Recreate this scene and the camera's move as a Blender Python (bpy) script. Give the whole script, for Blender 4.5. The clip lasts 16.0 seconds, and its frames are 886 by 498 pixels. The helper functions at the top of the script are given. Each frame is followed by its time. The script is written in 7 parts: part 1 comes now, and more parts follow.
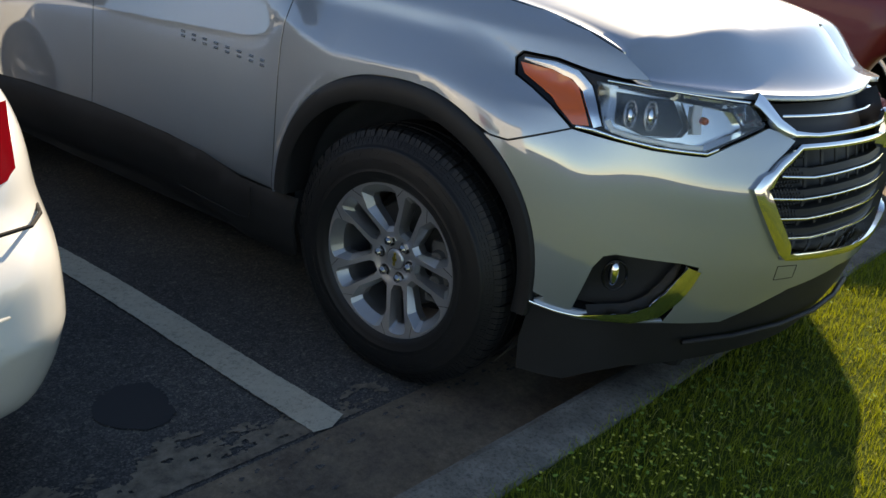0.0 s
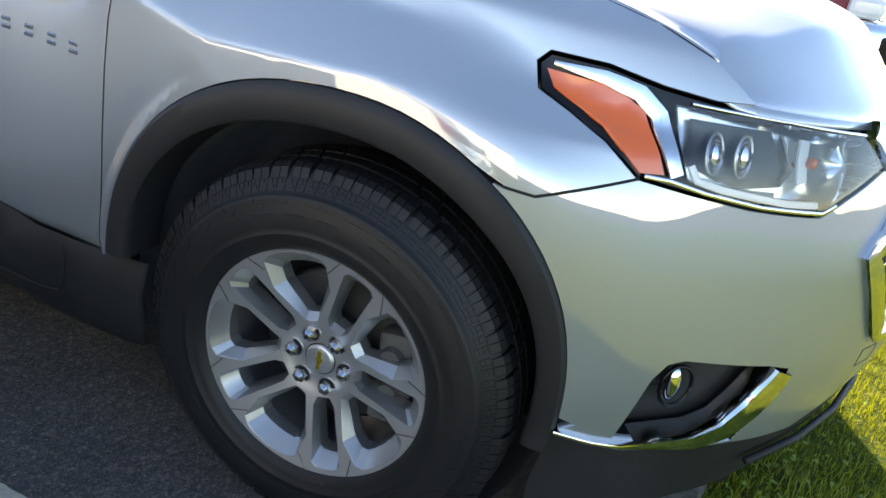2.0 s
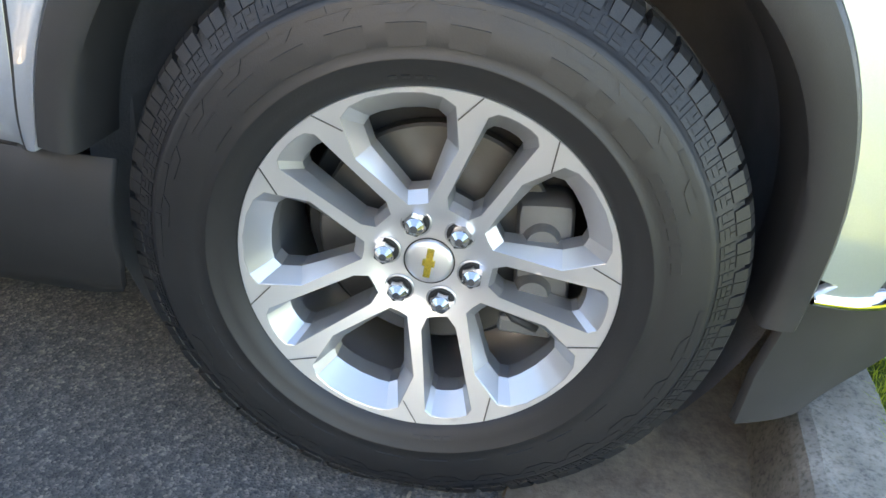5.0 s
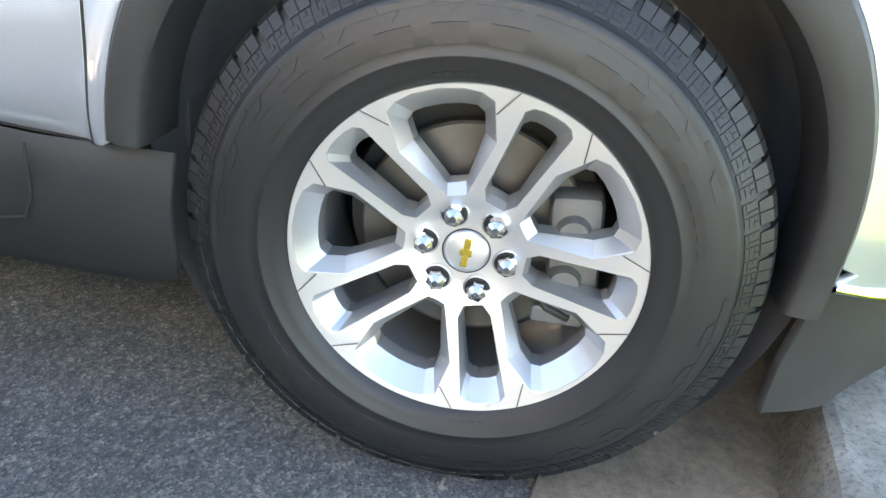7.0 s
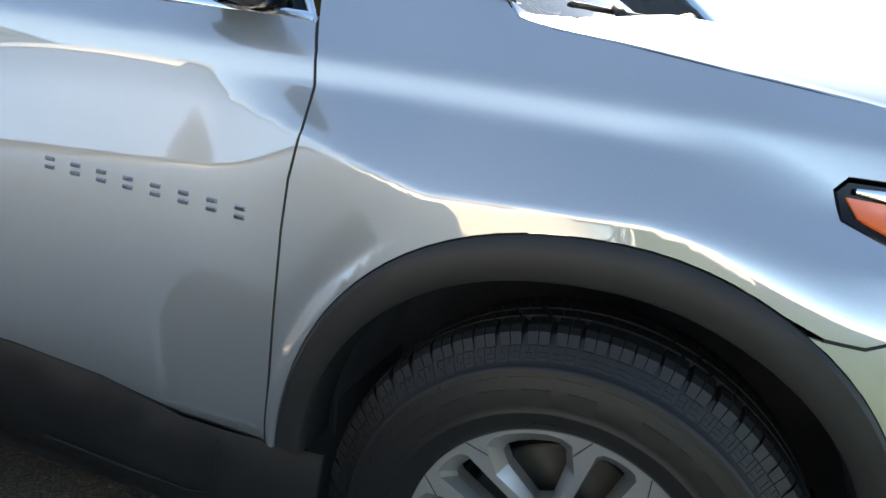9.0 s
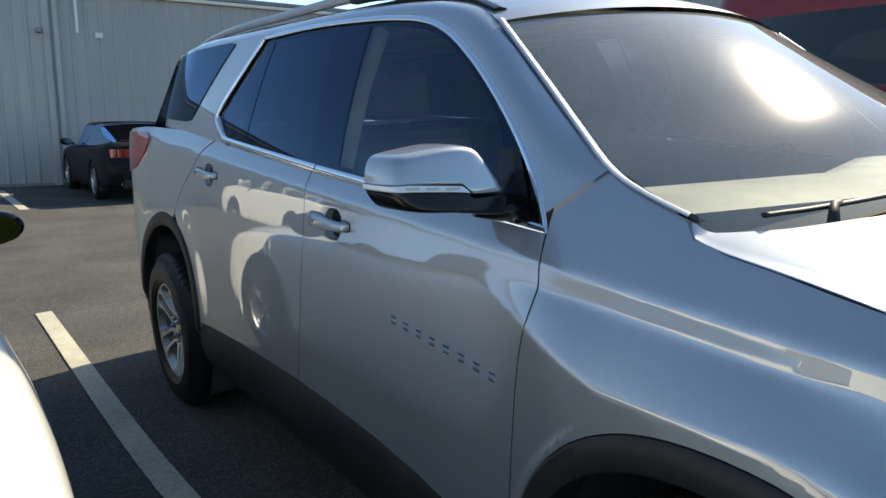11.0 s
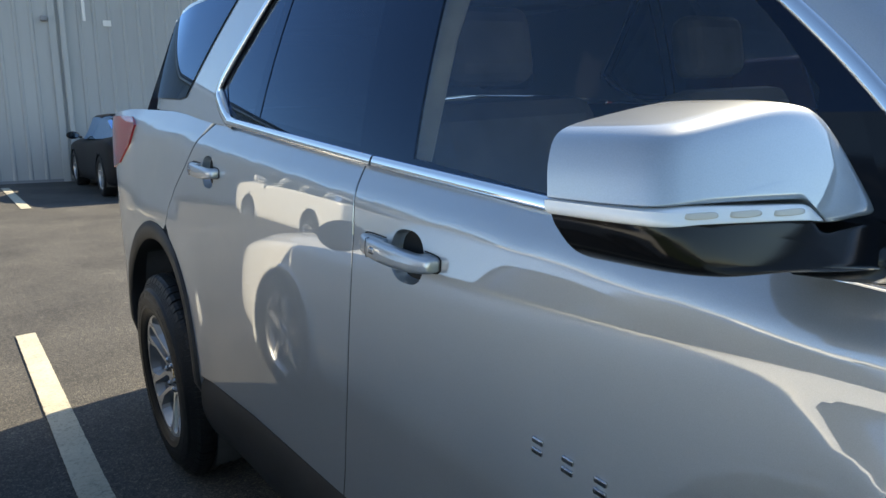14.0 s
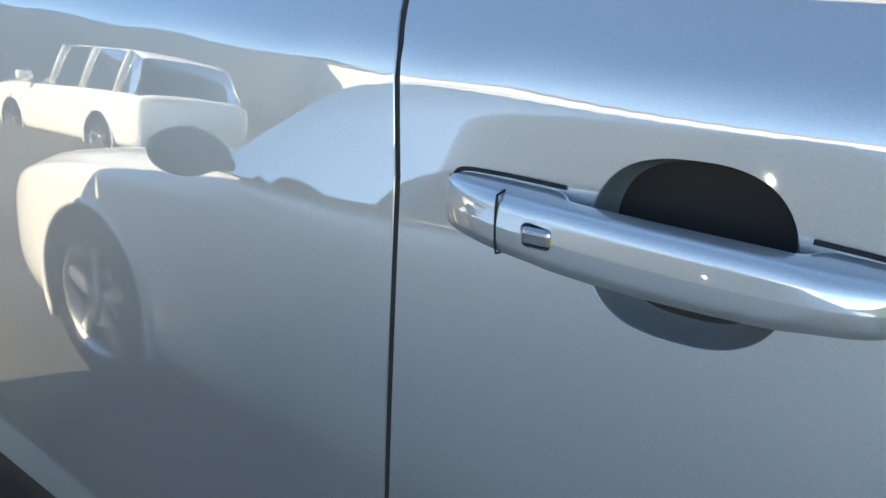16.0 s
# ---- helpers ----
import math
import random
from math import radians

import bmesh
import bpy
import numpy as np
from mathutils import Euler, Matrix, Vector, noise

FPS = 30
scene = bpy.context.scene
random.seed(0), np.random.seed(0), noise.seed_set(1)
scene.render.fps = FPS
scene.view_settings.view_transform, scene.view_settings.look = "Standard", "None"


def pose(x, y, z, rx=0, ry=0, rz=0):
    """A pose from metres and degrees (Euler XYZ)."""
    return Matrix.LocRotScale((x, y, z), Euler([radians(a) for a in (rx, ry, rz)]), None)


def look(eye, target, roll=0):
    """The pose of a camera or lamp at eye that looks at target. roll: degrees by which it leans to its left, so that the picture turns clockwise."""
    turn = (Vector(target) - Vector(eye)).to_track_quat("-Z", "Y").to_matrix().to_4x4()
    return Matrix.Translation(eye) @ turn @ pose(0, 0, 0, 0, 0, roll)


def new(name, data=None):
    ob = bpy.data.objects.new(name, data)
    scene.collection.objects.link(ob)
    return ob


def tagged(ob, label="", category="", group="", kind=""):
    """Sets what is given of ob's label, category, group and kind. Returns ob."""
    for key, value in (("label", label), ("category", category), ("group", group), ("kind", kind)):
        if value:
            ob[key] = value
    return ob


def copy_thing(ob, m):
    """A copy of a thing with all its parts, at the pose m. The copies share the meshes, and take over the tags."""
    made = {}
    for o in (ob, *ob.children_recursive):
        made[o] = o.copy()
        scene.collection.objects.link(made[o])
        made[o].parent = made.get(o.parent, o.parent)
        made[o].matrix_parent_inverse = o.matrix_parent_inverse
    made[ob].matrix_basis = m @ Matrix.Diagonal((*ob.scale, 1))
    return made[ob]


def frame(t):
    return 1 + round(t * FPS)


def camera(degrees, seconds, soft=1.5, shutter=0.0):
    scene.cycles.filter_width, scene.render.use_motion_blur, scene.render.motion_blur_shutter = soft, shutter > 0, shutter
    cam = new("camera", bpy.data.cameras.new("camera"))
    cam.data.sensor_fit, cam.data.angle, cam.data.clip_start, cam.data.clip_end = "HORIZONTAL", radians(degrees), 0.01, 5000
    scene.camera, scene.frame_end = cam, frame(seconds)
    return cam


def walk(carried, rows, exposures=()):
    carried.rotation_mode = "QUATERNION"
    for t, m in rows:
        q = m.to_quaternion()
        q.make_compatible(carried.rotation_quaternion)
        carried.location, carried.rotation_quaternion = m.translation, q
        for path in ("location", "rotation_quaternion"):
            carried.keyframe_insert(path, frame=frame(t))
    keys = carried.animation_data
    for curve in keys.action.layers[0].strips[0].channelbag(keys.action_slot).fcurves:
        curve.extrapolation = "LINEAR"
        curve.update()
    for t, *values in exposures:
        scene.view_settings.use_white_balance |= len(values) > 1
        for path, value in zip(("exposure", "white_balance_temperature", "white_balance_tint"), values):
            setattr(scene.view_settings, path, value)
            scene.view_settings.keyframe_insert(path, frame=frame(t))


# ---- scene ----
cam = camera(63.3, 16.0)
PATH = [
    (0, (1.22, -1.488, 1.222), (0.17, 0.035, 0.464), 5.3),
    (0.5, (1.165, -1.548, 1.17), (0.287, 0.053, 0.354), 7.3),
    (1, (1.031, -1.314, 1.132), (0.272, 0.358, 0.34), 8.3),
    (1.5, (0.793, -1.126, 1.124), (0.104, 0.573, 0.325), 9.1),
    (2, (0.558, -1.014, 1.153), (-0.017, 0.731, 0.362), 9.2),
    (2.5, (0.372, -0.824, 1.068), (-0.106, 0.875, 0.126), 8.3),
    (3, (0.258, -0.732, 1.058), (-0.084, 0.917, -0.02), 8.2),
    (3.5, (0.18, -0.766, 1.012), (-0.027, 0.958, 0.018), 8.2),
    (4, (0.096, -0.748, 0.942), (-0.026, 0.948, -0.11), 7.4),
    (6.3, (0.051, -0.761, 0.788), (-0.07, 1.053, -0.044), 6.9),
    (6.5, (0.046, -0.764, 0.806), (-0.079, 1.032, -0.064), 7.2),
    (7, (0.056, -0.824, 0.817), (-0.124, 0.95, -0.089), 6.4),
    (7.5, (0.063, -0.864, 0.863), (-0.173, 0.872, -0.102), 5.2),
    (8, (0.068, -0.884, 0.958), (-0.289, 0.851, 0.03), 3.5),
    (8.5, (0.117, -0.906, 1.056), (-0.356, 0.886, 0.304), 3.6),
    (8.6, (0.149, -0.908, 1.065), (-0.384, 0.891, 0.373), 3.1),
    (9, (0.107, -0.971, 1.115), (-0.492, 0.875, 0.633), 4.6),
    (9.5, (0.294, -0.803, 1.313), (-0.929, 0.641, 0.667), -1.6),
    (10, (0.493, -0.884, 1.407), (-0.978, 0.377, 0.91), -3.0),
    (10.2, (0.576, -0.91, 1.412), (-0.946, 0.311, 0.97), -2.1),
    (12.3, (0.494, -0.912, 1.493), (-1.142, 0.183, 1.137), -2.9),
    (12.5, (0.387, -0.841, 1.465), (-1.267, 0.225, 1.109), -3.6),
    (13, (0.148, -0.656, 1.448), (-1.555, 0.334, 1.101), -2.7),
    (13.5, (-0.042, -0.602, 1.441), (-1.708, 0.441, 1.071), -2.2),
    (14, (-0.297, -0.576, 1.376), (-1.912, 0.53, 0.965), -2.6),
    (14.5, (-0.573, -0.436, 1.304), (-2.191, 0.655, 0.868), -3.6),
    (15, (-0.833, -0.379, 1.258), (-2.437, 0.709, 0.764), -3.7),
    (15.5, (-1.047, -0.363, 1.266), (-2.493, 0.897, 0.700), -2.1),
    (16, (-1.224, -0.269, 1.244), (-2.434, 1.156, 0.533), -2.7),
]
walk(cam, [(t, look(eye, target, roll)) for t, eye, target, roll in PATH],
     [(0.0, 0.76, 8700, 12), (0.5, 1.74, 8800, 13), (1.0, 2.38, 9100, 13), (1.5, 2.38, 9000, 13), (2.0, 2.12, 8900, 13), (2.5, 2.15, 8900, 13), (3.0, 3.17, 9100, 13), (3.5, 3.22, 9100, 13), (4.0, 3.32, 9300, 13),
      (6.5, 4.32, 10100, 14), (7.5, 4.05, 10100, 14), (8.0, 3.97, 10000, 13), (8.5, 3.37, 9700, 12), (9.0, 2.02, 9300, 9), (10.0, 1.30, 7700, 6),
      (12.5, 0.24, 7800, 7), (13.5, 0.80, 8000, 8), (14.0, 1.30, 8000, 7), (15.0, 1.85, 8000, 5), (15.5, 2.0, 8300, 5), (16.0, 2.05, 8300, 5)])

# ---- light ----
SUN_DIR = Vector((-0.18, 0.80, 0.576)).normalized()      # towards the sun
world = bpy.data.worlds.new("world")
scene.world = world
world.use_nodes = True
wn = world.node_tree
sky = wn.nodes.new("ShaderNodeTexSky")
sky.sky_type, sky.sun_disc = "NISHITA", False
sky.sun_elevation = math.asin(SUN_DIR.z)
sky.sun_rotation = math.atan2(SUN_DIR.x, SUN_DIR.y)
sky.air_density, sky.dust_density, sky.ozone_density = 0.75, 0.15, 2.6
deep_sky = wn.nodes.new("ShaderNodeHueSaturation")
deep_sky.inputs["Saturation"].default_value = 1.08
wn.links.new(sky.outputs[0], deep_sky.inputs["Color"])
wn.links.new(deep_sky.outputs[0], wn.nodes["Background"].inputs[0])
wn.nodes["Background"].inputs[1].default_value = 0.15
sun_data = bpy.data.lights.new("sun", "SUN")
sun_data.energy, sun_data.angle, sun_data.color = 4.2, radians(0.55), (1.0, 0.93, 0.82)
sun = new("sun", sun_data)
sun.matrix_world = look(SUN_DIR * 60, (0, 0, 0))


# ---- materials ----
def material(name, color, rough=0.5, metal=0.0, coat=0.0, coat_rough=0.03, spec=0.5):
    m = bpy.data.materials.new(name)
    m.use_nodes = True
    b = m.node_tree.nodes["Principled BSDF"]
    b.inputs["Base Color"].default_value = (*color, 1)
    b.inputs["Roughness"].default_value = rough
    b.inputs["Metallic"].default_value = metal
    b.inputs["Coat Weight"].default_value = coat
    b.inputs["Coat Roughness"].default_value = coat_rough
    b.inputs["Specular IOR Level"].default_value = spec
    return m


def nodes_of(m):
    return m.node_tree.nodes, m.node_tree.links, m.node_tree.nodes["Principled BSDF"]


def noise_tex(m, scale, detail=4.0, rough=0.6, stretch=(1, 1, 1)):
    n, l, b = nodes_of(m)
    co = n.new("ShaderNodeTexCoord")
    mp = n.new("ShaderNodeMapping")
    mp.inputs["Scale"].default_value = stretch
    t = n.new("ShaderNodeTexNoise")
    t.inputs["Scale"].default_value, t.inputs["Detail"].default_value, t.inputs["Roughness"].default_value = scale, detail, rough
    l.new(co.outputs["Object"], mp.inputs[0])
    l.new(mp.outputs[0], t.inputs["Vector"])
    return t.outputs["Fac"]


def ramp(m, fac, stops):
    n, l, b = nodes_of(m)
    r = n.new("ShaderNodeValToRGB")
    e = r.color_ramp.elements
    while len(e) < len(stops):
        e.new(0.5)
    for k, (p, c) in enumerate(stops):
        e[k].position = p
        e[k].color = (*c, 1) if len(c) == 3 else c
    l.new(fac, r.inputs[0])
    return r.outputs[0]


def mix_color(m, fac, a, b2, mode="MIX"):
    n, l, b = nodes_of(m)
    x = n.new("ShaderNodeMix")
    x.data_type, x.blend_type = "RGBA", mode
    for socket, value in ((x.inputs[0], fac), (x.inputs[6], a), (x.inputs[7], b2)):
        if isinstance(value, (int, float)):
            socket.default_value = value
        elif isinstance(value, tuple):
            socket.default_value = (*value, 1)
        else:
            l.new(value, socket)
    return x.outputs[2]


def bump(m, height, strength=0.3, distance=0.01, normal=None):
    n, l, b = nodes_of(m)
    x = n.new("ShaderNodeBump")
    x.inputs["Strength"].default_value, x.inputs["Distance"].default_value = strength, distance
    l.new(height, x.inputs["Height"])
    if normal is not None:
        l.new(normal, x.inputs["Normal"])
    l.new(x.outputs[0], b.inputs["Normal"])
    return x.outputs[0]


def metal_paint(name, color, metal=0.85, rough=0.34):
    """Metallic car paint: flakes under a clear coat, with a thin film of dust."""
    m = material(name, color, rough, metal, 1.0, 0.012)
    n, l, b = nodes_of(m)
    b.inputs["Coat IOR"].default_value = 2.7
    flake = noise_tex(m, 900, 1, 0.5)
    dust = noise_tex(m, 5, 6, 0.65)
    c = ramp(m, flake, [(0.3, tuple(v * 0.95 for v in color)), (0.7, tuple(min(1, v * 1.04) for v in color))])
    l.new(mix_color(m, ramp(m, dust, [(0.45, (0, 0, 0)), (0.8, (0.16, 0.16, 0.16))]), c, (0.40, 0.40, 0.385)), b.inputs["Base Color"])
    l.new(ramp(m, dust, [(0.35, (rough - 0.03,) * 3), (0.75, (rough + 0.07,) * 3)]), b.inputs["Roughness"])
    return m


PAINT = metal_paint("silver_paint", (0.326, 0.360, 0.392), 0.65, 0.48)
WHITE_PAINT = material("white_paint", (0.80, 0.80, 0.77), 0.35, 0, 1.0, 0.02)
BLACK_PAINT = material("black_paint", (0.012, 0.012, 0.014), 0.45, 0, 0.0, 0.03, 0.15)
RED_PAINT = material("dark_red_paint", (0.20, 0.012, 0.015), 0.45, 0.0, 0.3, 0.05)
for _m in (WHITE_PAINT, BLACK_PAINT):
    _n, _l, _b = nodes_of(_m)
    _f = noise_tex(_m, 6, 5)
    _c = tuple(_b.inputs["Base Color"].default_value)[:3]
    _l.new(ramp(_m, _f, [(0.3, tuple(v * 0.93 for v in _c)), (0.75, _c)]), _b.inputs["Base Color"])


def grained(name, color, rough, scale, depth, spread=0.35, spec=0.4):
    m = material(name, color, rough, spec=spec)
    n, l, b = nodes_of(m)
    big, fine = noise_tex(m, 3.5, 5), noise_tex(m, scale, 3)
    lo, hi = tuple(v * (1 - spread) for v in color), tuple(v * (1 + spread) for v in color)
    l.new(ramp(m, big, [(0.3, lo), (0.7, hi)]), b.inputs["Base Color"])
    bump(m, fine, 0.4, depth)
    return m


PLASTIC = grained("black_plastic", (0.017, 0.0172, 0.018), 0.55, 700, 0.0006, spec=0.33)
SMOOTH_PLASTIC = grained("smooth_black_plastic", (0.016, 0.016, 0.0165), 0.6, 500, 0.0004, spec=0.3)
LINER = grained("wheel_liner", (0.08, 0.08, 0.082), 0.85, 150, 0.002)
# near-black for real seals, and for the shade in gaps and holes
SEAL_SHADE = grained("seal_and_shade_black", (0.012, 0.012, 0.012), 0.8, 300, 0.0005)
RUBBER = grained("tyre_rubber", (0.012, 0.012, 0.0125), 0.48, 420, 0.0005, 0.22, 0.30)
GLOSS_BLACK = material("gloss_black", (0.006, 0.006, 0.007), 0.14, 0, 0.0, 0.02, 0.3)
CHROME = material("chrome", (0.86, 0.87, 0.88), 0.06, 1.0)
BEZEL = material("satin_chrome", (0.62, 0.63, 0.64), 0.14, 1.0)
BRUSHED = material("machined_alloy", (0.64, 0.64, 0.65), 0.40, 0.9)
ALLOY = material("painted_alloy", (0.38, 0.385, 0.39), 0.36, 0.8, 0.3, 0.12)
STEEL = grained("brake_steel", (0.10, 0.096, 0.09), 0.42, 200, 0.0005)
STEEL.node_tree.nodes["Principled BSDF"].inputs["Metallic"].default_value = 0.8
NUT = material("nut_chrome", (0.42, 0.42, 0.43), 0.2, 1.0)
CAST = grained("brake_casting", (0.085, 0.085, 0.083), 0.55, 250, 0.0008)
GOLD = material("gold_emblem", (0.62, 0.42, 0.06), 0.25, 0.8, 0.6)
AMBER = material("amber_lens", (0.75, 0.12, 0.015), 0.14, 0, 1.0, 0.03)
SIGNAL_AMBER = material("signal_amber", (0.52, 0.48, 0.41), 0.25, 0, 0.6, 0.05)
RED_LENS = material("red_lens", (0.30, 0.004, 0.010), 0.12, 0, 1.0, 0.03)
WHITE_LENS = material("white_lens", (0.72, 0.74, 0.76), 0.15, 0, 1.0, 0.03)
CABIN_DARK = grained("cabin_cloth", (0.09, 0.09, 0.09), 0.8, 300, 0.001)
CABIN_LIGHT = grained("cabin_trim", (0.46, 0.47, 0.44), 0.6, 200, 0.0008)
_n, _l, _b = nodes_of(BRUSHED)
_l.new(ramp(BRUSHED, noise_tex(BRUSHED, 4, 2), [(0.3, (0.61, 0.61, 0.62)), (0.7, (0.67, 0.67, 0.68))]), _b.inputs["Base Color"])


def pane_material(name, tint, rough=0.01, dust=0.04, haze=0.0, shine=(1, 1, 1)):
    """Thin glass: light passes with a tint, the surface mirrors by Fresnel, with a film of dust. The windscreen's high
    dust stands in for glare.
    """
    m = bpy.data.materials.new(name)
    m.use_nodes = True
    n, l = m.node_tree.nodes, m.node_tree.links
    n.remove(n["Principled BSDF"])
    tr, gl, df = n.new("ShaderNodeBsdfTransparent"), n.new("ShaderNodeBsdfGlossy"), n.new("ShaderNodeBsdfDiffuse")
    fr, m1, m2 = n.new("ShaderNodeFresnel"), n.new("ShaderNodeMixShader"), n.new("ShaderNodeMixShader")
    tr.inputs[0].default_value = (*tint, 1)
    gl.inputs["Roughness"].default_value = rough
    gl.inputs[0].default_value = (*shine, 1)
    df.inputs[0].default_value = (0.5, 0.5, 0.47, 1)
    fr.inputs[0].default_value = 1.52
    m1.inputs[0].default_value = dust
    l.new(tr.outputs[0], m1.inputs[1])
    l.new(df.outputs[0], m1.inputs[2])
    l.new(fr.outputs[0], m2.inputs[0])
    l.new(m1.outputs[0], m2.inputs[1])
    l.new(gl.outputs[0], m2.inputs[2])
    out = m2.outputs[0]
    if haze:
        # a second, wide gloss lobe stands in for the haze round the sun's glint
        wide, m3 = n.new("ShaderNodeBsdfGlossy"), n.new("ShaderNodeMixShader")
        wide.inputs["Roughness"].default_value = 0.22
        m3.inputs[0].default_value = haze * 0.4
        l.new(out, m3.inputs[1])
        l.new(wide.outputs[0], m3.inputs[2])
        out = m3.outputs[0]
    l.new(out, n["Material Output"].inputs[0])
    return m


# dust 0.36: pale diffuse veil painted in for the windscreen's glare and reflections
GLASS_FRONT = pane_material("clear_glass", (0.74, 0.80, 0.78), 0.03, 0.36, 0.06)
# blue of the reflected sky is put into the gloss colour (shine) of these three
GLASS_SIDE = pane_material("tinted_glass", (0.66, 0.76, 0.80), 0.008, 0.01, shine=(0.5, 0.72, 1.0))
GLASS_PRIVACY = pane_material("privacy_glass", (0.035, 0.045, 0.065), 0.008, 0.008, shine=(0.45, 0.68, 1.0))
PILLAR_BLACK = pane_material("pillar_gloss_black", (0.002, 0.002, 0.002), 0.012, 0.006, shine=(0.42, 0.64, 0.95))
GLASS_CAR = pane_material("dark_car_glass", (0.05, 0.055, 0.055), 0.015, 0.03, shine=(0.85, 0.86, 0.84))
GLASS_LAMP = pane_material("lamp_cover", (0.94, 0.95, 0.95), 0.01, 0.02)

# ground materials
ASPHALT = material("asphalt", (0.05, 0.05, 0.05), 0.85, spec=0.3)
_n, _l, _b = nodes_of(ASPHALT)
_vor = _n.new("ShaderNodeTexVoronoi")
_vor.inputs["Scale"].default_value = 210
_co = _n.new("ShaderNodeTexCoord")
_l.new(_co.outputs["Object"], _vor.inputs["Vector"])
_stone = ramp(ASPHALT, _vor.outputs["Color"], [(0.15, (0.056, 0.057, 0.059)), (0.62, (0.098, 0.096, 0.092)), (0.95, (0.205, 0.188, 0.16))])
_stain = ramp(ASPHALT, noise_tex(ASPHALT, 0.9, 7, 0.62), [(0.32, (0.62, 0.62, 0.63)), (0.68, (1.2, 1.18, 1.14))])
_grit = _n.new("ShaderNodeTexVoronoi")
_grit.inputs["Scale"].default_value = 78
_l.new(_co.outputs["Object"], _grit.inputs["Vector"])
_chips = ramp(ASPHALT, _grit.outputs["Color"], [(0.10, (0.76, 0.76, 0.76)), (0.45, (0.94, 0.94, 0.94)), (0.75, (1.03, 1.03, 1.02)), (0.95, (1.5, 1.47, 1.4))])
_l.new(mix_color(ASPHALT, 1.0, mix_color(ASPHALT, 1.0, _stone, _chips, "MULTIPLY"), _stain, "MULTIPLY"), _b.inputs["Base Color"])
bump(ASPHALT, _vor.outputs["Distance"], 0.6, 0.004)

CONCRETE = material("gutter_concrete", (0.2, 0.19, 0.17), 0.9, spec=0.25)
_n, _l, _b = nodes_of(CONCRETE)
_c1 = ramp(CONCRETE, noise_tex(CONCRETE, 3.2, 8, 0.66), [(0.30, (0.095, 0.078, 0.062)), (0.44, (0.155, 0.122, 0.092)), (0.58, (0.225, 0.176, 0.124)), (0.74, (0.33, 0.265, 0.19))])
_c2 = ramp(CONCRETE, noise_tex(CONCRETE, 70, 4, 0.7), [(0.3, (0.72, 0.72, 0.72)), (0.7, (1.2, 1.2, 1.2))])
_l.new(mix_color(CONCRETE, 1.0, _c1, _c2, "MULTIPLY"), _b.inputs["Base Color"])
bump(CONCRETE, noise_tex(CONCRETE, 130, 4, 0.7), 0.6, 0.004)

CEMENT = material("dried_cement", (0.2, 0.168, 0.128), 0.92, spec=0.2)
_n, _l, _b = nodes_of(CEMENT)
_l.new(ramp(CEMENT, noise_tex(CEMENT, 22, 7, 0.7), [(0.32, (0.10, 0.085, 0.068)), (0.5, (0.20, 0.168, 0.128)), (0.72, (0.29, 0.245, 0.19))]), _b.inputs["Base Color"])
bump(CEMENT, noise_tex(CEMENT, 160, 4, 0.7), 0.5, 0.003)

KERB = material("kerb_concrete", (0.32, 0.31, 0.29), 0.9, spec=0.25)
_n, _l, _b = nodes_of(KERB)
_c1 = ramp(KERB, noise_tex(KERB, 4.5, 8, 0.66), [(0.3, (0.095, 0.085, 0.070)), (0.5, (0.19, 0.172, 0.142)), (0.72, (0.31, 0.285, 0.24))])
_c2 = ramp(KERB, noise_tex(KERB, 110, 4, 0.7), [(0.34, (0.55, 0.55, 0.55)), (0.5, (1, 1, 1)), (0.7, (1.12, 1.12, 1.12))])
_l.new(mix_color(KERB, 1.0, _c1, _c2, "MULTIPLY"), _b.inputs["Base Color"])
bump(KERB, noise_tex(KERB, 90, 5, 0.7), 0.7, 0.005)

LINE = material("road_line", (0.7, 0.69, 0.64), 0.8, spec=0.3)
_n, _l, _b = nodes_of(LINE)
_w = ramp(LINE, noise_tex(LINE, 55, 6, 0.75), [(0.36, (0.10, 0.10, 0.10)), (0.46, (0.46, 0.43, 0.34)), (0.7, (0.64, 0.60, 0.48))])
_l.new(mix_color(LINE, 0.55, _w, ramp(LINE, noise_tex(LINE, 2.5, 5), [(0.3, (0.37, 0.345, 0.27)), (0.7, (0.64, 0.60, 0.48))])), _b.inputs["Base Color"])
bump(LINE, noise_tex(LINE, 150, 4), 0.5, 0.003)

TURF = material("turf", (0.05, 0.08, 0.015), 0.95, spec=0.1)
_n, _l, _b = nodes_of(TURF)
_l.new(ramp(TURF, noise_tex(TURF, 9, 7, 0.7), [(0.3, (0.042, 0.062, 0.012)), (0.55, (0.088, 0.125, 0.02)), (0.75, (0.16, 0.18, 0.035))]), _b.inputs["Base Color"])
bump(TURF, noise_tex(TURF, 60, 5, 0.7), 1.0, 0.03)

BLADE = material("grass_blade", (0.10, 0.17, 0.025), 0.75, spec=0.1)
_n, _l, _b = nodes_of(BLADE)
_geo = _n.new("ShaderNodeNewGeometry")
_l.new(ramp(BLADE, _geo.outputs["Random Per Island"], [(0.0, (0.11, 0.16, 0.018)), (0.55, (0.19, 0.235, 0.03)), (0.85, (0.28, 0.29, 0.05)), (1.0, (0.42, 0.36, 0.16))]), _b.inputs["Base Color"])
_b.inputs["Subsurface Weight"].default_value = 0.0
_tl, _mx = _n.new("ShaderNodeBsdfTranslucent"), _n.new("ShaderNodeMixShader")
_tl.inputs[0].default_value = (0.42, 0.46, 0.02, 1)
_mx.inputs[0].default_value = 0.4
_l.new(_b.outputs[0], _mx.inputs[1])
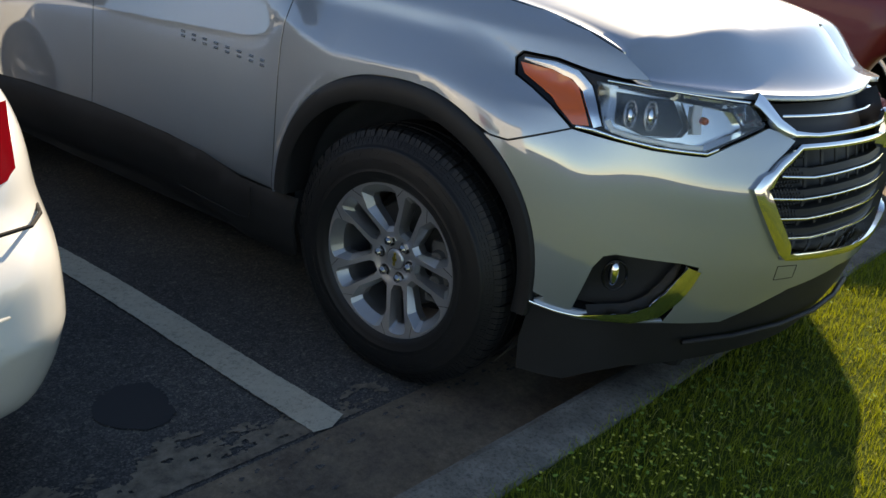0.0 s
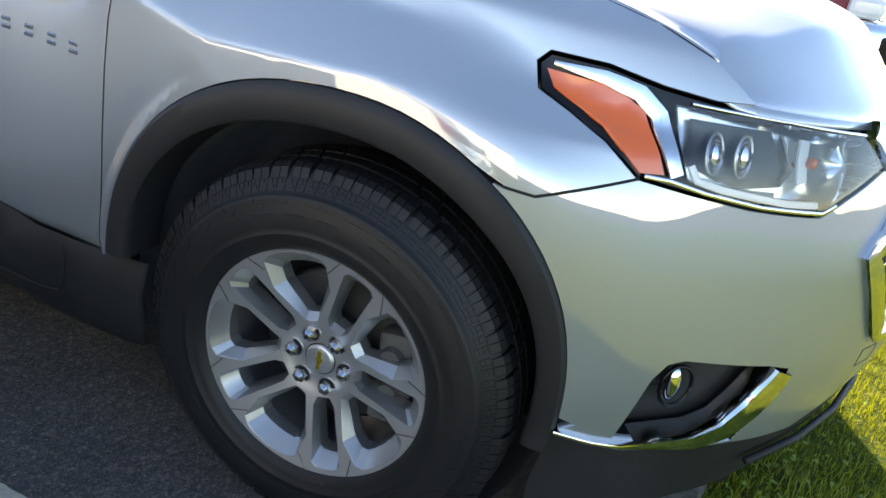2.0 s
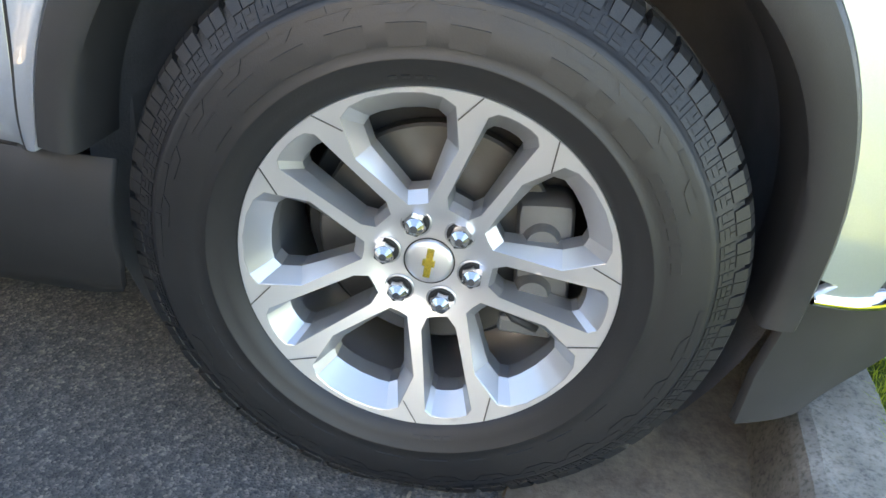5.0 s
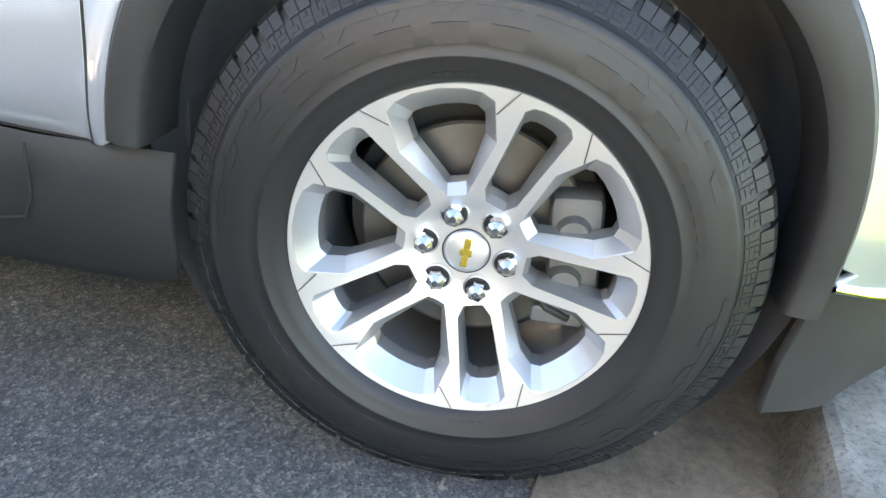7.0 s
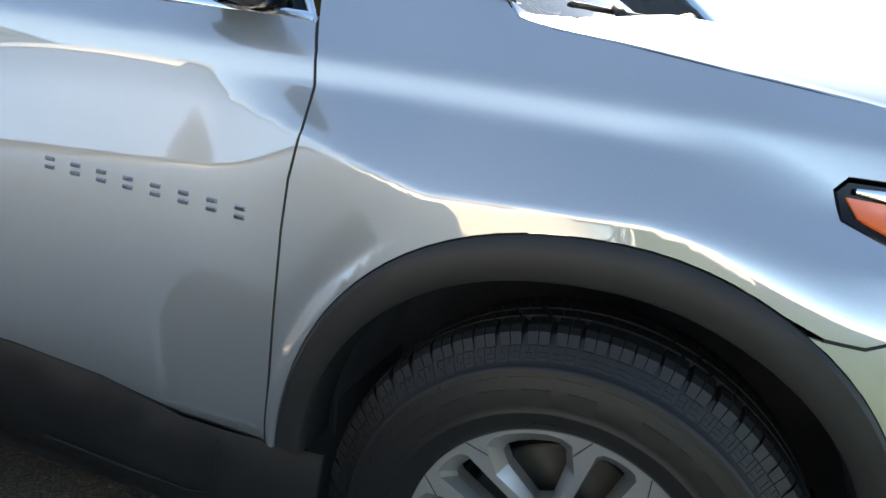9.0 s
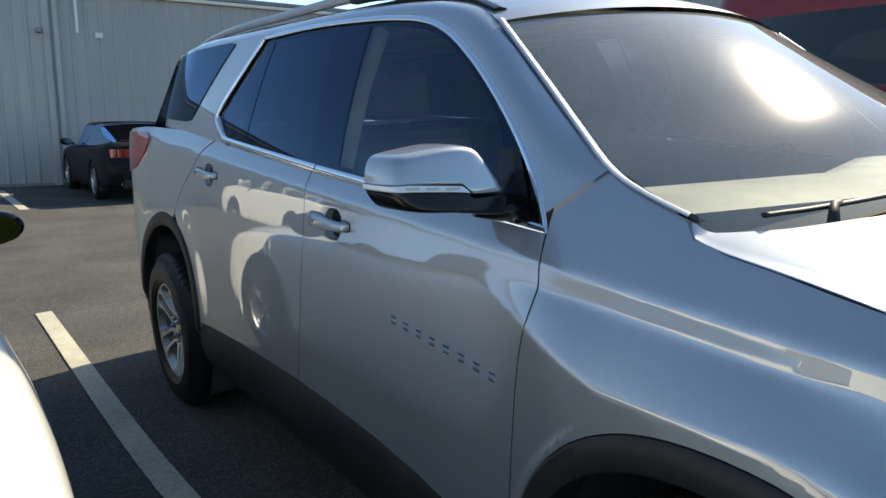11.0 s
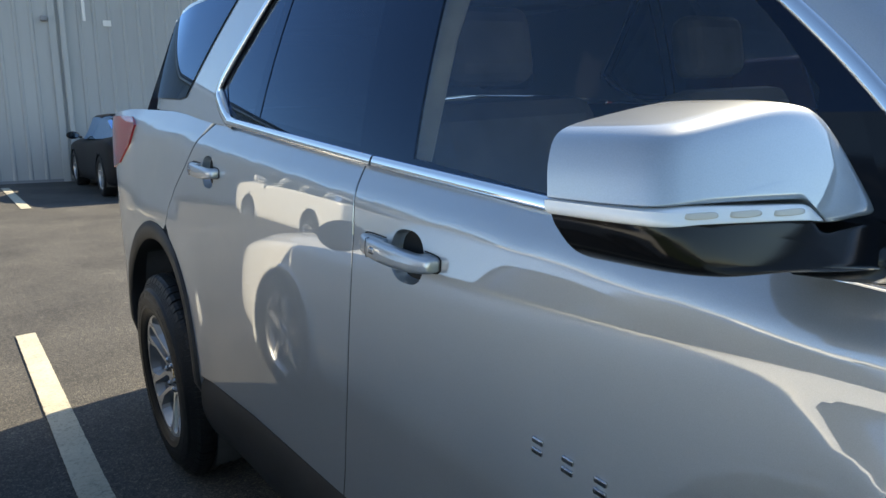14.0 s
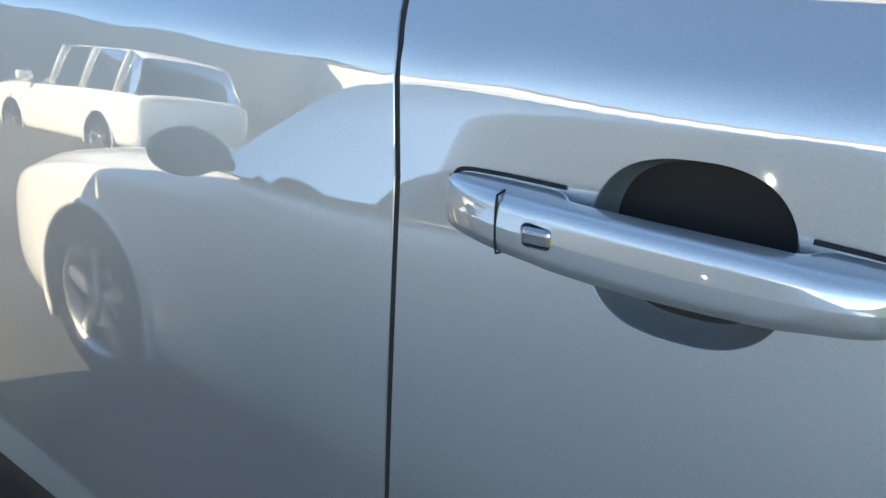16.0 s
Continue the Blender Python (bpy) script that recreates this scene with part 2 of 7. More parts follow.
_l.new(_tl.outputs[0], _mx.inputs[2])
_l.new(_mx.outputs[0], _n["Material Output"].inputs[0])
CLOVER = material("clover_leaf", (0.17, 0.26, 0.04), 0.75, spec=0.15)
PETAL = material("small_flower", (0.50, 0.48, 0.05), 0.6)


def siding(name, color):
    m = material(name, color, 0.45, 0.0, spec=0.4)
    n, l, b = nodes_of(m)
    lo, hi = tuple(v * 0.86 for v in color), tuple(min(1, v * 1.05) for v in color)
    l.new(ramp(m, noise_tex(m, 0.8, 7, 0.65, (1, 1, 0.25)), [(0.3, lo), (0.7, hi)]), b.inputs["Base Color"])
    bump(m, noise_tex(m, 2.5, 3), 0.15, 0.02)
    return m


SIDING = siding("grey_siding", (0.36, 0.37, 0.37))
SIDING_LIGHT = siding("pale_siding", (0.74, 0.73, 0.70))
SIDING_DARK = siding("dark_siding", (0.20, 0.21, 0.23))
EXHAUST = material("exhaust_steel", (0.35, 0.32, 0.28), 0.35, 1.0)


# ---- mesh helpers ----
from mathutils.geometry import delaunay_2d_cdt


def link_mesh(name, verts, faces, mat, parent=None, label="", smooth_shade=False, normals=None, category="", kind=""):
    me = bpy.data.meshes.new(name)
    me.from_pydata([tuple(v) for v in verts], [], [tuple(f) for f in faces])
    me.materials.append(mat)
    if smooth_shade or normals is not None:
        me.shade_smooth()
    me.validate()
    if normals is not None and len(normals) == len(me.vertices):
        me.normals_split_custom_set_from_vertices([tuple(v) for v in normals])
    me.update()
    ob = new(name, me)
    if parent is not None:
        ob.parent = parent
    return tagged(ob, label, category, "", kind)


def part(name, bm, mat, parent=None, label="", smooth_shade=False, angle=None):
    me = bpy.data.meshes.new(name)
    bm.normal_update()
    bm.to_mesh(me)
    bm.free()
    me.materials.append(mat)
    if smooth_shade or angle:
        me.shade_smooth()
    if angle:
        me.set_sharp_from_angle(angle=radians(angle))
    ob = new(name, me)
    if parent is not None:
        ob.parent = parent
    return tagged(ob, label)


def thing(name, label, category, place=(0, 0, 0), turn=0.0, group=""):
    ob = new(name)
    ob.matrix_basis = pose(*place, 0, 0, turn)
    return tagged(ob, label, category, group)


def box_mesh(a, b, bevel=0.0, seg=2, m=None):
    bm = bmesh.new()
    bmesh.ops.create_cube(bm, size=1)
    for v in bm.verts:
        v.co = [a[i] + (b[i] - a[i]) * (v.co[i] + 0.5) for i in range(3)]
    if bevel:
        bmesh.ops.bevel(bm, geom=bm.edges[:], offset=bevel, segments=seg, affect="EDGES", profile=0.5)
    if m is not None:
        bm.transform(m)
    return bm


def tube_mesh(points, radius, sides=10, flat=None, cap=True):
    """A rod along the points; radius may be a list, flat = (across, along the given up) gives an oval."""
    n = len(points)
    pts = [Vector(p) for p in points]
    rs = radius if isinstance(radius, (list, tuple)) else [radius] * n
    bm = bmesh.new()
    rings, up = [], None
    for i in range(n):
        d = (pts[min(i + 1, n - 1)] - pts[max(i - 1, 0)]).normalized()
        if up is None:
            up = Vector((0, 0, 1)) if abs(d.z) < 0.9 else Vector((1, 0, 0))
        u = (up - d * up.dot(d)).normalized()
        w = d.cross(u)
        up = u
        fu, fw = flat if flat else (1, 1)
        rings.append([bm.verts.new(pts[i] + (u * math.cos(a) * fu + w * math.sin(a) * fw) * rs[i])
                      for a in (2 * math.pi * k / sides for k in range(sides))])
    for r0, r1 in zip(rings, rings[1:]):
        for k in range(sides):
            bm.faces.new((r0[k], r0[(k + 1) % sides], r1[(k + 1) % sides], r1[k]))
    if cap:
        bm.faces.new(rings[0][::-1])
        bm.faces.new(rings[-1])
    return bm


def lathe_mesh(profile, steps=96, a0=0.0, a1=2 * math.pi):
    """Turns (radius, depth) round the y axis; depth grows with y."""
    bm = bmesh.new()
    full = abs(a1 - a0 - 2 * math.pi) < 1e-6
    count = steps if full else steps + 1
    rings = []
    for k in range(count):
        a = a0 + (a1 - a0) * k / steps
        rings.append([bm.verts.new((r * math.cos(a), d, r * math.sin(a))) for r, d in profile])
    for k in range(steps):
        r0, r1 = rings[k], rings[(k + 1) % count]
        for i in range(len(profile) - 1):
            bm.faces.new((r0[i], r0[i + 1], r1[i + 1], r1[i]))
    return bm


def dense(poly, step, closed=True):
    out = []
    n = len(poly)
    for i in range(n if closed else n - 1):
        (x0, y0), (x1, y1) = poly[i], poly[(i + 1) % n]
        k = max(1, int(math.hypot(x1 - x0, y1 - y0) / step + 0.5))
        out += [(x0 + (x1 - x0) * j / k, y0 + (y1 - y0) * j / k) for j in range(k)]
    if not closed:
        out.append(poly[-1])
    return out


def rounded(poly, times=2):
    """Cuts the corners of a closed outline."""
    for _ in range(times):
        out = []
        for (x0, y0), (x1, y1) in zip(poly, poly[1:] + poly[:1]):
            out += [(x0 * 0.75 + x1 * 0.25, y0 * 0.75 + y1 * 0.25), (x0 * 0.25 + x1 * 0.75, y0 * 0.25 + y1 * 0.75)]
        poly = out
    return poly


def inside(p, poly):
    x, y = p
    hit, j = False, len(poly) - 1
    for i in range(len(poly)):
        (xi, yi), (xj, yj) = poly[i], poly[j]
        if (yi > y) != (yj > y) and x < (xj - xi) * (y - yi) / (yj - yi) + xi:
            hit = not hit
        j = i
    return hit


def shrink(poly, gap):
    """Moves a closed outline inwards by a small gap."""
    n = len(poly)
    area = sum(poly[i][0] * poly[(i + 1) % n][1] - poly[(i + 1) % n][0] * poly[i][1] for i in range(n))
    sg = 1 if area > 0 else -1
    out = []
    for i in range(n):
        p0, p, p1 = Vector(poly[i - 1]), Vector(poly[i]), Vector(poly[(i + 1) % n])
        d0, d1 = (p - p0).normalized(), (p1 - p).normalized()
        nrm = Vector((-(d0.y + d1.y), d0.x + d1.x)) * sg
        k = nrm.length
        nrm = nrm / k if k > 1e-6 else Vector((-d0.y, d0.x)) * sg
        out.append(tuple(p + nrm * gap * min(1.6, 2 / max(k, 0.8))))
    return out


def skin(outline, surf, step=0.04, thick=0.014, gap=0.0022, finer=(), lift=0.0, holes=(), mirror=False, both=False):
    """A sheet over the outline, bent onto surf(u, v), with turned-in edges. Gives vertices, faces and normals."""
    edge = dense(shrink(outline, gap) if gap else outline, step * 0.6)
    rings = [edge] + [dense(h, step * 0.5) for h in holes]
    pts, edges = [], []
    for ring in rings:
        k = len(pts)
        pts += ring
        edges += [(k + i, k + (i + 1) % len(ring)) for i in range(len(ring))]
    arr = np.array(pts)
    xs, ys = [p[0] for p in edge], [p[1] for p in edge]

    def sow(x0, x1, y0, y1, st, fine):
        y, row = y0, 0
        while y < y1:
            x = x0 + (st / 2 if row % 2 else 0)
            while x < x1:
                p = (x, y)
                if inside(p, edge) and not any(inside(p, h) for h in holes):
                    near = ((arr - p) ** 2).sum(1).min()
                    ok = near > (st * 0.45) ** 2
                    if not fine and any(abs(x - f[0]) < f[2] and abs(y - f[1]) < f[3] for f in finer):
                        ok = False
                    if ok:
                        inner.append(p)
                x += st
            y += st * 0.866
            row += 1
    inner = []
    sow(min(xs), max(xs), min(ys), max(ys), step, False)
    for fx, fy, fw, fh, st in finer:
        sow(fx - fw, fx + fw, fy - fh, fy + fh, st, True)
    pts += inner
    res = delaunay_2d_cdt([Vector(p) for p in pts], edges, [], 0, 1e-7)
    v2 = res[0]
    f2 = []
    for f in res[2]:
        c = ((v2[f[0]].x + v2[f[1]].x + v2[f[2]].x) / 3, (v2[f[0]].y + v2[f[1]].y + v2[f[2]].y) / 3)
        if inside(c, edge) and not any(inside(c, h) for h in rings[1:]):
            f2.append(f)
    verts, normals = [], []
    h = 0.0015

    def frame_at(u, v):
        p = Vector(surf(u, v))
        n = (Vector(surf(u + h, v)) - Vector(surf(u - h, v))).cross(Vector(surf(u, v + h)) - Vector(surf(u, v - h)))
        return p, n.normalized()
    for p in v2:
        q, n = frame_at(p.x, p.y)
        verts.append(q + n * lift)
        normals.append(n)
    faces = []
    for f in f2:
        a, b, c = (v2[i] for i in f[:3])
        ccw = (b.x - a.x) * (c.y - a.y) - (b.y - a.y) * (c.x - a.x) > 0
        faces.append(tuple(f) if ccw else tuple(f[::-1]))
    if thick:
        count = {}
        for f in faces:
            for i in range(len(f)):
                e = (f[i], f[(i + 1) % len(f)])
                count[e] = 1
        rim = [e for e in count if (e[1], e[0]) not in count]
        for a, b in rim:
            side_n = (verts[b] - verts[a]).cross(normals[a]).normalized()
            k = len(verts)
            verts += [verts[a], verts[b], verts[b] - normals[b] * thick, verts[a] - normals[a] * thick]
            normals += [(side_n + normals[a]).normalized(), (side_n + normals[b]).normalized(), side_n, side_n]
            faces.append((k + 1, k, k + 3, k + 2))
    if mirror or both:
        flip = [Vector((v.x, 2 - v.y, v.z)) for v in verts]
        fn = [Vector((n.x, -n.y, n.z)) for n in normals]
        k = len(verts) if both else 0
        ff = [tuple(i + k for i in f[::-1]) for f in faces]
        if both:
            return verts + flip, faces + ff, normals + fn
        return flip, ff, fn
    return verts, faces, normals


def panel(name, mat, parent, outline, surf, label="", **kw):
    v, f, n = skin(outline, surf, **kw)
    return link_mesh(name, v, f, mat, parent, label, normals=n)


def grid_mesh(rows, flip=False):
    """A quad sheet through rows of points."""
    verts = [p for r in rows for p in r]
    w = len(rows[0])
    faces = []
    for i in range(len(rows) - 1):
        for j in range(w - 1):
            q = (i * w + j, i * w + j + 1, (i + 1) * w + j + 1, (i + 1) * w + j)
            faces.append(q[::-1] if flip else q)
    return verts, faces


def along(points, t):
    """A smooth place on a polyline, t from 0 to 1 by point number."""
    n = len(points) - 1
    k = min(int(t * n), n - 1)
    u = t * n - k
    p0, p1, p2, p3 = (Vector(points[min(max(k + i, 0), n)]) for i in (-1, 0, 1, 2))
    return 0.5 * ((2 * p1) + (p2 - p0) * u + (2 * p0 - 5 * p1 + 4 * p2 - p3) * u * u + (3 * p1 - p0 - 3 * p2 + p3) * u**3)


# ---- the silver car: body surface ----
def lerp_table(x, xs, ys):
    """Smooth (monotone cubic) interpolation of a short table."""
    n = len(xs)
    if x <= xs[0]:
        return ys[0]
    if x >= xs[-1]:
        return ys[-1]
    k = 0
    while x > xs[k + 1]:
        k += 1
    h = [xs[i + 1] - xs[i] for i in range(n - 1)]
    g = [(ys[i + 1] - ys[i]) / h[i] for i in range(n - 1)]

    def slope(i):
        if i == 0:
            return g[0]
        if i == n - 1:
            return g[-1]
        if g[i - 1] * g[i] <= 0:
            return 0.0
        return 2 * g[i - 1] * g[i] / (g[i - 1] + g[i])
    u = (x - xs[k]) / h[k]
    a, b = slope(k), slope(k + 1)
    return ((2 * u**3 - 3 * u**2 + 1) * ys[k] + (u**3 - 2 * u**2 + u) * h[k] * a
            + (-2 * u**3 + 3 * u**2) * ys[k + 1] + (u**3 - u**2) * h[k] * b)


def smooth(a, b, x):
    u = min(1.0, max(0.0, (x - a) / (b - a)))
    return u * u * (3 - 2 * u)


def ease(a, b, x):
    u = min(1.0, max(0.0, (x - a) / (b - a)))
    return u**3 * (10 - 15 * u + 6 * u * u)


REAR = -3.071          # rear axle; the front axle is at 0
HUB = 0.378
HANDLES = ((-1.372, 1.102), (-2.478, 1.187))     # middles of the door pulls


def shoulder(s):
    return 1.0935 - 0.0705 * s


def inset(s, z):
    """How far the body side lies inside its widest line, at the length s and the height z."""
    r = z - shoulder(s)
    over = 0.006 * math.log(1 + math.exp(min(60.0, r / 0.006)))
    up = 0.077 + 0.13 * min(r, 0.0) + 0.06 * min(r, 0.0)**2 + 0.78 * over + 0.25 * over * over + 0.10 * ease(0.53, 0.31, z)
    up -= 0.007 * (1 - ease(0.98, 1.34, arch_ring(s - REAR, z, 0.535)))
    flare = 0.0
    ring = arch_ring(s, z, 0.467)
    if ring < 2.2:
        lip = 1 - ease(1.0, 1.13, ring)
        # a shelf that faces the sky, from a crease over the arch up to the shoulder; it runs out to a point on the door
        crease = 0.940 + 0.26 * max(0.0, -0.24 - s) - 0.05 * smooth(0.05, 0.3, s)
        u_ = (z - crease) / max(0.03, shoulder(s) - 0.052 - crease)
        u_ = 0.5 * (u_ + math.sqrt(u_ * u_ + 0.003))
        shelf = ease(-0.70, -0.22, s) * 0.5 * ((1 - u_) + math.sqrt((1 - u_)**2 + 0.014))
        behind = min(1.0, (lip**6 + shelf**6)**(1 / 6))
        if s > 0.15 and ring > 1:      # the bumper corner stays flush with the arch
            ring = 1 + (ring - 1) * (1 - 0.6 * smooth(0.15, 0.48, s) * (1 - smooth(0.90, 0.99, z)))
        v_ = (ring - 1.10) / 0.28
        u_ = min(1.0, 0.5 * (v_ + math.sqrt(v_ * v_ + 0.035)))
        w_ = smooth(0.02, 0.26, s)
        flare = max(flare, behind * (1 - w_) + w_ * (1 - u_)**2)
    return up * (1 - flare) + flare * (-0.004 - 0.024 * smooth(0.08, 0.34, s))


def cup_line(cx, cz, t=1.0, n=56):
    """The rounded outline of the finger cup behind a door pull, scaled by t."""
    out = []
    for k in range(n):
        a = 2 * math.pi * k / n
        c, s_ = math.cos(a), math.sin(a)
        out.append((cx + 0.022 + 0.054 * t * math.copysign(abs(c)**0.75, c), cz + 0.004 + 0.048 * t * math.copysign(abs(s_)**0.8, s_)))
    return out


def arch_half(dx, hh):
    """Half the width of a wheel arch: the front one is shorter ahead of the axle."""
    return 0.492 if hh > 0.5 else (0.445 if dx > 0 else 0.478)


def arch_ring(dx, z, hh):
    """1 on the outer edge of the wheel arch trim, less inside it."""
    return (abs(dx / arch_half(dx, hh))**2.2 + abs(max(z - 0.44, 0.0) / hh)**2.2)**(1 / 2.2)


def front_reach(z):
    return lerp_table(z, (0.16, 0.30, 0.44, 0.57, 0.72, 0.84, 0.94, 0.99, 1.05, 1.11),
                      (0.90, 0.97, 1.02, 1.04, 1.035, 1.00, 0.955, 0.925, 0.87, 0.78))


def rear_reach(z):
    return lerp_table(z, (0.2, 0.5, 0.75, 1.0, 1.25, 1.45, 1.7), (1.02, 1.09, 1.10, 1.06, 1.0, 0.90, 0.72))


def side(s, z):
    """A point of the painted body: s runs along the side from the rear to the front and turns round both corners."""
    d = inset(s, z)
    if REAR <= s <= 0:
        return (s, d, z)
    if s > 0:
        f, a, n, x0, sg = s, front_reach(z), 2.7, 0.0, 1
    else:
        f, a, n, x0, sg = REAR - s, rear_reach(z), 4.2, REAR, -1
    f = min(f, math.pi / 2)
    rad = (abs(math.sin(f) / a)**n + abs(math.cos(f))**n)**(-1 / n)
    k = d * (1 - smooth(0.3, 0.75, f))
    nose = 0.055 * smooth(0.85, 1.45, f) if sg > 0 else 0.0
    return (x0 + sg * (rad - k) * math.sin(f) + nose, 1.0 - (rad - k) * math.cos(f), z)


def glass_y(x, z):
    """The side glass leans in above the belt."""
    h = z - (1.1385 - 0.081 * x)
    return 0.118 + 0.30 * h + 0.22 * h * h + 0.012 * (x + 1.5) ** 2


# ---- the silver car ----
suv = thing("suv", "silver metallic sport utility vehicle parked nose to the kerb", "car")

SHUT = [(-0.19, 1.228), (-0.165, 1.203), (-0.10, 1.188), (0.0, 1.173), (0.178, 1.145), (0.36, 1.118), (0.49, 1.084), (0.575, 1.046), (0.639, 0.992)]
FRONT_CUT = [(-0.49, 1.176), (-0.472, 1.130), (-0.466, 1.075), (-0.467, 1.01), (-0.487, 0.928), (-0.496, 0.842), (-0.502, 0.704), (-0.506, 0.554), (-0.508, 0.462)]
MID_CUT = [(-1.567, 1.258), (-1.549, 1.204), (-1.546, 1.12), (-1.549, 1.04), (-1.554, 0.92), (-1.559, 0.80), (-1.572, 0.62), (-1.582, 0.553)]
REAR_CUT = [(-2.50, 1.335), (-2.60, 1.261), (-2.70, 1.19), (-2.805, 1.121), (-2.88, 1.05), (-2.91, 0.985)]
SILL = [(-0.508, 0.462), (-0.60, 0.462), (-0.69, 0.467), (-0.868, 0.508), (-1.077, 0.531), (-1.324, 0.545), (-1.582, 0.553), (-2.1, 0.55), (-2.565, 0.53)]
LAMP_TOP = [(0.333, 1.018), (0.422, 1.014), (0.504, 0.997), (0.580, 0.988), (0.693, 0.980), (0.880, 0.963)]
LAMP_LOW = [(0.316, 1.002), (0.324, 0.966), (0.374, 0.943), (0.427, 0.914), (0.480, 0.867), (0.561, 0.853), (0.656, 0.840), (0.775, 0.835), (0.833, 0.864), (0.929, 0.904)]
GAP = [(0.293, 0.823), (0.340, 0.818), (0.480, 0.867)]


def arch_line(x0, hh, hw, a0, a1, steps, scale=1.0):
    """Points of the wheel arch edge, from the angle a0 to a1 (degrees, 0 in front)."""
    out = []
    for k in range(steps + 1):
        a = radians(a0 + (a1 - a0) * k / steps)
        c, s_ = math.cos(a), math.sin(a)
        out.append((x0 + arch_half(c, hh) * math.copysign(abs(c)**(2 / 2.2), c), 0.44 + hh * abs(s_)**(2 / 2.2)))
    return out


def belt(x):
    return 1.1385 - 0.081 * x


ARCH_F, ARCH_R = (0.0, 0.467, 0.492), (REAR, 0.535, 0.492)
arch_front = arch_line(*ARCH_F, 0, 180, 40)
# fender
front_part = [p for p in arch_front if p[0] < 0.272 and p[1] > 0.468] + [(-0.4815, 0.4665)]
fender_outline = (GAP + [LAMP_LOW[3], LAMP_LOW[2], LAMP_LOW[1], LAMP_LOW[0]] + LAMP_TOP[:4] + SHUT[::-1]
                  + [(-0.245, 1.254), (-0.31, 1.274), (-0.420, 1.308), (-0.509, 1.229)] + FRONT_CUT + front_part[::-1])
for left in (False, True):
    fender = panel("fender", PAINT, suv, fender_outline, side, "" if left else "flared front fender", step=0.05 if left else 0.0105, gap=0.003, mirror=left)
# doors
front_door_outline = FRONT_CUT[::-1] + [(-0.50, belt(-0.5)), (-1.50, belt(-1.50))] + MID_CUT + [(-1.324, 0.545), (-1.077, 0.531), (-0.868, 0.508), (-0.69, 0.467), (-0.60, 0.462)]
arch_back = [p for p in arch_line(*ARCH_R, 0, 180, 40)]
rear_door_outline = (MID_CUT[::-1] + [(-1.60, belt(-1.60)), (-2.0, belt(-2.0)), (-2.40, belt(-2.40))] + REAR_CUT
                     + [p for p in arch_back if p[0] > -2.90][::-1] + [(-2.565, 0.53), (-2.1, 0.55)])
doors = []
for left in (False, True):
    kw = dict(step=0.06, mirror=True) if left else dict(step=0.018, gap=0.003)
    fd = panel("front_door", PAINT, suv, front_door_outline, side, "" if left else "silver front passenger door", holes=() if left else (cup_line(*HANDLES[0]),), **kw)
    rd = panel("rear_door", PAINT, suv, rear_door_outline, side, "" if left else "silver rear door", holes=() if left else (cup_line(*HANDLES[1]),), **kw)
    doors.append((fd, rd))
front_door, rear_door = doors[0]
# dark seals down in the shut lines
for line, nm in ((FRONT_CUT, "door_seal"), (MID_CUT, "door_seal"), (REAR_CUT, "door_seal"), (GAP, "bumper_seal"), (SHUT[:8], "hood_seal"), ([(-0.512, 1.222), (-0.424, 1.302)], "pillar_seal"), (SILL, "sill_seal")):
    pp = dense(line, 0.02, False)
    pts = []
    for a, b in pp:
        q = side(a, b)
        pts.append((q[0], q[1] + (0.0012 if nm == "pillar_seal" else 0.0045), q[2] - (0.003 if nm == "hood_seal" else 0)))
    part(nm, tube_mesh(pts, 0.0020 if nm == "pillar_seal" else 0.0020 if nm == "hood_seal" else 0.0042, 6), SEAL_SHADE, suv)
# quarter panel and rear bumper
quarter_outline = ([p for p in arch_back if p[0] <= -2.905] + [(-3.565, 0.40), (-3.9, 0.38), (-4.641, 0.38), (-4.641, 1.36), (-3.95, 1.36), (-3.5, 1.39), (-3.0, 1.375), (-2.53, 1.338)]
                   + REAR_CUT[1:])
for left in (False, True):
    panel("quarter_panel", PAINT, suv, quarter_outline[::-1], side, step=0.045, mirror=left)


# front bumper
BUMPER_LOW = [(0.472, 0.430), (0.445, 0.415), (0.570, 0.378), (0.653, 0.383), (0.757, 0.393), (0.911, 0.391), (1.081, 0.475), (1.269, 0.513), (1.5707, 0.518)]
GRILLE_EDGE = [(1.5707, 0.561), (1.127, 0.561), (1.015, 0.574), (0.951, 0.671), (0.894, 0.762), (0.951, 0.822), (1.010, 0.873), (0.972, 0.892)]
bumper_outline = (BUMPER_LOW + GRILLE_EDGE + LAMP_LOW[4:][::-1] + GAP[1::-1]
                  + [p for p in arch_front if p[0] > 0.272][::-1])
fog_hole = [(0.542, 0.407), (0.573, 0.535), (0.592, 0.567), (0.618, 0.576), (0.765, 0.569), (0.808, 0.560), (0.806, 0.515), (0.759, 0.400), (0.661, 0.390)]
v, f, n = skin(bumper_outline, side, step=0.018, holes=(fog_hole,), both=True)
bumper = link_mesh("front_bumper", v, f, PAINT, suv, "silver front bumper over black valance", normals=n)


def deep(d):
    """The body surface, pushed in by d."""
    def surf(s, z):
        p = Vector(side(s, z))
        h = 0.004
        nrm = (Vector(side(s + h, z)) - Vector(side(s - h, z))).cross(Vector(side(s, z + h)) - Vector(side(s, z - h))).normalized()
        return tuple(p - nrm * d)
    return surf


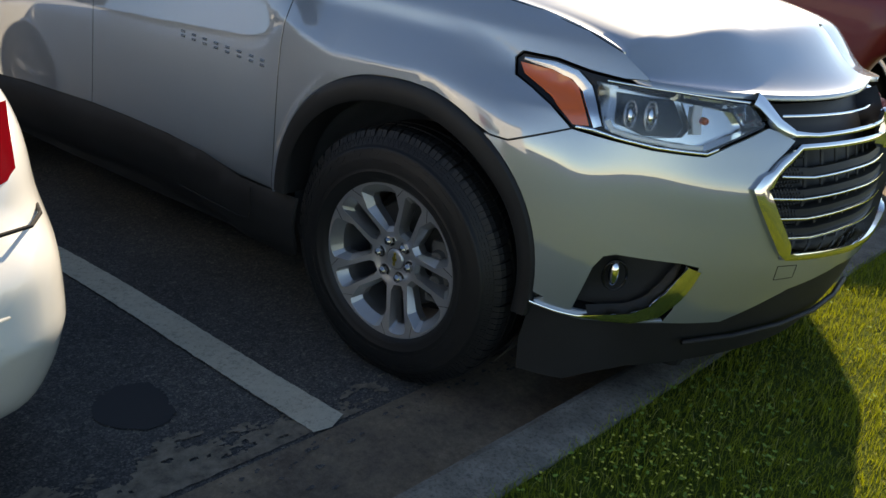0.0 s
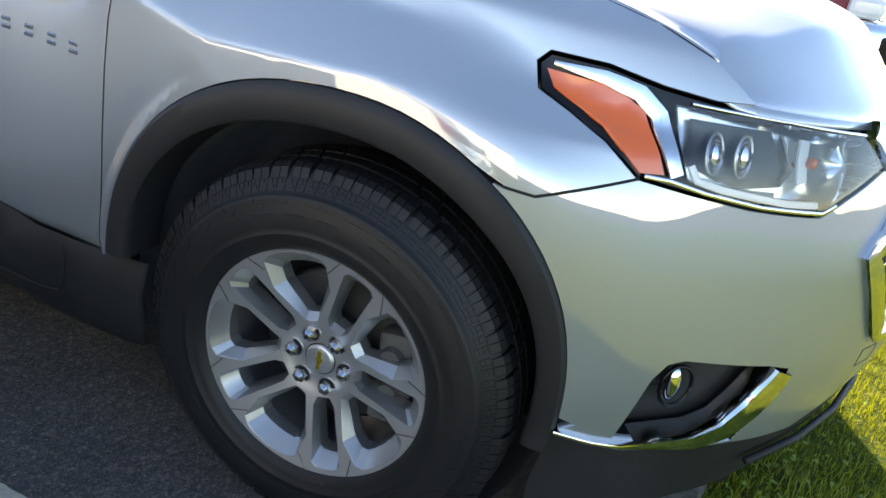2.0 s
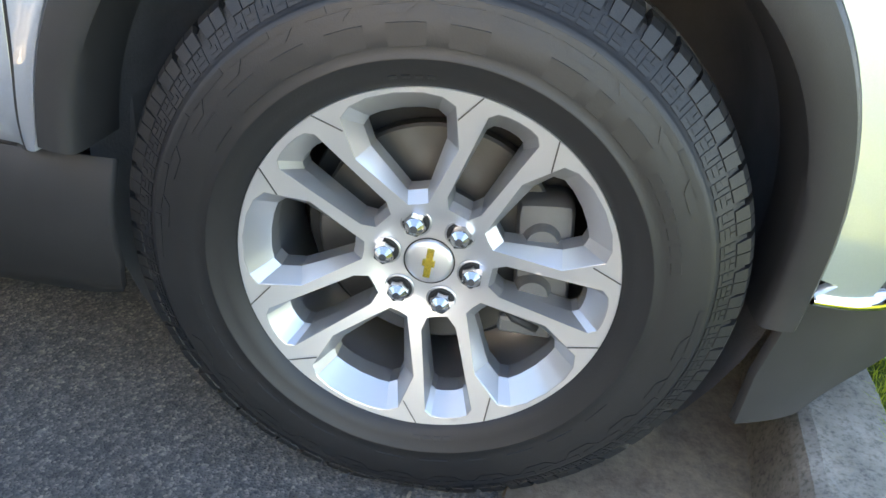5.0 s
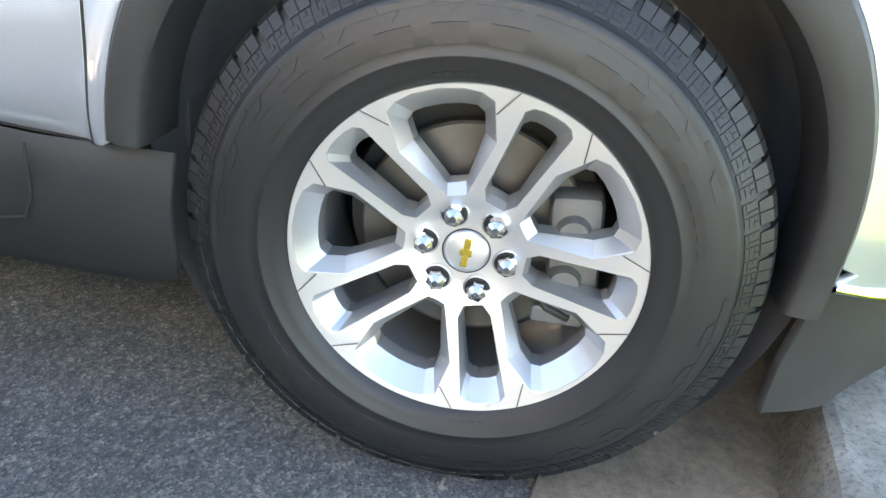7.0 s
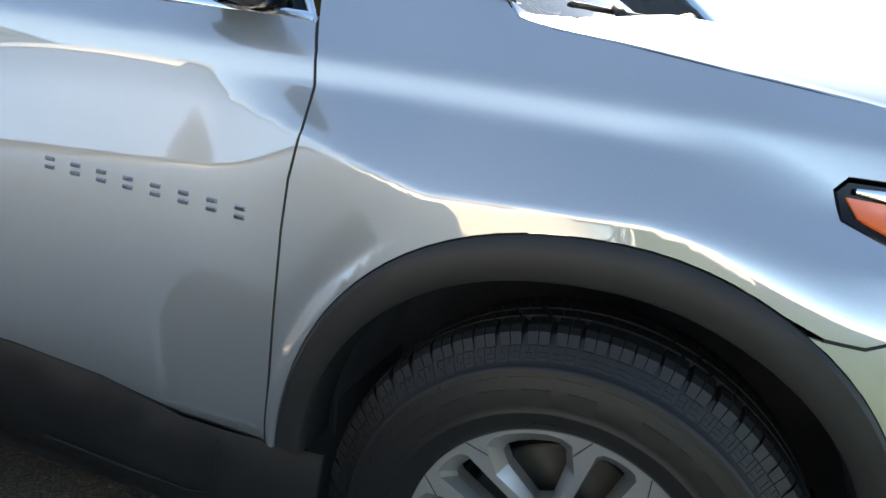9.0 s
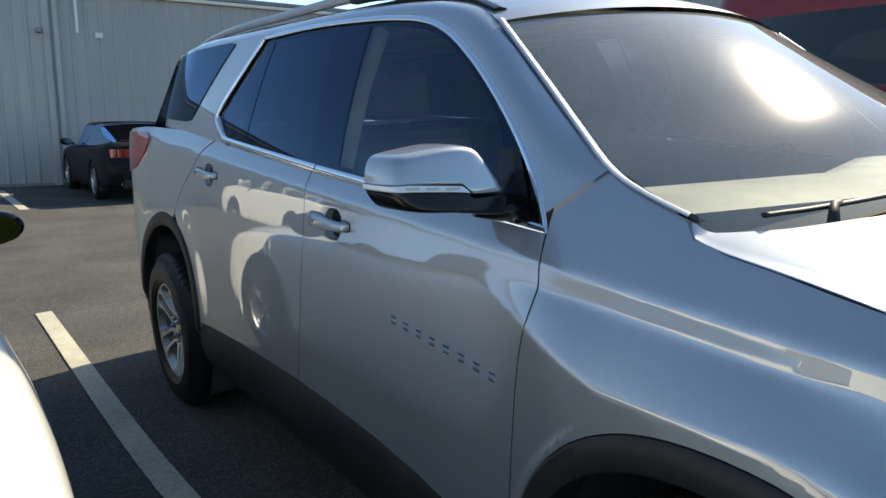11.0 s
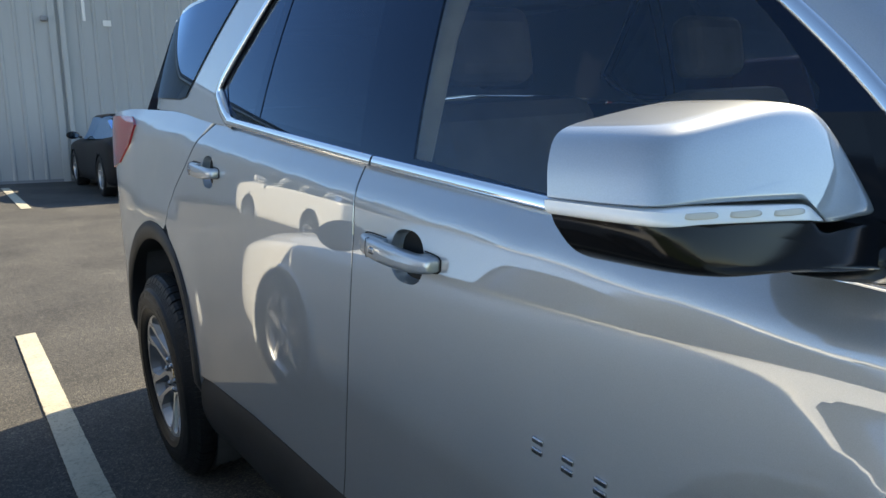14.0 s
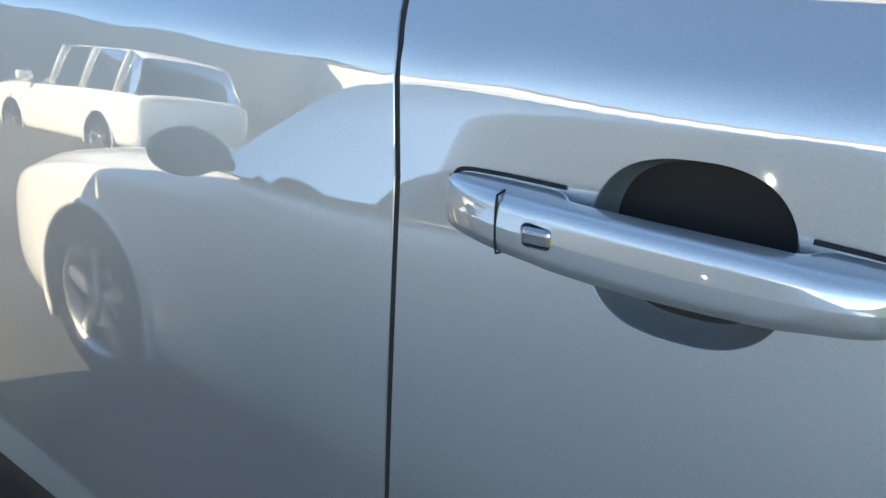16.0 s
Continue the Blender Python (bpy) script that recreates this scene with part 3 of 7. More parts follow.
# black valance under the bumper
valance = [(0.445, 0.411), (0.427, 0.284), (0.432, 0.196), (0.556, 0.177), (0.717, 0.241), (0.858, 0.250), (1.086, 0.254), (1.5707, 0.265),
           (1.5707, 0.513), (1.269, 0.510), (1.081, 0.472), (0.911, 0.388), (0.757, 0.391), (0.653, 0.381), (0.570, 0.376)]
v, f, n = skin(valance, deep(0.008), step=0.04, gap=0.0, both=True)
link_mesh("valance", v, f, SMOOTH_PLASTIC, suv, "black plastic lower valance", normals=n)
lip = [side(0.82 + 0.15 * k, 0.335 + 0.008 * k) for k in range(6)]
part("lower_lip", tube_mesh([(x + 0.01, y - 0.004, z) for x, y, z in lip], 0.008, 8), PLASTIC, suv, smooth_shade=True)

# added dark inner shell, near-black for the shade seen through the shut lines
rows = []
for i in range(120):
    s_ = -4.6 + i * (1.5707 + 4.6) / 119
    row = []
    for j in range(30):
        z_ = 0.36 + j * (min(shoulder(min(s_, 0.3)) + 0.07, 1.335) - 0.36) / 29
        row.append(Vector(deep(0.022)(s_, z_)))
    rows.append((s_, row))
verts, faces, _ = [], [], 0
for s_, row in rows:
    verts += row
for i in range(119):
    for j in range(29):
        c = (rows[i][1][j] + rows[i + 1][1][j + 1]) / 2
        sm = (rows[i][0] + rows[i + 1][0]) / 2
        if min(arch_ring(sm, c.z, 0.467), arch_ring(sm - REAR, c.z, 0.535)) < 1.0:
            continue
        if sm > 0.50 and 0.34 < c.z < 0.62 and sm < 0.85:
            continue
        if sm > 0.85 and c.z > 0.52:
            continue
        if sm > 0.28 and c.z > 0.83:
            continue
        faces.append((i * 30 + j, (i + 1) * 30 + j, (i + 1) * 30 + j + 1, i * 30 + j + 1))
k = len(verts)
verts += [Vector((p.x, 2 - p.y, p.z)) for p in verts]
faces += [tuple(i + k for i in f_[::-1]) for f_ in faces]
link_mesh("inner_shell", verts, faces, SEAL_SHADE, suv)
part("underbody", box_mesh((-4.0, 0.30, 0.22), (0.80, 1.70, 0.36), 0.03), SEAL_SHADE, suv)
part("engine_bay", box_mesh((-0.9, 0.62, 0.30), (0.66, 1.38, 0.98), 0.03), SEAL_SHADE, suv)
part("rear_floor", box_mesh((-4.05, 0.2, 0.30), (-3.55, 1.8, 0.80), 0.03), SEAL_SHADE, suv)


# rocker trim
def rocker_surf(s_, z):
    top = lerp_table(-s_, tuple(-p[0] for p in SILL), tuple(p[1] for p in SILL))
    q = (top - z) / 0.26
    return (s_, lerp_table(q, (-0.1, 0.0, 0.12, 0.35, 0.7, 1.0), (0.032, 0.020, 0.003, -0.002, 0.02, 0.085)), z)


rocker = SILL + [(-2.56, 0.27), (-2.0, 0.255), (-0.80, 0.235), (-0.47, 0.235), (-0.415, 0.26), (-0.402, 0.31), (-0.400, 0.464)]
for left in (False, True):
    panel("rocker_trim", SMOOTH_PLASTIC, suv, rocker[::-1], rocker_surf, "" if left else "black plastic rocker trim", step=0.05, gap=0.0, mirror=left)
part("rocker_seam", tube_mesh([(-0.60, 0.001, 0.455), (-0.60, -0.003, 0.38), (-0.615, -0.002, 0.345), (-0.66, 0.0, 0.335), (-0.80, 0.0, 0.345), (-1.0, 0.003, 0.36)], 0.0025, 6), SEAL_SHADE, suv)

# wheel arch trims and liners
for x0, hh, nm in ((0.0, 0.467, "front"), (REAR, 0.535, "rear")):
    for left in (False, True):
        rows = []
        cross = ((1.0, 0.012), (1.0, -0.006), (0.985, -0.0135), (0.94, -0.016), (0.885, -0.014), (0.868, -0.008), (0.862, 0.01), (0.862, 0.09))
        for k in range(57):
            a = -9 + (198 if nm == "rear" else 185) * k / 56
            row = []
            for sc, y_ in cross:
                c, s2 = math.cos(radians(a)), math.sin(radians(a))
                aw = arch_half(c, hh)
                w, h_ = aw - (1 - sc) * 0.36, hh - (1 - sc) * 0.50
                x = x0 + w * math.copysign(abs(c)**(2 / 2.2), c)
                z = 0.44 + h_ * math.copysign(abs(s2)**(2 / 2.2), s2)
                if s2 < 0:
                    z = 0.44 + 0.44 * s2
                xo = x0 + aw * math.copysign(abs(c)**(2 / 2.2), c)
                zo = max(0.44, 0.44 + hh * math.copysign(abs(s2)**(2 / 2.2), s2))
                q = side(xo, zo)
                row.append(Vector((x + (q[0] - xo), y_ + q[1] + 0.004, z)))
            rows.append(row)
        if left:
            rows = [[Vector((p.x, 2 - p.y, p.z)) for p in r] for r in rows]
        vv, ff = grid_mesh(rows, flip=left)
        ob = link_mesh("wheel_arch_trim", vv, ff, PLASTIC, suv, "" if left else "black plastic wheel arch trim", smooth_shade=True)
        ob.data.set_sharp_from_angle(angle=radians(40))
        bm = bmesh.new()
        prof = [(0.05, 0.50), (0.468, 0.50), (0.468, 0.06)]
        rr = []
        for k in range(41):
            a = radians(-40 + 260 * k / 40)
            rr.append([bm.verts.new((x0 + r * math.cos(a) * 0.97, (2 - d) if left else d, 0.44 + r * math.sin(a) * (0.94 if x0 == 0 else 1.04))) for r, d in prof])
        for r0, r1 in zip(rr, rr[1:]):
            for j in range(2):
                bm.faces.new((r0[j], r0[j + 1], r1[j + 1], r1[j]))
        part("wheel_liner", bm, LINER, suv, smooth_shade=True)
part("liner_clip", tube_mesh([(0.03, 0.12, 0.868), (0.03, 0.12, 0.85)], 0.02, 10), PLASTIC, suv)

# hood
SHUT3 = [side(*p) for p in SHUT]
front_edge = [side(0.639 + (1.5707 - 0.639) * k / 24, 0.991 - 0.02 * math.sin(math.pi * k / 24) + 0.004 * k / 24) for k in range(25)]


def hood_front(y):
    ys = tuple(p[1] for p in front_edge)
    return lerp_table(y, ys, tuple(p[0] for p in front_edge))


def hood_surf(x, y):
    y = min(y, 1.0 + (1.0 - y)) if y > 1 else y
    xs = tuple(p[0] for p in SHUT3)
    q = (x + 0.33) / (hood_front(max(y, 0.155)) + 0.33)
    ye, ze = lerp_table(x, xs, tuple(p[1] for p in SHUT3)), lerp_table(q * (xs[-1] + 0.33) - 0.33, xs, tuple(p[2] for p in SHUT3))
    zc = lerp_table(q, (-0.1, 0.0, 0.35, 0.65, 0.82, 0.92, 0.97, 1.0, 1.04), (1.315, 1.305, 1.262, 1.20, 1.145, 1.085, 1.045, 1.0, 0.955))
    t = min(1.0, max(-0.2, (y - ye) / (1 - ye)))
    rise = 1 - (1 - t)**2.4 if t > 0 else 2.4 * t
    ridge = 0.010 * math.exp(-((t - 0.30) / 0.10)**2) * smooth(0.0, 0.3, q)
    z = ze + (zc - ze) * rise + ridge
    edge = lerp_table(y, tuple(p[1] for p in front_edge), tuple(p[2] for p in front_edge))
    w = smooth(0.86, 1.0, q) if x > SHUT3[-2][0] else 0.0
    return (x, y, z + (edge - z) * w)


HOOD_REAR = [(0.25, 1.0), (0.22, 0.80), (0.13, 0.56), (0.03, 0.38), (-0.07, 0.27), (-0.15, 0.195)]
hood_outline = [(p[0], p[1]) for p in SHUT3] + [(p[0] - 0.004, p[1]) for p in front_edge[1:]] + HOOD_REAR
v, f, n = skin(hood_outline, hood_surf, step=0.014, gap=0.002, both=True)
hood_hole = Vector(hood_surf(0.80, 0.98))
hood = link_mesh("hood", v, f, PAINT, suv, "silver hood in bright sun", normals=n)

# windscreen, roof and pillars
A_EDGE = [(-0.19, 0.176, 1.231), (-0.31, 0.194, 1.263), (-0.418, 0.220, 1.303), (-0.53, 0.252, 1.38), (-0.65, 0.283, 1.470), (-0.77, 0.31, 1.562), (-0.885, 0.335, 1.650)]
A_MID = [(0.02, 1, 1.285), (-0.08, 1, 1.325), (-0.20, 1, 1.385), (-0.33, 1, 1.455), (-0.47, 1, 1.53), (-0.62, 1, 1.61), (-0.78, 1, 1.695)]


GLASS_EDGE = [(-0.19, 0.176, 1.145), (-0.31, 0.196, 1.226)] + A_EDGE[2:]
GLASS_MID = [(0.02, 1, 1.235), (-0.08, 1, 1.305)] + A_MID[2:]


def screen(u, t, sink=0.0, edge=None, mid=None):
    a, c = along(edge or A_EDGE, u), along(mid or A_MID, u)
    g = 1 - (1 - t)**2.0
    return Vector((a.x + (c.x - a.x) * g, a.y + (c.y - a.y) * t, a.z + (c.z - a.z) * g - sink))


def span(fn, nu, nt):
    """Rows across the car from one side to the other."""
    out = []
    for i in range(nu + 1):
        half = [fn(i / nu, j / nt) for j in range(nt + 1)]
        out.append(half + [Vector((p.x, 2 - p.y, p.z)) for p in half[-2::-1]])
    return out


vv, ff = grid_mesh(span(lambda u, t: screen(0.03 + 0.96 * u, 0.012 + 0.988 * t, 0.004, GLASS_EDGE, GLASS_MID), 24, 16), flip=False)
windscreen = link_mesh("windscreen", vv, ff, GLASS_FRONT, suv, "windscreen glaring with reflected sun", smooth_shade=True)
windscreen.visible_shadow = False
vv, ff = grid_mesh(span(lambda u, t: screen(0.03 + 0.05 * u, 0.01 + 0.99 * t, 0.010, GLASS_EDGE, GLASS_MID), 4, 16))
link_mesh("cowl", vv, ff, PLASTIC, suv, "black cowl under the wipers", smooth_shade=True)


def cowl_panel(u, t):
    """Plastic between the foot of the screen and the hood's rear edge."""
    y = 0.19 + 0.81 * t
    a = screen(0.02, (y - 0.176) / 0.824, 0.02, GLASS_EDGE, GLASS_MID)
    x = lerp_table(y, tuple(p[1] for p in HOOD_REAR[::-1]), tuple(p[0] for p in HOOD_REAR[::-1])) + 0.02
    b = Vector(hood_surf(x, y)) - Vector((0, 0, 0.045))
    return a.lerp(b, u) - Vector((0, 0, 0.03 * math.sin(math.pi * u)))


vv, ff = grid_mesh(span(cowl_panel, 6, 16))
link_mesh("cowl_panel", vv, ff, PLASTIC, suv, smooth_shade=True)
vv, ff = grid_mesh(span(lambda u, t: screen(0.955 + 0.045 * u, 0.01 + 0.99 * t, 0.008), 2, 16))
link_mesh("screen_band", vv, ff, GLOSS_BLACK, suv, smooth_shade=True)
for left in (False, True):
    rows = [[screen(u / 20, t, 0.008) for t in (0.012, 0.035)] for u in range(21)]
    rows2 = [[along(A_EDGE, u / 20) + Vector((0.0, -0.006, 0.006)), along(A_EDGE, u / 20) + Vector((0.0, 0.003, 0.012)), along(A_EDGE, u / 20) + Vector((0.006, 0.014, 0.006)), along(A_EDGE, u / 20) + Vector((0.01, 0.018, -0.01))] for u in range(21)]
    if left:
        rows, rows2 = ([[Vector((p.x, 2 - p.y, p.z)) for p in r] for r in q] for q in (rows, rows2))
    vv, ff = grid_mesh(rows, flip=left)
    link_mesh("screen_border", vv, ff, GLOSS_BLACK, suv)
    vv, ff = grid_mesh(rows2, flip=left)
    link_mesh("screen_moulding", vv, ff, PAINT, suv, smooth_shade=True)

CANT_LOW = [(-0.512, 1.215), (-0.55, 1.265), (-0.64, 1.368), (-0.757, 1.470), (-0.884, 1.562), (-1.02, 1.640), (-1.156, 1.687), (-1.35, 1.714), (-1.6, 1.731), (-1.9, 1.740), (-2.25, 1.743), (-2.7, 1.752), (-3.2, 1.762), (-3.7, 1.735)]
CANT_LOW3 = [(x, glass_y(x, z) - 0.004 + (0.10 * smooth(-3.0, -3.8, x) if x < -3 else 0), z) for x, z in CANT_LOW]
CANT_UP = [(-0.418, 0.220, 1.303), (-0.47, 0.238, 1.34), (-0.59, 0.268, 1.425), (-0.71, 0.297, 1.516), (-0.82, 0.322, 1.60), (-0.95, 0.352, 1.682), (-1.10, 0.378, 1.727), (-1.32, 0.395, 1.757), (-1.6, 0.405, 1.774), (-1.9, 0.41, 1.782), (-2.25, 0.415, 1.79), (-2.7, 0.415, 1.80), (-3.2, 0.41, 1.80), (-3.7, 0.40, 1.77)]
for left in (False, True):
    rows = []
    for k in range(79):
        a, b = along(CANT_LOW3, k / 78), along(CANT_UP, k / 78)
        row = []
        for j in range(7):
            t = j / 6
            p = a.lerp(b, t)
            bulge = 0.018 * 4 * t * (1 - t) * smooth(0, 10, k)
            row.append(p + Vector((0.4 * bulge if k < 40 else 0, -0.75 * bulge, 0.6 * bulge)))
        rows.append(row)
    if left:
        rows = [[Vector((p.x, 2 - p.y, p.z)) for p in r] for r in rows]
    vv, ff = grid_mesh(rows, flip=not left)
    link_mesh("roof_side", vv, ff, PAINT, suv, "" if left else "silver pillar and roof side", smooth_shade=True)

ROOF_EDGE = [(-0.885, 0.335, 1.650), (-0.95, 0.352, 1.682), (-1.10, 0.378, 1.727), (-1.32, 0.395, 1.757), (-1.6, 0.405, 1.774), (-2.25, 0.415, 1.79), (-2.9, 0.415, 1.80), (-3.7, 0.40, 1.77), (-3.95, 0.42, 1.735)]


def roof(u, t):
    a = along(ROOF_EDGE, u)
    crown = 0.050 - 0.01 * u
    x = a.x + 0.11 * (1 - (1 - t)**2) * (1 - u)
    return Vector((x, a.y + (1 - a.y) * t, a.z + crown * (1 - (1 - t)**2.2)))


vv, ff = grid_mesh(span(roof, 40, 12))
link_mesh("roof", vv, ff, PAINT, suv, "silver roof panel", smooth_shade=True)
rows = span(lambda u, t: Vector((-3.95 - 0.16 * u - 0.05 * t * (1 - u), 0.42 - 0.14 * u + (1 - 0.42 + 0.14 * u) * t, 1.735 - 0.395 * u + 0.03 * t)), 6, 8)
vv, ff = grid_mesh(rows)
link_mesh("rear_window", vv, ff, GLASS_PRIVACY, suv, smooth_shade=True)

# upper quarter with its dark wrap-round glass
def upper_quarter(x, z):
    y = glass_y(x, z) - 0.006
    if x < -3.0:
        y += 0.22 * (-(x + 3.0))**2.2
    return (x, y, z)


uq = [(-2.25, 1.747), (-2.385, 1.593), (-2.535, 1.443), (-2.36, 1.327), (-2.50, 1.33), (-3.0, 1.372), (-3.5, 1.388), (-4.02, 1.36), (-3.97, 1.54), (-3.86, 1.70), (-3.7, 1.742), (-3.2, 1.768), (-2.7, 1.757)]
qg = [(-2.56, 1.732), (-2.62, 1.742), (-3.10, 1.748), (-3.45, 1.735), (-3.74, 1.67), (-3.84, 1.44), (-3.45, 1.43), (-2.94, 1.414), (-2.87, 1.42)]
for left in (False, True):
    panel("upper_quarter", PAINT, suv, uq, upper_quarter, step=0.06, gap=0, mirror=left)
    panel("quarter_window", GLASS_PRIVACY, suv, qg, upper_quarter, "" if left else "dark privacy glass in the rear quarter", step=0.08, gap=0, lift=0.004, thick=0.003, mirror=left)
    panel("quarter_backing", GLOSS_BLACK, suv, qg, upper_quarter, step=0.1, gap=-0.004, lift=0.0025, thick=0.0, mirror=left)

# side windows and their chrome frame
DLO = [(-0.50, 1.171), (-0.55, 1.261), (-0.64, 1.363), (-0.757, 1.465), (-0.884, 1.557), (-1.02, 1.635), (-1.156, 1.682), (-1.35, 1.709), (-1.6, 1.726), (-1.9, 1.735), (-2.25, 1.732),
       (-2.385, 1.593), (-2.535, 1.443), (-2.50, 1.39), (-2.40, 1.34), (-2.34, 1.330), (-1.87, 1.290), (-1.545, 1.264), (-1.184, 1.236)]


def flow(points, per=5):
    """The same line with its bends rounded."""
    n = (len(points) - 1) * per
    return [tuple(along([(a, b, 0) for a, b in points], k / n))[:2] for k in range(n + 1)]


DLO_TOP, DLO_BACK = flow(DLO[:11]), DLO[10:16]
DLO = DLO_TOP + DLO[11:]


def glass_surf(x, z):
    return (x, glass_y(x, z), z)


front_glass = [(-0.67, 1.195), (-0.70, 1.37), (-0.78, 1.455), (-0.90, 1.545), (-1.03, 1.618), (-1.16, 1.663), (-1.35, 1.690), (-1.45, 1.697), (-1.405, 1.27)]
front_glass = front_glass[:1] + flow(front_glass[1:8], 4) + front_glass[8:]
rear_glass = [(-1.60, 1.285), (-1.665, 1.705), (-1.9, 1.713), (-2.15, 1.712), (-2.175, 1.345)]
vent_glass = [(-2.215, 1.345), (-2.195, 1.71), (-2.235, 1.708), (-2.36, 1.585), (-2.49, 1.44), (-2.44, 1.38), (-2.36, 1.352)]
for left in (False, True):
    for nm, poly, mt, lb in (("front_window", front_glass, GLASS_SIDE, "tinted front door glass"), ("rear_window_pane", rear_glass, GLASS_PRIVACY, "dark rear door glass"), ("vent_window", vent_glass, GLASS_PRIVACY, "")):
        ob = panel(nm, mt, suv, poly[::-1], glass_surf, "" if left else lb, step=0.12, gap=0, lift=-0.004, thick=0.0, mirror=left)
    # black frame between the panes
    panel("window_frame", PILLAR_BLACK, suv, DLO, glass_surf, "" if left else "gloss black window frame and pillar", step=0.07, gap=0.006, lift=-0.002, thick=0.006,
          holes=(shrink(front_glass, 0.002), shrink(rear_glass, 0.002), shrink(vent_glass, 0.002)), mirror=left)

# chrome round the windows
def strip(points, width, proud, name, label="", left=False):
    """A flat moulding along points of the glass side, with a rounded face."""
    rows = []
    m = len(points)
    for i, (x, z) in enumerate(points):
        (xa, za), (xb, zb) = points[max(0, i - 1)], points[min(m - 1, i + 1)]
        d = Vector((xb - xa, zb - za)).normalized()
        nn = Vector((-d.y, d.x))
        row = []
        for off, lift in ((-0.5, 0.0), (-0.45, 0.8), (-0.2, 1.0), (0.2, 1.0), (0.45, 0.8), (0.5, 0.0)):
            px, pz = x + nn.x * off * width, z + nn.y * off * width
            y = glass_y(px, pz) - 0.003 - lift * proud
            row.append(Vector((px, 2 - y if left else y, pz)))
        rows.append(row)
    vv, ff = grid_mesh(rows, flip=left)
    return link_mesh(name, vv, ff, CHROME, suv, label, smooth_shade=True)


upper_run = dense(DLO_TOP, 0.03, False)
rear_run = dense(flow(DLO_BACK, 6), 0.02, False)
for left in (False, True):
    strip(upper_run, 0.016, 0.006, "chrome_roof_moulding", "" if left else "chrome moulding over the windows", left)
    strip(rear_run, 0.030, 0.007, "chrome_corner_moulding", "", left)
    strip(dense([(-2.40, 1.338), (-1.535, 1.262)], 0.04, False), 0.022, 0.008, "chrome_belt_moulding", "" if left else "chrome belt moulding", left)
    strip(dense([(-1.528, 1.2615), (-0.50, 1.180)], 0.04, False), 0.022, 0.008, "chrome_belt_moulding", "", left)

# roof rails
for left in (False, True):
    pts = [(-1.36, 0.44, 1.775), (-1.45, 0.435, 1.80), (-1.60, 0.43, 1.822), (-1.9, 0.43, 1.835), (-2.4, 0.43, 1.838), (-2.9, 0.43, 1.84), (-3.3, 0.43, 1.825), (-3.5, 0.43, 1.795)]
    if left:
        pts = [(x, 2 - y, z) for x, y, z in pts]
    part("roof_rail", tube_mesh([along(pts, k / 30) for k in range(31)], [0.010] + [0.015] * 29 + [0.010], 8, flat=(1.2, 0.75)), ALLOY, suv, "" if left else "raised grey roof rail", smooth_shade=True)
    foot = [(-1.30, 0.44, 1.772), (-1.45, 0.436, 1.806), (-1.62, 0.432, 1.826), (-1.80, 0.43, 1.832)]
    if left:
        foot = [(x, 2 - y, z) for x, y, z in foot]
    part("rail_foot", tube_mesh([along(foot, k / 10) for k in range(11)], [0.012] + [0.022] * 9 + [0.017], 8, flat=(1.2, 0.75)), PLASTIC, suv, "" if left else "black foot of the roof rail", smooth_shade=True)
    strip_pts = [Vector(along(ROOF_EDGE, 0.10 + 0.8 * k / 40)) + Vector((0, 0.035, 0.012)) for k in range(41)]
    if left:
        strip_pts = [Vector((p.x, 2 - p.y, p.z)) for p in strip_pts]
    part("roof_ditch", tube_mesh(strip_pts, 0.014, 6, flat=(0.5, 1.5)), GLOSS_BLACK, suv)

bm = bmesh.new()
bmesh.ops.create_uvsphere(bm, u_segments=10, v_segments=6, radius=0.006, matrix=Matrix.Translation(hood_hole) @ Matrix.Diagonal((1.4, 0.8, 0.4, 1)))
part("hood_chip", bm, SEAL_SHADE, hood, "small dark chip in the paint")


# ---- lamps, grille and small parts of the silver car ----
def ribbon(points, surf, half, proud, name, mat, parent, label="", closed=False, both=False, depth=0.0, mirror=False):
    """A raised band along (s, z) points of the body, half wide to each side."""
    rows = []
    m = len(points)
    for i, (x, z) in enumerate(points):
        (xa, za), (xb, zb) = (points[i - 1], points[(i + 1) % m]) if closed else (points[max(0, i - 1)], points[min(m - 1, i + 1)])
        d = Vector((xb - xa, zb - za)).normalized()
        nn = Vector((-d.y, d.x))
        hw = half[i] if isinstance(half, (list, tuple)) else half
        h = 0.003
        row = []
        for off, lift in ((-1, -depth), (-1, 0.0), (-0.86, 0.85), (-0.3, 1.0), (0.3, 1.0), (0.86, 0.85), (1, 0.0), (1, -depth)):
            u, v_ = x + nn.x * off * hw, z + nn.y * off * hw
            p = Vector(surf(u, v_))
            nrm = (Vector(surf(u + h, v_)) - Vector(surf(u - h, v_))).cross(Vector(surf(u, v_ + h)) - Vector(surf(u, v_ - h))).normalized()
            row.append(p + nrm * (lift * proud if lift >= 0 else lift))
        rows.append(row)
    if closed:
        rows.append(rows[0])
    vv, ff = grid_mesh(rows, flip=True)
    if mirror:
        vv, ff = [Vector((p.x, 2 - p.y, p.z)) for p in vv], [q[::-1] for q in ff]
    if both:
        k = len(vv)
        vv = vv + [Vector((p.x, 2 - p.y, p.z)) for p in vv]
        ff = ff + [tuple(i + k for i in q[::-1]) for q in ff]
    ob = link_mesh(name, vv, ff, mat, parent, label, smooth_shade=True)
    ob.data.set_sharp_from_angle(angle=radians(45))
    return ob


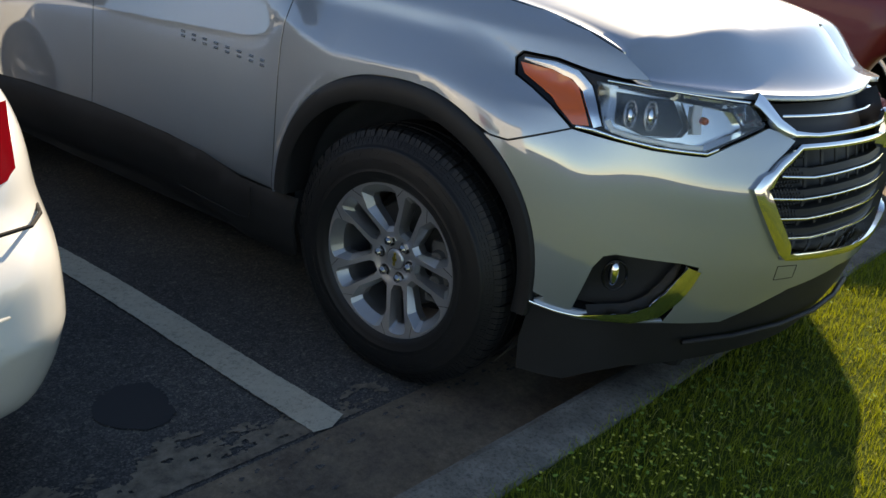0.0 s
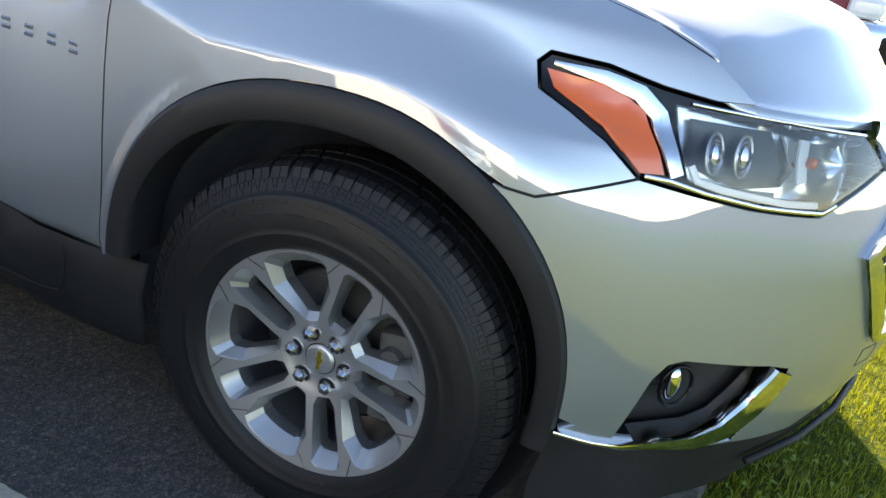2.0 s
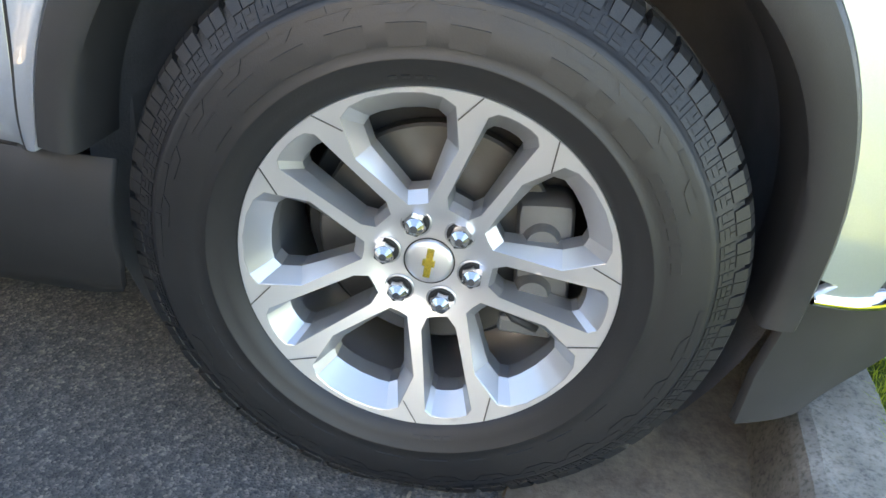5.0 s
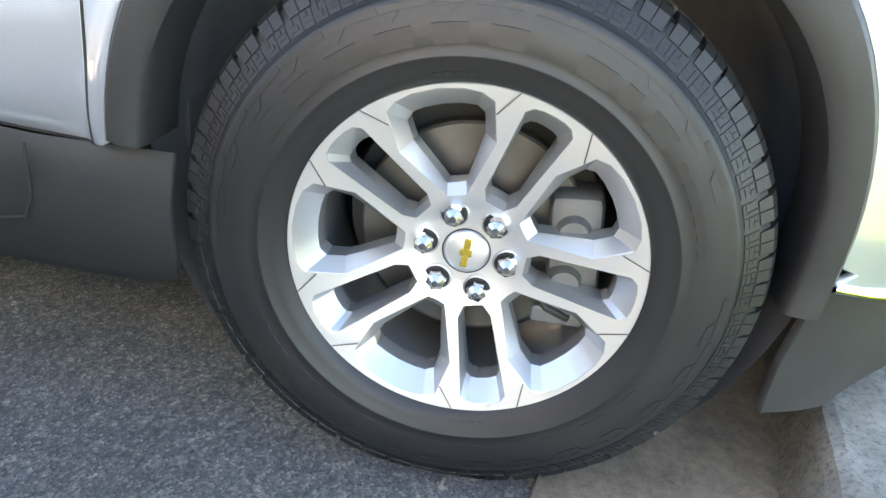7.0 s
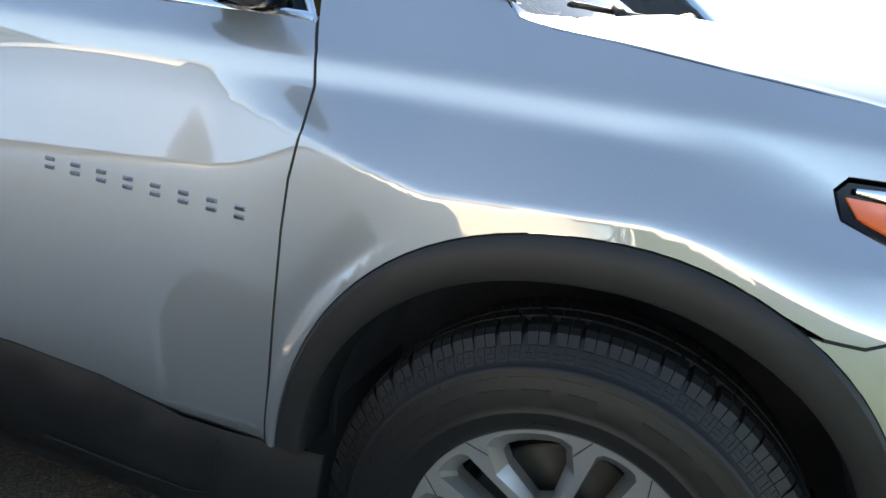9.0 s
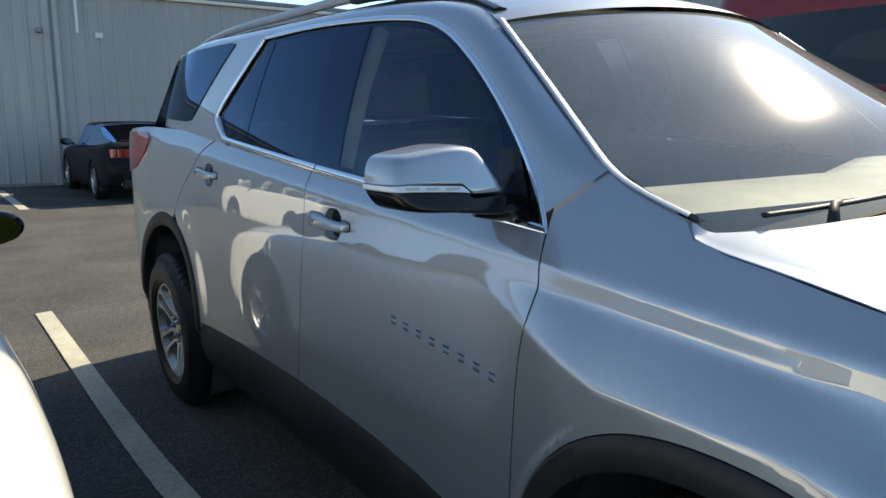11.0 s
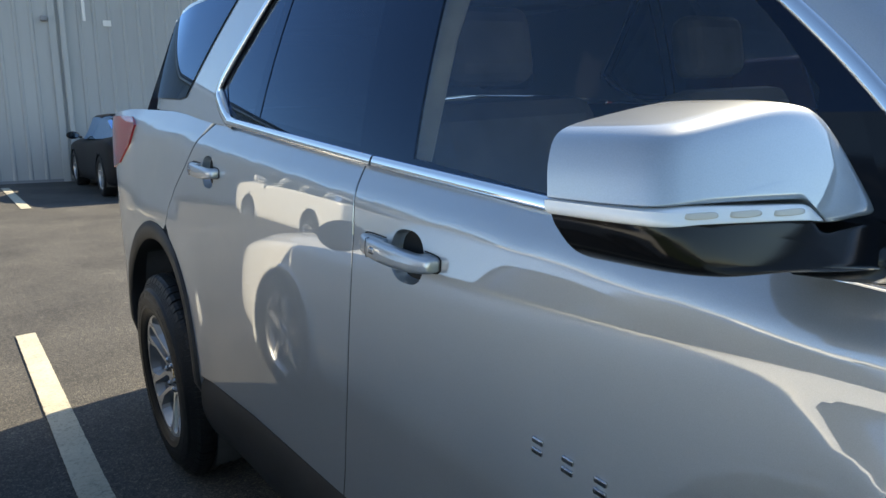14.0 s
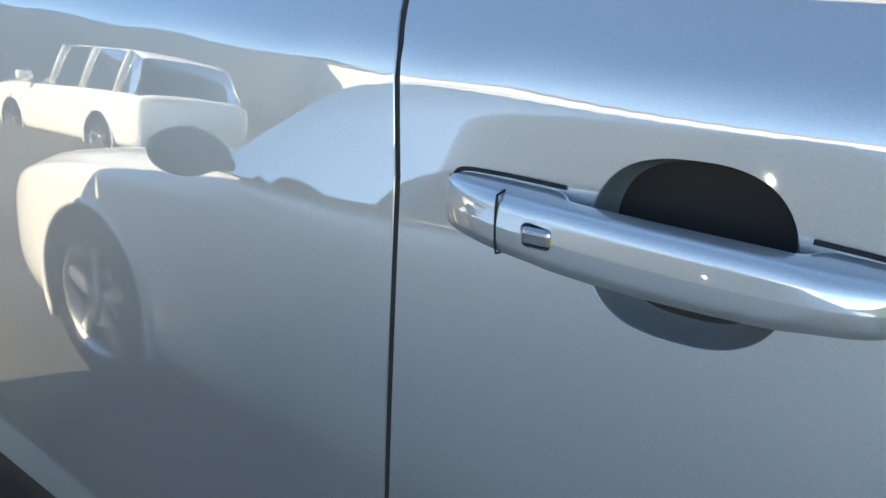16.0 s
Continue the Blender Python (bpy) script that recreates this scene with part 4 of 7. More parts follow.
lamp_poly = LAMP_LOW + LAMP_TOP[::-1]
AMBER_POLY = [(0.331, 0.994), (0.346, 0.970), (0.423, 0.933), (0.480, 0.876), (0.516, 0.877), (0.506, 0.903), (0.482, 0.959), (0.450, 0.977), (0.420, 0.986)]
CLEAR_POLY = [(0.526, 0.973), (0.538, 0.915), (0.552, 0.876), (0.606, 0.860), (0.708, 0.851), (0.772, 0.848), (0.834, 0.876), (0.914, 0.909), (0.874, 0.954), (0.693, 0.970)]
for left in (False, True):
    lamp = panel("headlamp", GLOSS_BLACK, suv, lamp_poly, deep(0.0), "" if left else "headlamp with amber marker and chrome bezel", step=0.03, gap=0.004, lift=-0.006, thick=0.05,
                 holes=(CLEAR_POLY,), mirror=left)
    panel("lamp_bowl", material("lamp_bowl", (0.62, 0.63, 0.64), 0.18, 0.85), lamp, CLEAR_POLY, deep(0.075), step=0.05, gap=-0.01, thick=0.0, mirror=left)
    panel("side_marker", AMBER, lamp, AMBER_POLY, side, "" if left else "amber side marker lens", step=0.02, gap=0, lift=0.001, thick=0.01, mirror=left)
    if left:
        panel("lamp_cover", GLASS_LAMP, lamp, CLEAR_POLY, side, step=0.05, gap=-0.001, thick=0.0, mirror=True)
        continue
    walls = []
    for p in dense(CLEAR_POLY, 0.02):
        walls.append([Vector(deep(0.002)(*p)), Vector(deep(0.075)(p[0] + (0.71 - p[0]) * 0.08, p[1] + (0.91 - p[1]) * 0.08))])
    vv, ff = grid_mesh(walls + walls[:1])
    link_mesh("lamp_wall", vv, ff, CHROME, lamp, smooth_shade=True)
    # inner pieces: two projectors, a dark shutter, a bright reflector wedge
    for s_, z_, r in ((0.603, 0.921, 0.032), (0.650, 0.918, 0.033)):
        p = Vector(deep(0.045)(s_, z_))
        d = (Vector(deep(0.0)(s_, z_)) - p).normalized()
        d = (d + Vector((0.25, -0.1, 0))).normalized()
        rot = d.to_track_quat("Z", "Y").to_matrix().to_4x4()
        bm = bmesh.new()
        bmesh.ops.create_uvsphere(bm, u_segments=20, v_segments=10, radius=r * 0.8, matrix=Matrix.Translation(p) @ rot @ Matrix.Diagonal((0.5, 1.0, 0.5, 1)))
        part("projector_lens", bm, CHROME, lamp, smooth_shade=True)
        ring = [p + rot.to_3x3() @ Vector((0.45 * r * math.cos(a), r * math.sin(a), 0.002)) for a in (2 * math.pi * k / 24 for k in range(25))]
        part("projector_ring", tube_mesh(ring, 0.003, 6), NUT, lamp, smooth_shade=True)
    panel("lamp_shutter", GLOSS_BLACK, lamp, [(0.560, 0.962), (0.575, 0.892), (0.640, 0.868), (0.716, 0.872), (0.738, 0.901), (0.705, 0.962)], deep(0.055), step=0.04, gap=0, thick=0.01)
    panel("reflector", material("reflector", (0.80, 0.80, 0.79), 0.12, 0.9), lamp, [(0.756, 0.900), (0.734, 0.874), (0.647, 0.863), (0.770, 0.853), (0.828, 0.879), (0.892, 0.909), (0.867, 0.942), (0.728, 0.957)], deep(0.050), step=0.03, gap=0, thick=0.01)
    bulb = Vector(deep(0.038)(0.777, 0.918))
    part("amber_bulb", tube_mesh([bulb, bulb + Vector((0.012, -0.006, 0))], [0.010, 0.008], 10), AMBER, lamp, "small amber bulb", smooth_shade=True)
    ribbon(dense([(0.766, 0.884), (0.762, 0.920), (0.765, 0.952)], 0.01, False), deep(0.04), 0.012, 0.004, "fluted_prism", WHITE_LENS, lamp)
    ribbon(dense([(0.554, 0.895), (0.567, 0.874), (0.607, 0.865), (0.708, 0.854), (0.765, 0.853)], 0.015, False), deep(0.004), 0.006, 0.004, "running_light", WHITE_LENS, lamp, "clear running light strip")
    # chrome bezel: up between amber and clear lens, and along the bottom
    ribbon(dense([(0.341, 1.003), (0.420, 0.996), (0.472, 0.983), (0.503, 0.957), (0.522, 0.907), (0.535, 0.877)], 0.012, False), side, [0.004, 0.005, 0.006, 0.007, 0.008, 0.009, 0.010, 0.011, 0.012, 0.013, 0.013, 0.014, 0.014, 0.014, 0.014, 0.014, 0.014, 0.013, 0.012, 0.011] + [0.011] * 10, 0.004, "chrome_bezel", BEZEL, lamp, "satin chrome bezel round the amber lens")
    ribbon(dense([(0.487, 0.872), (0.527, 0.869), (0.581, 0.857), (0.666, 0.846), (0.775, 0.841), (0.801, 0.853)], 0.015, False), side, 0.0035, 0.004, "chrome_bezel", CHROME, lamp)
    ribbon(dense([(0.545, 0.981), (0.693, 0.974), (0.877, 0.958)], 0.02, False), side, 0.0022, 0.003, "chrome_bezel", CHROME, lamp)
    cover = panel("lamp_cover", GLASS_LAMP, lamp, CLEAR_POLY, side, "clear lamp cover", step=0.03, gap=-0.003, lift=0.002, thick=0.0)
    cover.visible_shadow = False

# grille
MID = 1.5707
grille = panel("grille", PLASTIC, suv, [(1.010, 0.873), (0.951, 0.822), (0.894, 0.762), (0.951, 0.671), (1.015, 0.574), (MID, 0.561), (MID, 0.965), (0.919, 0.963), (0.972, 0.892)][::-1],
               deep(0.055), "black grille with chrome bars", step=0.06, gap=-0.01, thick=0.0, both=True)
hexa = [(MID, 0.572), (1.268, 0.572), (1.026, 0.583), (0.968, 0.669), (0.910, 0.761), (0.962, 0.816), (1.016, 0.857), (1.217, 0.859), (MID, 0.861)]
hx = dense(hexa, 0.025, False)
wid = []
for p in hx:
    wid.append(0.008 if p[1] > 0.835 else (0.021 if 0.60 < p[1] < 0.785 else 0.011))
ribbon(hx, side, wid, 0.014, "grille_surround", CHROME, grille, "chrome hexagonal grille surround", both=True, depth=0.05)
wing = dense([(0.886, 0.966), (0.903, 0.956), (0.951, 0.912), (0.999, 0.887), (1.074, 0.882), (1.265, 0.887), (MID, 0.891)], 0.02, False)
ribbon(wing, side, [max(0.006, 0.017 - 0.0012 * i) for i in range(len(wing))], 0.012, "upper_wing", CHROME, grille, "chrome wing above the grille", both=True, depth=0.03)
ribbon(dense([(0.988, 0.932), (1.264, 0.932), (MID, 0.934)], 0.04, False), deep(0.02), 0.003, 0.004, "upper_bar", CHROME, grille, both=True, depth=0.01)
for k in range(4):
    z_ = 0.628 + 0.054 * k
    s0 = 0.95 + abs(z_ - 0.735) * 0.55
    row = dense([(s0, z_), (s0 + 0.10, z_ - 0.006), (1.25, z_ + 0.002), (MID, z_ + 0.004)], 0.04, False)
    ribbon(row, deep(0.012), 0.003, 0.004, "grille_bar", CHROME, grille, both=True, depth=0.02)
    ribbon([(a, b + 0.014) for a, b in row], deep(0.022), 0.011, 0.004, "grille_blade", PLASTIC, grille, both=True, depth=0.03)
for k in range(9):
    a = 1.02 + 0.065 * k
    for left in (False, True):
        ribbon([(a, 0.59), (a, 0.73), (a, 0.85)], deep(0.04), 0.006, 0.004, "grille_rib", PLASTIC, grille, mirror=left)
# honeycomb ends of the grille
bm = bmesh.new()
for i in range(14):
    for j in range(26):
        s_, z_ = 0.932 + 0.0095 * i, 0.588 + 0.0099 * j
        if s_ < 0.945 + abs(z_ - 0.735) * 0.55 or s_ > 1.02 + abs((z_ * 18.5 + 0.4) % 1 - 0.5) * 0.09:
            continue
        p = Vector(deep(0.020)(s_ + 0.0048 * (j % 2), z_))
        bmesh.ops.create_cone(bm, cap_ends=True, segments=6, radius1=0.0045, radius2=0.003, depth=0.008, matrix=Matrix.Translation(p) @ pose(0, 0, 0, 0, 62, -25))
part("honeycomb", bm, PLASTIC, grille, "black honeycomb mesh")
emb = Vector(side(MID, 0.875))
part("emblem", box_mesh((emb.x + 0.0, 0.895, 0.832), (emb.x + 0.046, 1.105, 0.918), 0.012), GOLD, suv, "plain gold emblem with chrome edge")
part("emblem_frame", box_mesh((emb.x - 0.012, 0.876, 0.818), (emb.x + 0.036, 1.124, 0.932), 0.012), CHROME, suv)
ribbon(dense([(1.016, 0.515), (1.076, 0.515), (1.075, 0.552), (1.015, 0.555)], 0.012), side, 0.0012, 0.0006, "tow_cover_seam", SEAL_SHADE, bumper, closed=True)

# fog lamp pocket
pocket = panel("fog_pocket", PLASTIC, suv, fog_hole, deep(0.055), "black fog lamp pocket", step=0.03, gap=-0.004, thick=0.0)
rows = [[Vector(deep(0.0)(*p)), Vector(deep(0.02)(*p)), Vector(deep(0.056)(p[0], p[1]))] for p in dense(fog_hole, 0.012)]
vv, ff = grid_mesh(rows + rows[:1], flip=False)
link_mesh("pocket_wall", vv, ff, GLOSS_BLACK, pocket)
c = Vector(deep(0.035)(0.628, 0.510))
bm = bmesh.new()
bmesh.ops.create_uvsphere(bm, u_segments=20, v_segments=10, radius=0.036, matrix=Matrix.Translation(c) @ pose(0, 0, 0, 0, 0, 35) @ Matrix.Diagonal((0.45, 0.45, 1, 1)))
part("fog_lamp", bm, CHROME, pocket, "round fog lamp", smooth_shade=True)
ring = [c + pose(0, 0, 0, 0, 0, 35).to_3x3() @ Vector((0.030 * math.cos(a), -0.014, 0.040 * math.sin(a))) for a in (2 * math.pi * k / 24 for k in range(25))]
part("fog_ring", tube_mesh(ring, 0.004, 6), GLOSS_BLACK, pocket, smooth_shade=True)
blade = dense([(0.442, 0.415), (0.503, 0.401), (0.559, 0.392), (0.616, 0.397), (0.680, 0.405), (0.730, 0.432), (0.764, 0.480), (0.788, 0.535), (0.796, 0.556)], 0.012, False)
ribbon(blade, side, [0.004 + 0.021 * smooth(0.15, 0.80, i / len(blade)) - 0.006 * smooth(0.85, 1.0, i / len(blade)) for i in range(len(blade))],
       0.010, "fog_chrome", CHROME, pocket, "chrome blade under the fog lamp", depth=0.04)


# door handles
def door_handle(cx, cz, parent):
    """A pull with a flat face and a sharp upper edge over a deep finger cup."""
    pts = [(cx - 0.126, cz + 0.014), (cx - 0.119, cz + 0.014), (cx - 0.09, cz + 0.0125), (cx - 0.05, cz + 0.010), (cx + 0.0, cz + 0.008), (cx + 0.05, cz + 0.0065), (cx + 0.09, cz + 0.0055), (cx + 0.117, cz + 0.005), (cx + 0.124, cz + 0.005)]
    out = (0.004, 0.016, 0.027, 0.033, 0.036, 0.036, 0.033, 0.024, 0.006)
    half = (0.010, 0.0160, 0.0178, 0.0184, 0.0182, 0.0172, 0.0155, 0.0130, 0.0085)
    rows = []
    for k in range(65):
        t = k / 64
        p = along([(a, 0, b) for a, b in pts], t)
        o, h = (along([(q, 0, 0) for q in arr], t).x for arr in (out, half))
        surf_y = inset(p.x, p.z)
        deep_ = 0.024 + (o + 0.006 - 0.024) * max(smooth(cx - 0.036, cx - 0.052, p.x), smooth(cx + 0.078, cx + 0.090, p.x))
        ring = []
        for j in range(40):
            a = 2 * math.pi * j / 40
            ca, sa = math.cos(a), math.sin(a)
            f_, u_ = math.copysign(abs(ca)**0.42, ca), math.copysign(abs(sa)**0.42, sa)
            # the face leans back towards its top and bows a little along its height
            ring.append(Vector((p.x, surf_y - o + deep_ * 0.5 * (1 - f_) + 0.10 * h * u_ + 0.0022 * u_ * u_, p.z + h * u_ * (1 - 0.10 * (1 - f_) * 0.5))))
        rows.append(ring + ring[:1])
    vv, ff = grid_mesh(rows, flip=True)
    n0 = len(rows[0])
    ff += [tuple(range(n0 - 1)), tuple(range(len(vv) - n0, len(vv) - 1))[::-1]]
    link_mesh("door_handle", vv, ff, PAINT, parent, "body-coloured pull handle", smooth_shade=True)
    rows = []
    for t, d in ((1.012, 0.002), (1.0, 0.0002), (0.988, 0.0016), (0.972, 0.005), (0.95, 0.010), (0.92, 0.0165), (0.87, 0.0235), (0.78, 0.030), (0.60, 0.0345), (0.35, 0.036), (0.05, 0.0362)):
        ring = cup_line(cx, cz, t)
        rows.append([Vector((a, inset(a, b) + d, b)) for a, b in ring + ring[:1]])
    vv, ff = grid_mesh(rows)
    link_mesh("finger_cup", vv, ff, PAINT, parent, smooth_shade=True)
    # dark gasket round the pull, open over the cup
    edge = {1: [], -1: []}
    for k in range(61):
        t = k / 60
        p, h = along([(a, 0, b) for a, b in pts], t), along([(q, 0, 0) for q in half], t).x
        for sg in (1, -1):
            edge[sg].append((p.x + (-0.0024 if k == 0 else 0.0024 if k == 60 else 0.0), p.z + sg * (h * 0.97 + 0.0012)))
    for line in ([q for q in edge[1] if q[0] < cx - 0.042], [q for q in edge[1] if q[0] > cx + 0.079] + edge[-1][::-1]):
        part("handle_seal", tube_mesh([(a, inset(a, b) - 0.0006, b) for a, b in line], 0.0014, 6), SEAL_SHADE, parent)
    # seam of the lock cap: a thin dark line round the face
    px, pz, o = cx - 0.073, cz + 0.0115, 0.0303
    face = inset(px, pz) - o
    part("lock_cap_seam", tube_mesh([(px, face + 0.008, pz - 0.0180), (px, face + 0.0004, pz - 0.0166), (px, face - 0.0004, pz - 0.010), (px, face + 0.0002, pz), (px, face + 0.0012, pz + 0.010), (px, face + 0.0030, pz + 0.0168), (px, face + 0.010, pz + 0.0178)], 0.0008, 6), SEAL_SHADE, parent)
    bx, bz = cx - 0.044, cz + 0.0105
    by = inset(bx, bz) - 0.0340
    part("button_well", box_mesh((bx - 0.0108, by - 0.0004, bz - 0.0076), (bx + 0.0108, by + 0.006, bz + 0.0076), 0.0045, 3), GLOSS_BLACK, parent)
    part("key_button", box_mesh((bx - 0.0095, by - 0.0022, bz - 0.0062), (bx + 0.0095, by + 0.004, bz + 0.0062), 0.0036, 3), NUT, parent, "small chrome key button")


door_handle(*HANDLES[0], front_door)
door_handle(*HANDLES[1], rear_door)
# chrome model badge, as pairs of plain raised bars
for k in range(8):
    x, z = -0.993 + 0.0587 * k, 0.894 - 0.0052 * k
    for up_ in (-0.0075, 0.0075):
        part("badge_bar", box_mesh((-0.0105, -0.0035, -0.0042), (0.0105, 0.004, 0.0042), 0.0016, 2, Matrix.Translation((x, inset(x, z + up_), z + up_)) @ pose(0, 0, 0, 0, 4.5, 0)), NUT, front_door, "plain chrome badge bar" if k == 0 else "")

# mirror
def pillow(outline, depth, power, lift=0.0):
    """A flat-faced shell with rounded edges over an outline (y, z); its face looks forward."""
    ring = [(p.x, p.y) for p in (along([(a, b, 0) for a, b in outline + outline[:1]], k / 96) for k in range(97))]
    cy, cz = sum(p[0] for p in ring) / 97, sum(p[1] for p in ring) / 97
    rows = []
    for t in (1.0, 1.0, 0.994, 0.984, 0.97, 0.95, 0.92, 0.87, 0.78, 0.60, 0.40, 0.20, 0.0):
        row = []
        for y, z in ring:
            y2, z2 = cy + (y - cy) * t, cz + (z - cz) * t
            d = depth * (1 - t**power)**(1 / 2.2) if len(rows) else -0.02
            y2 = -0.020 + 0.84 * (y2 + 0.034)
            row.append(Vector((-0.715 + 0.13 * (y2 + 0.187) - 0.55 * (y2 + 0.03)**2 - 0.6 * (z2 - 1.30)**2 - 0.30 * (z2 - 1.30) + d + lift, y2, z2)))
        rows.append(row)
    return grid_mesh(rows, flip=True)


mirror = new("wing_mirror")
mirror.parent = suv
cap_line = [(-0.206, 1.293), (-0.196, 1.322), (-0.176, 1.344), (-0.125, 1.354), (-0.04, 1.363), (0.01, 1.362), (0.042, 1.354), (0.064, 1.332), (0.088, 1.296), (0.108, 1.265), (0.106, 1.256), (0.07, 1.256),
            (0.018, 1.257), (0.004, 1.262), (-0.006, 1.272), (-0.018, 1.280), (-0.04, 1.2825), (-0.10, 1.286), (-0.17, 1.289), (-0.203, 1.290)]
vv, ff = pillow(cap_line, 0.085, 22)
link_mesh("mirror_cap", vv, ff, PAINT, mirror, "silver mirror cap", smooth_shade=True)
base_line = [(-0.206, 1.284), (-0.203, 1.266), (-0.184, 1.243), (-0.14, 1.231), (-0.05, 1.224), (0.04, 1.213), (0.10, 1.206), (0.145, 1.200), (0.155, 1.215), (0.150, 1.243), (0.12, 1.252), (0.05, 1.253), (0.012, 1.254), (-0.004, 1.266), (-0.02, 1.277), (-0.06, 1.280), (-0.14, 1.286)]
vv, ff = pillow(base_line, 0.079, 20)
link_mesh("mirror_base", vv, ff, GLOSS_BLACK, mirror, "gloss black mirror base", smooth_shade=True)
signal_line = [(-0.212, 1.2895), (-0.210, 1.278), (-0.17, 1.2760), (-0.08, 1.2705), (-0.01, 1.2650), (0.004, 1.2630), (-0.004, 1.2705), (-0.016, 1.2785), (-0.035, 1.2815), (-0.10, 1.286), (-0.17, 1.2905)]
vv, ff = pillow(signal_line, 0.086, 24, 0.0025)
link_mesh("turn_signal", vv, ff, WHITE_LENS, mirror, "clear turn signal strip", smooth_shade=True)
for y0, y1, z_ in ((-0.176, -0.142, 1.2830), (-0.128, -0.092, 1.2803), (-0.076, -0.036, 1.2768)):
    vv, ff = pillow([(y0, z_ + 0.003), (y0, z_ - 0.002), (y1, z_ - 0.0035), (y1, z_ + 0.0015)], 0.087, 24, 0.0032)
    link_mesh("signal_segment", vv, ff, SIGNAL_AMBER, mirror, "pale amber lamp segment", smooth_shade=True)
part("mirror_back", box_mesh((-0.745, -0.110, 1.255), (-0.722, 0.07, 1.335), 0.012), GLOSS_BLACK, mirror)
vv, ff = grid_mesh([[(-0.548, 0.128, 1.181), (-0.585, 0.150, 1.27), (-0.63, 0.17, 1.345)], [(-0.60, 0.125, 1.185), (-0.615, 0.148, 1.27), (-0.65, 0.168, 1.345)], [(-0.69, 0.122, 1.193), (-0.69, 0.150, 1.28), (-0.69, 0.168, 1.345)]], flip=True)
link_mesh("mirror_sail", vv, ff, GLOSS_BLACK, mirror)
part("mirror_foot", tube_mesh([(-0.60, 0.15, 1.212), (-0.615, 0.105, 1.214), (-0.64, 0.05, 1.225)], [0.030, 0.026, 0.024], 12, flat=(0.9, 1.3)), GLOSS_BLACK, mirror, smooth_shade=True)

# wipers
for pts in (((-0.108, 0.275, 1.236), (-0.095, 0.31, 1.238), (-0.075, 0.38, 1.240), (-0.035, 0.55, 1.248), (0.0, 0.78, 1.262)), ((0.03, 0.86, 1.272), (0.035, 1.15, 1.278), (0.02, 1.45, 1.262), (-0.02, 1.70, 1.245))):
    part("wiper", tube_mesh([along(pts, k / 16) for k in range(17)], 0.0075, 6, flat=(0.7, 1.5)), PLASTIC, suv, smooth_shade=True)
part("wiper_arm", tube_mesh([(-0.02, 0.34, 1.215), (-0.05, 0.40, 1.246), (-0.06, 0.44, 1.247)], [0.012, 0.008, 0.006], 8), PLASTIC, suv, smooth_shade=True)
part("wiper_arm", tube_mesh([(0.10, 0.62, 1.215), (0.07, 0.72, 1.262), (0.045, 0.95, 1.284)], [0.016, 0.012, 0.007], 8), PLASTIC, suv, smooth_shade=True)

# tail lamp
tail_poly = [(-3.37, 1.325), (-3.44, 1.356), (-3.60, 1.36), (-4.0, 1.36), (-4.3, 1.34), (-4.3, 1.16), (-4.0, 1.13), (-3.70, 1.14), (-3.56, 1.17), (-3.44, 1.25)]
panel("tail_lamp", RED_LENS, suv, tail_poly, side, "red tail lamp wrapping the corner", step=0.05, gap=0, lift=0.008, thick=0.02)

# cabin
cabin = new("cabin")
cabin.parent = suv
part("cabin_floor", box_mesh((-3.7, 0.15, 0.40), (-0.45, 1.85, 0.55), 0.02), CABIN_DARK, cabin)
rows = span(lambda u, t: Vector((-0.27 - 0.45 * u + 0.22 * t, 0.25 + 0.75 * t, 1.222 + 0.02 * math.sin(math.pi * u) - 0.45 * max(0, u - 0.75) * 1.5)), 10, 8)
vv, ff = grid_mesh(rows)
link_mesh("dashboard", vv, ff, CABIN_LIGHT, cabin, "grey dashboard top", smooth_shade=True)


def seat(x, y):
    part("seat_cushion", box_mesh((x - 0.05, y - 0.26, 0.60), (x + 0.48, y + 0.26, 0.80), 0.05), CABIN_DARK, cabin)
    part("seat_back", box_mesh((-0.09, -0.27, 0), (0.09, 0.27, 0.66), 0.06, 2, Matrix.Translation((x - 0.08, y, 0.72)) @ pose(0, 0, 0, 0, -14, 0)), CABIN_DARK, cabin)
    part("headrest", box_mesh((-0.05, -0.14, 0), (0.05, 0.14, 0.19), 0.045, 3, Matrix.Translation((x - 0.27, y, 1.40)) @ pose(0, 0, 0, 0, -8, 0)), CABIN_DARK, cabin)


for x, y in ((-1.45, 0.55), (-1.45, 1.45), (-2.45, 0.55), (-2.45, 1.45)):
    seat(x, y)
ring = [Vector((-0.80 + 0.06 * math.sin(a), 1.45 + 0.19 * math.cos(a), 1.10 + 0.17 * math.sin(a))) for a in (2 * math.pi * k / 32 for k in range(33))]
part("steering_wheel", tube_mesh(ring, 0.016, 8), GLOSS_BLACK, cabin, smooth_shade=True)
part("pillar_trim", tube_mesh([(-1.50, 0.20, 1.26), (-1.49, 0.27, 1.5), (-1.46, 0.34, 1.69)], 0.032, 8, flat=(0.5, 1)), CABIN_LIGHT, cabin, smooth_shade=True)
part("headliner", box_mesh((-3.6, 0.42, 1.70), (-1.0, 1.58, 1.72), 0.008), CABIN_LIGHT, cabin)


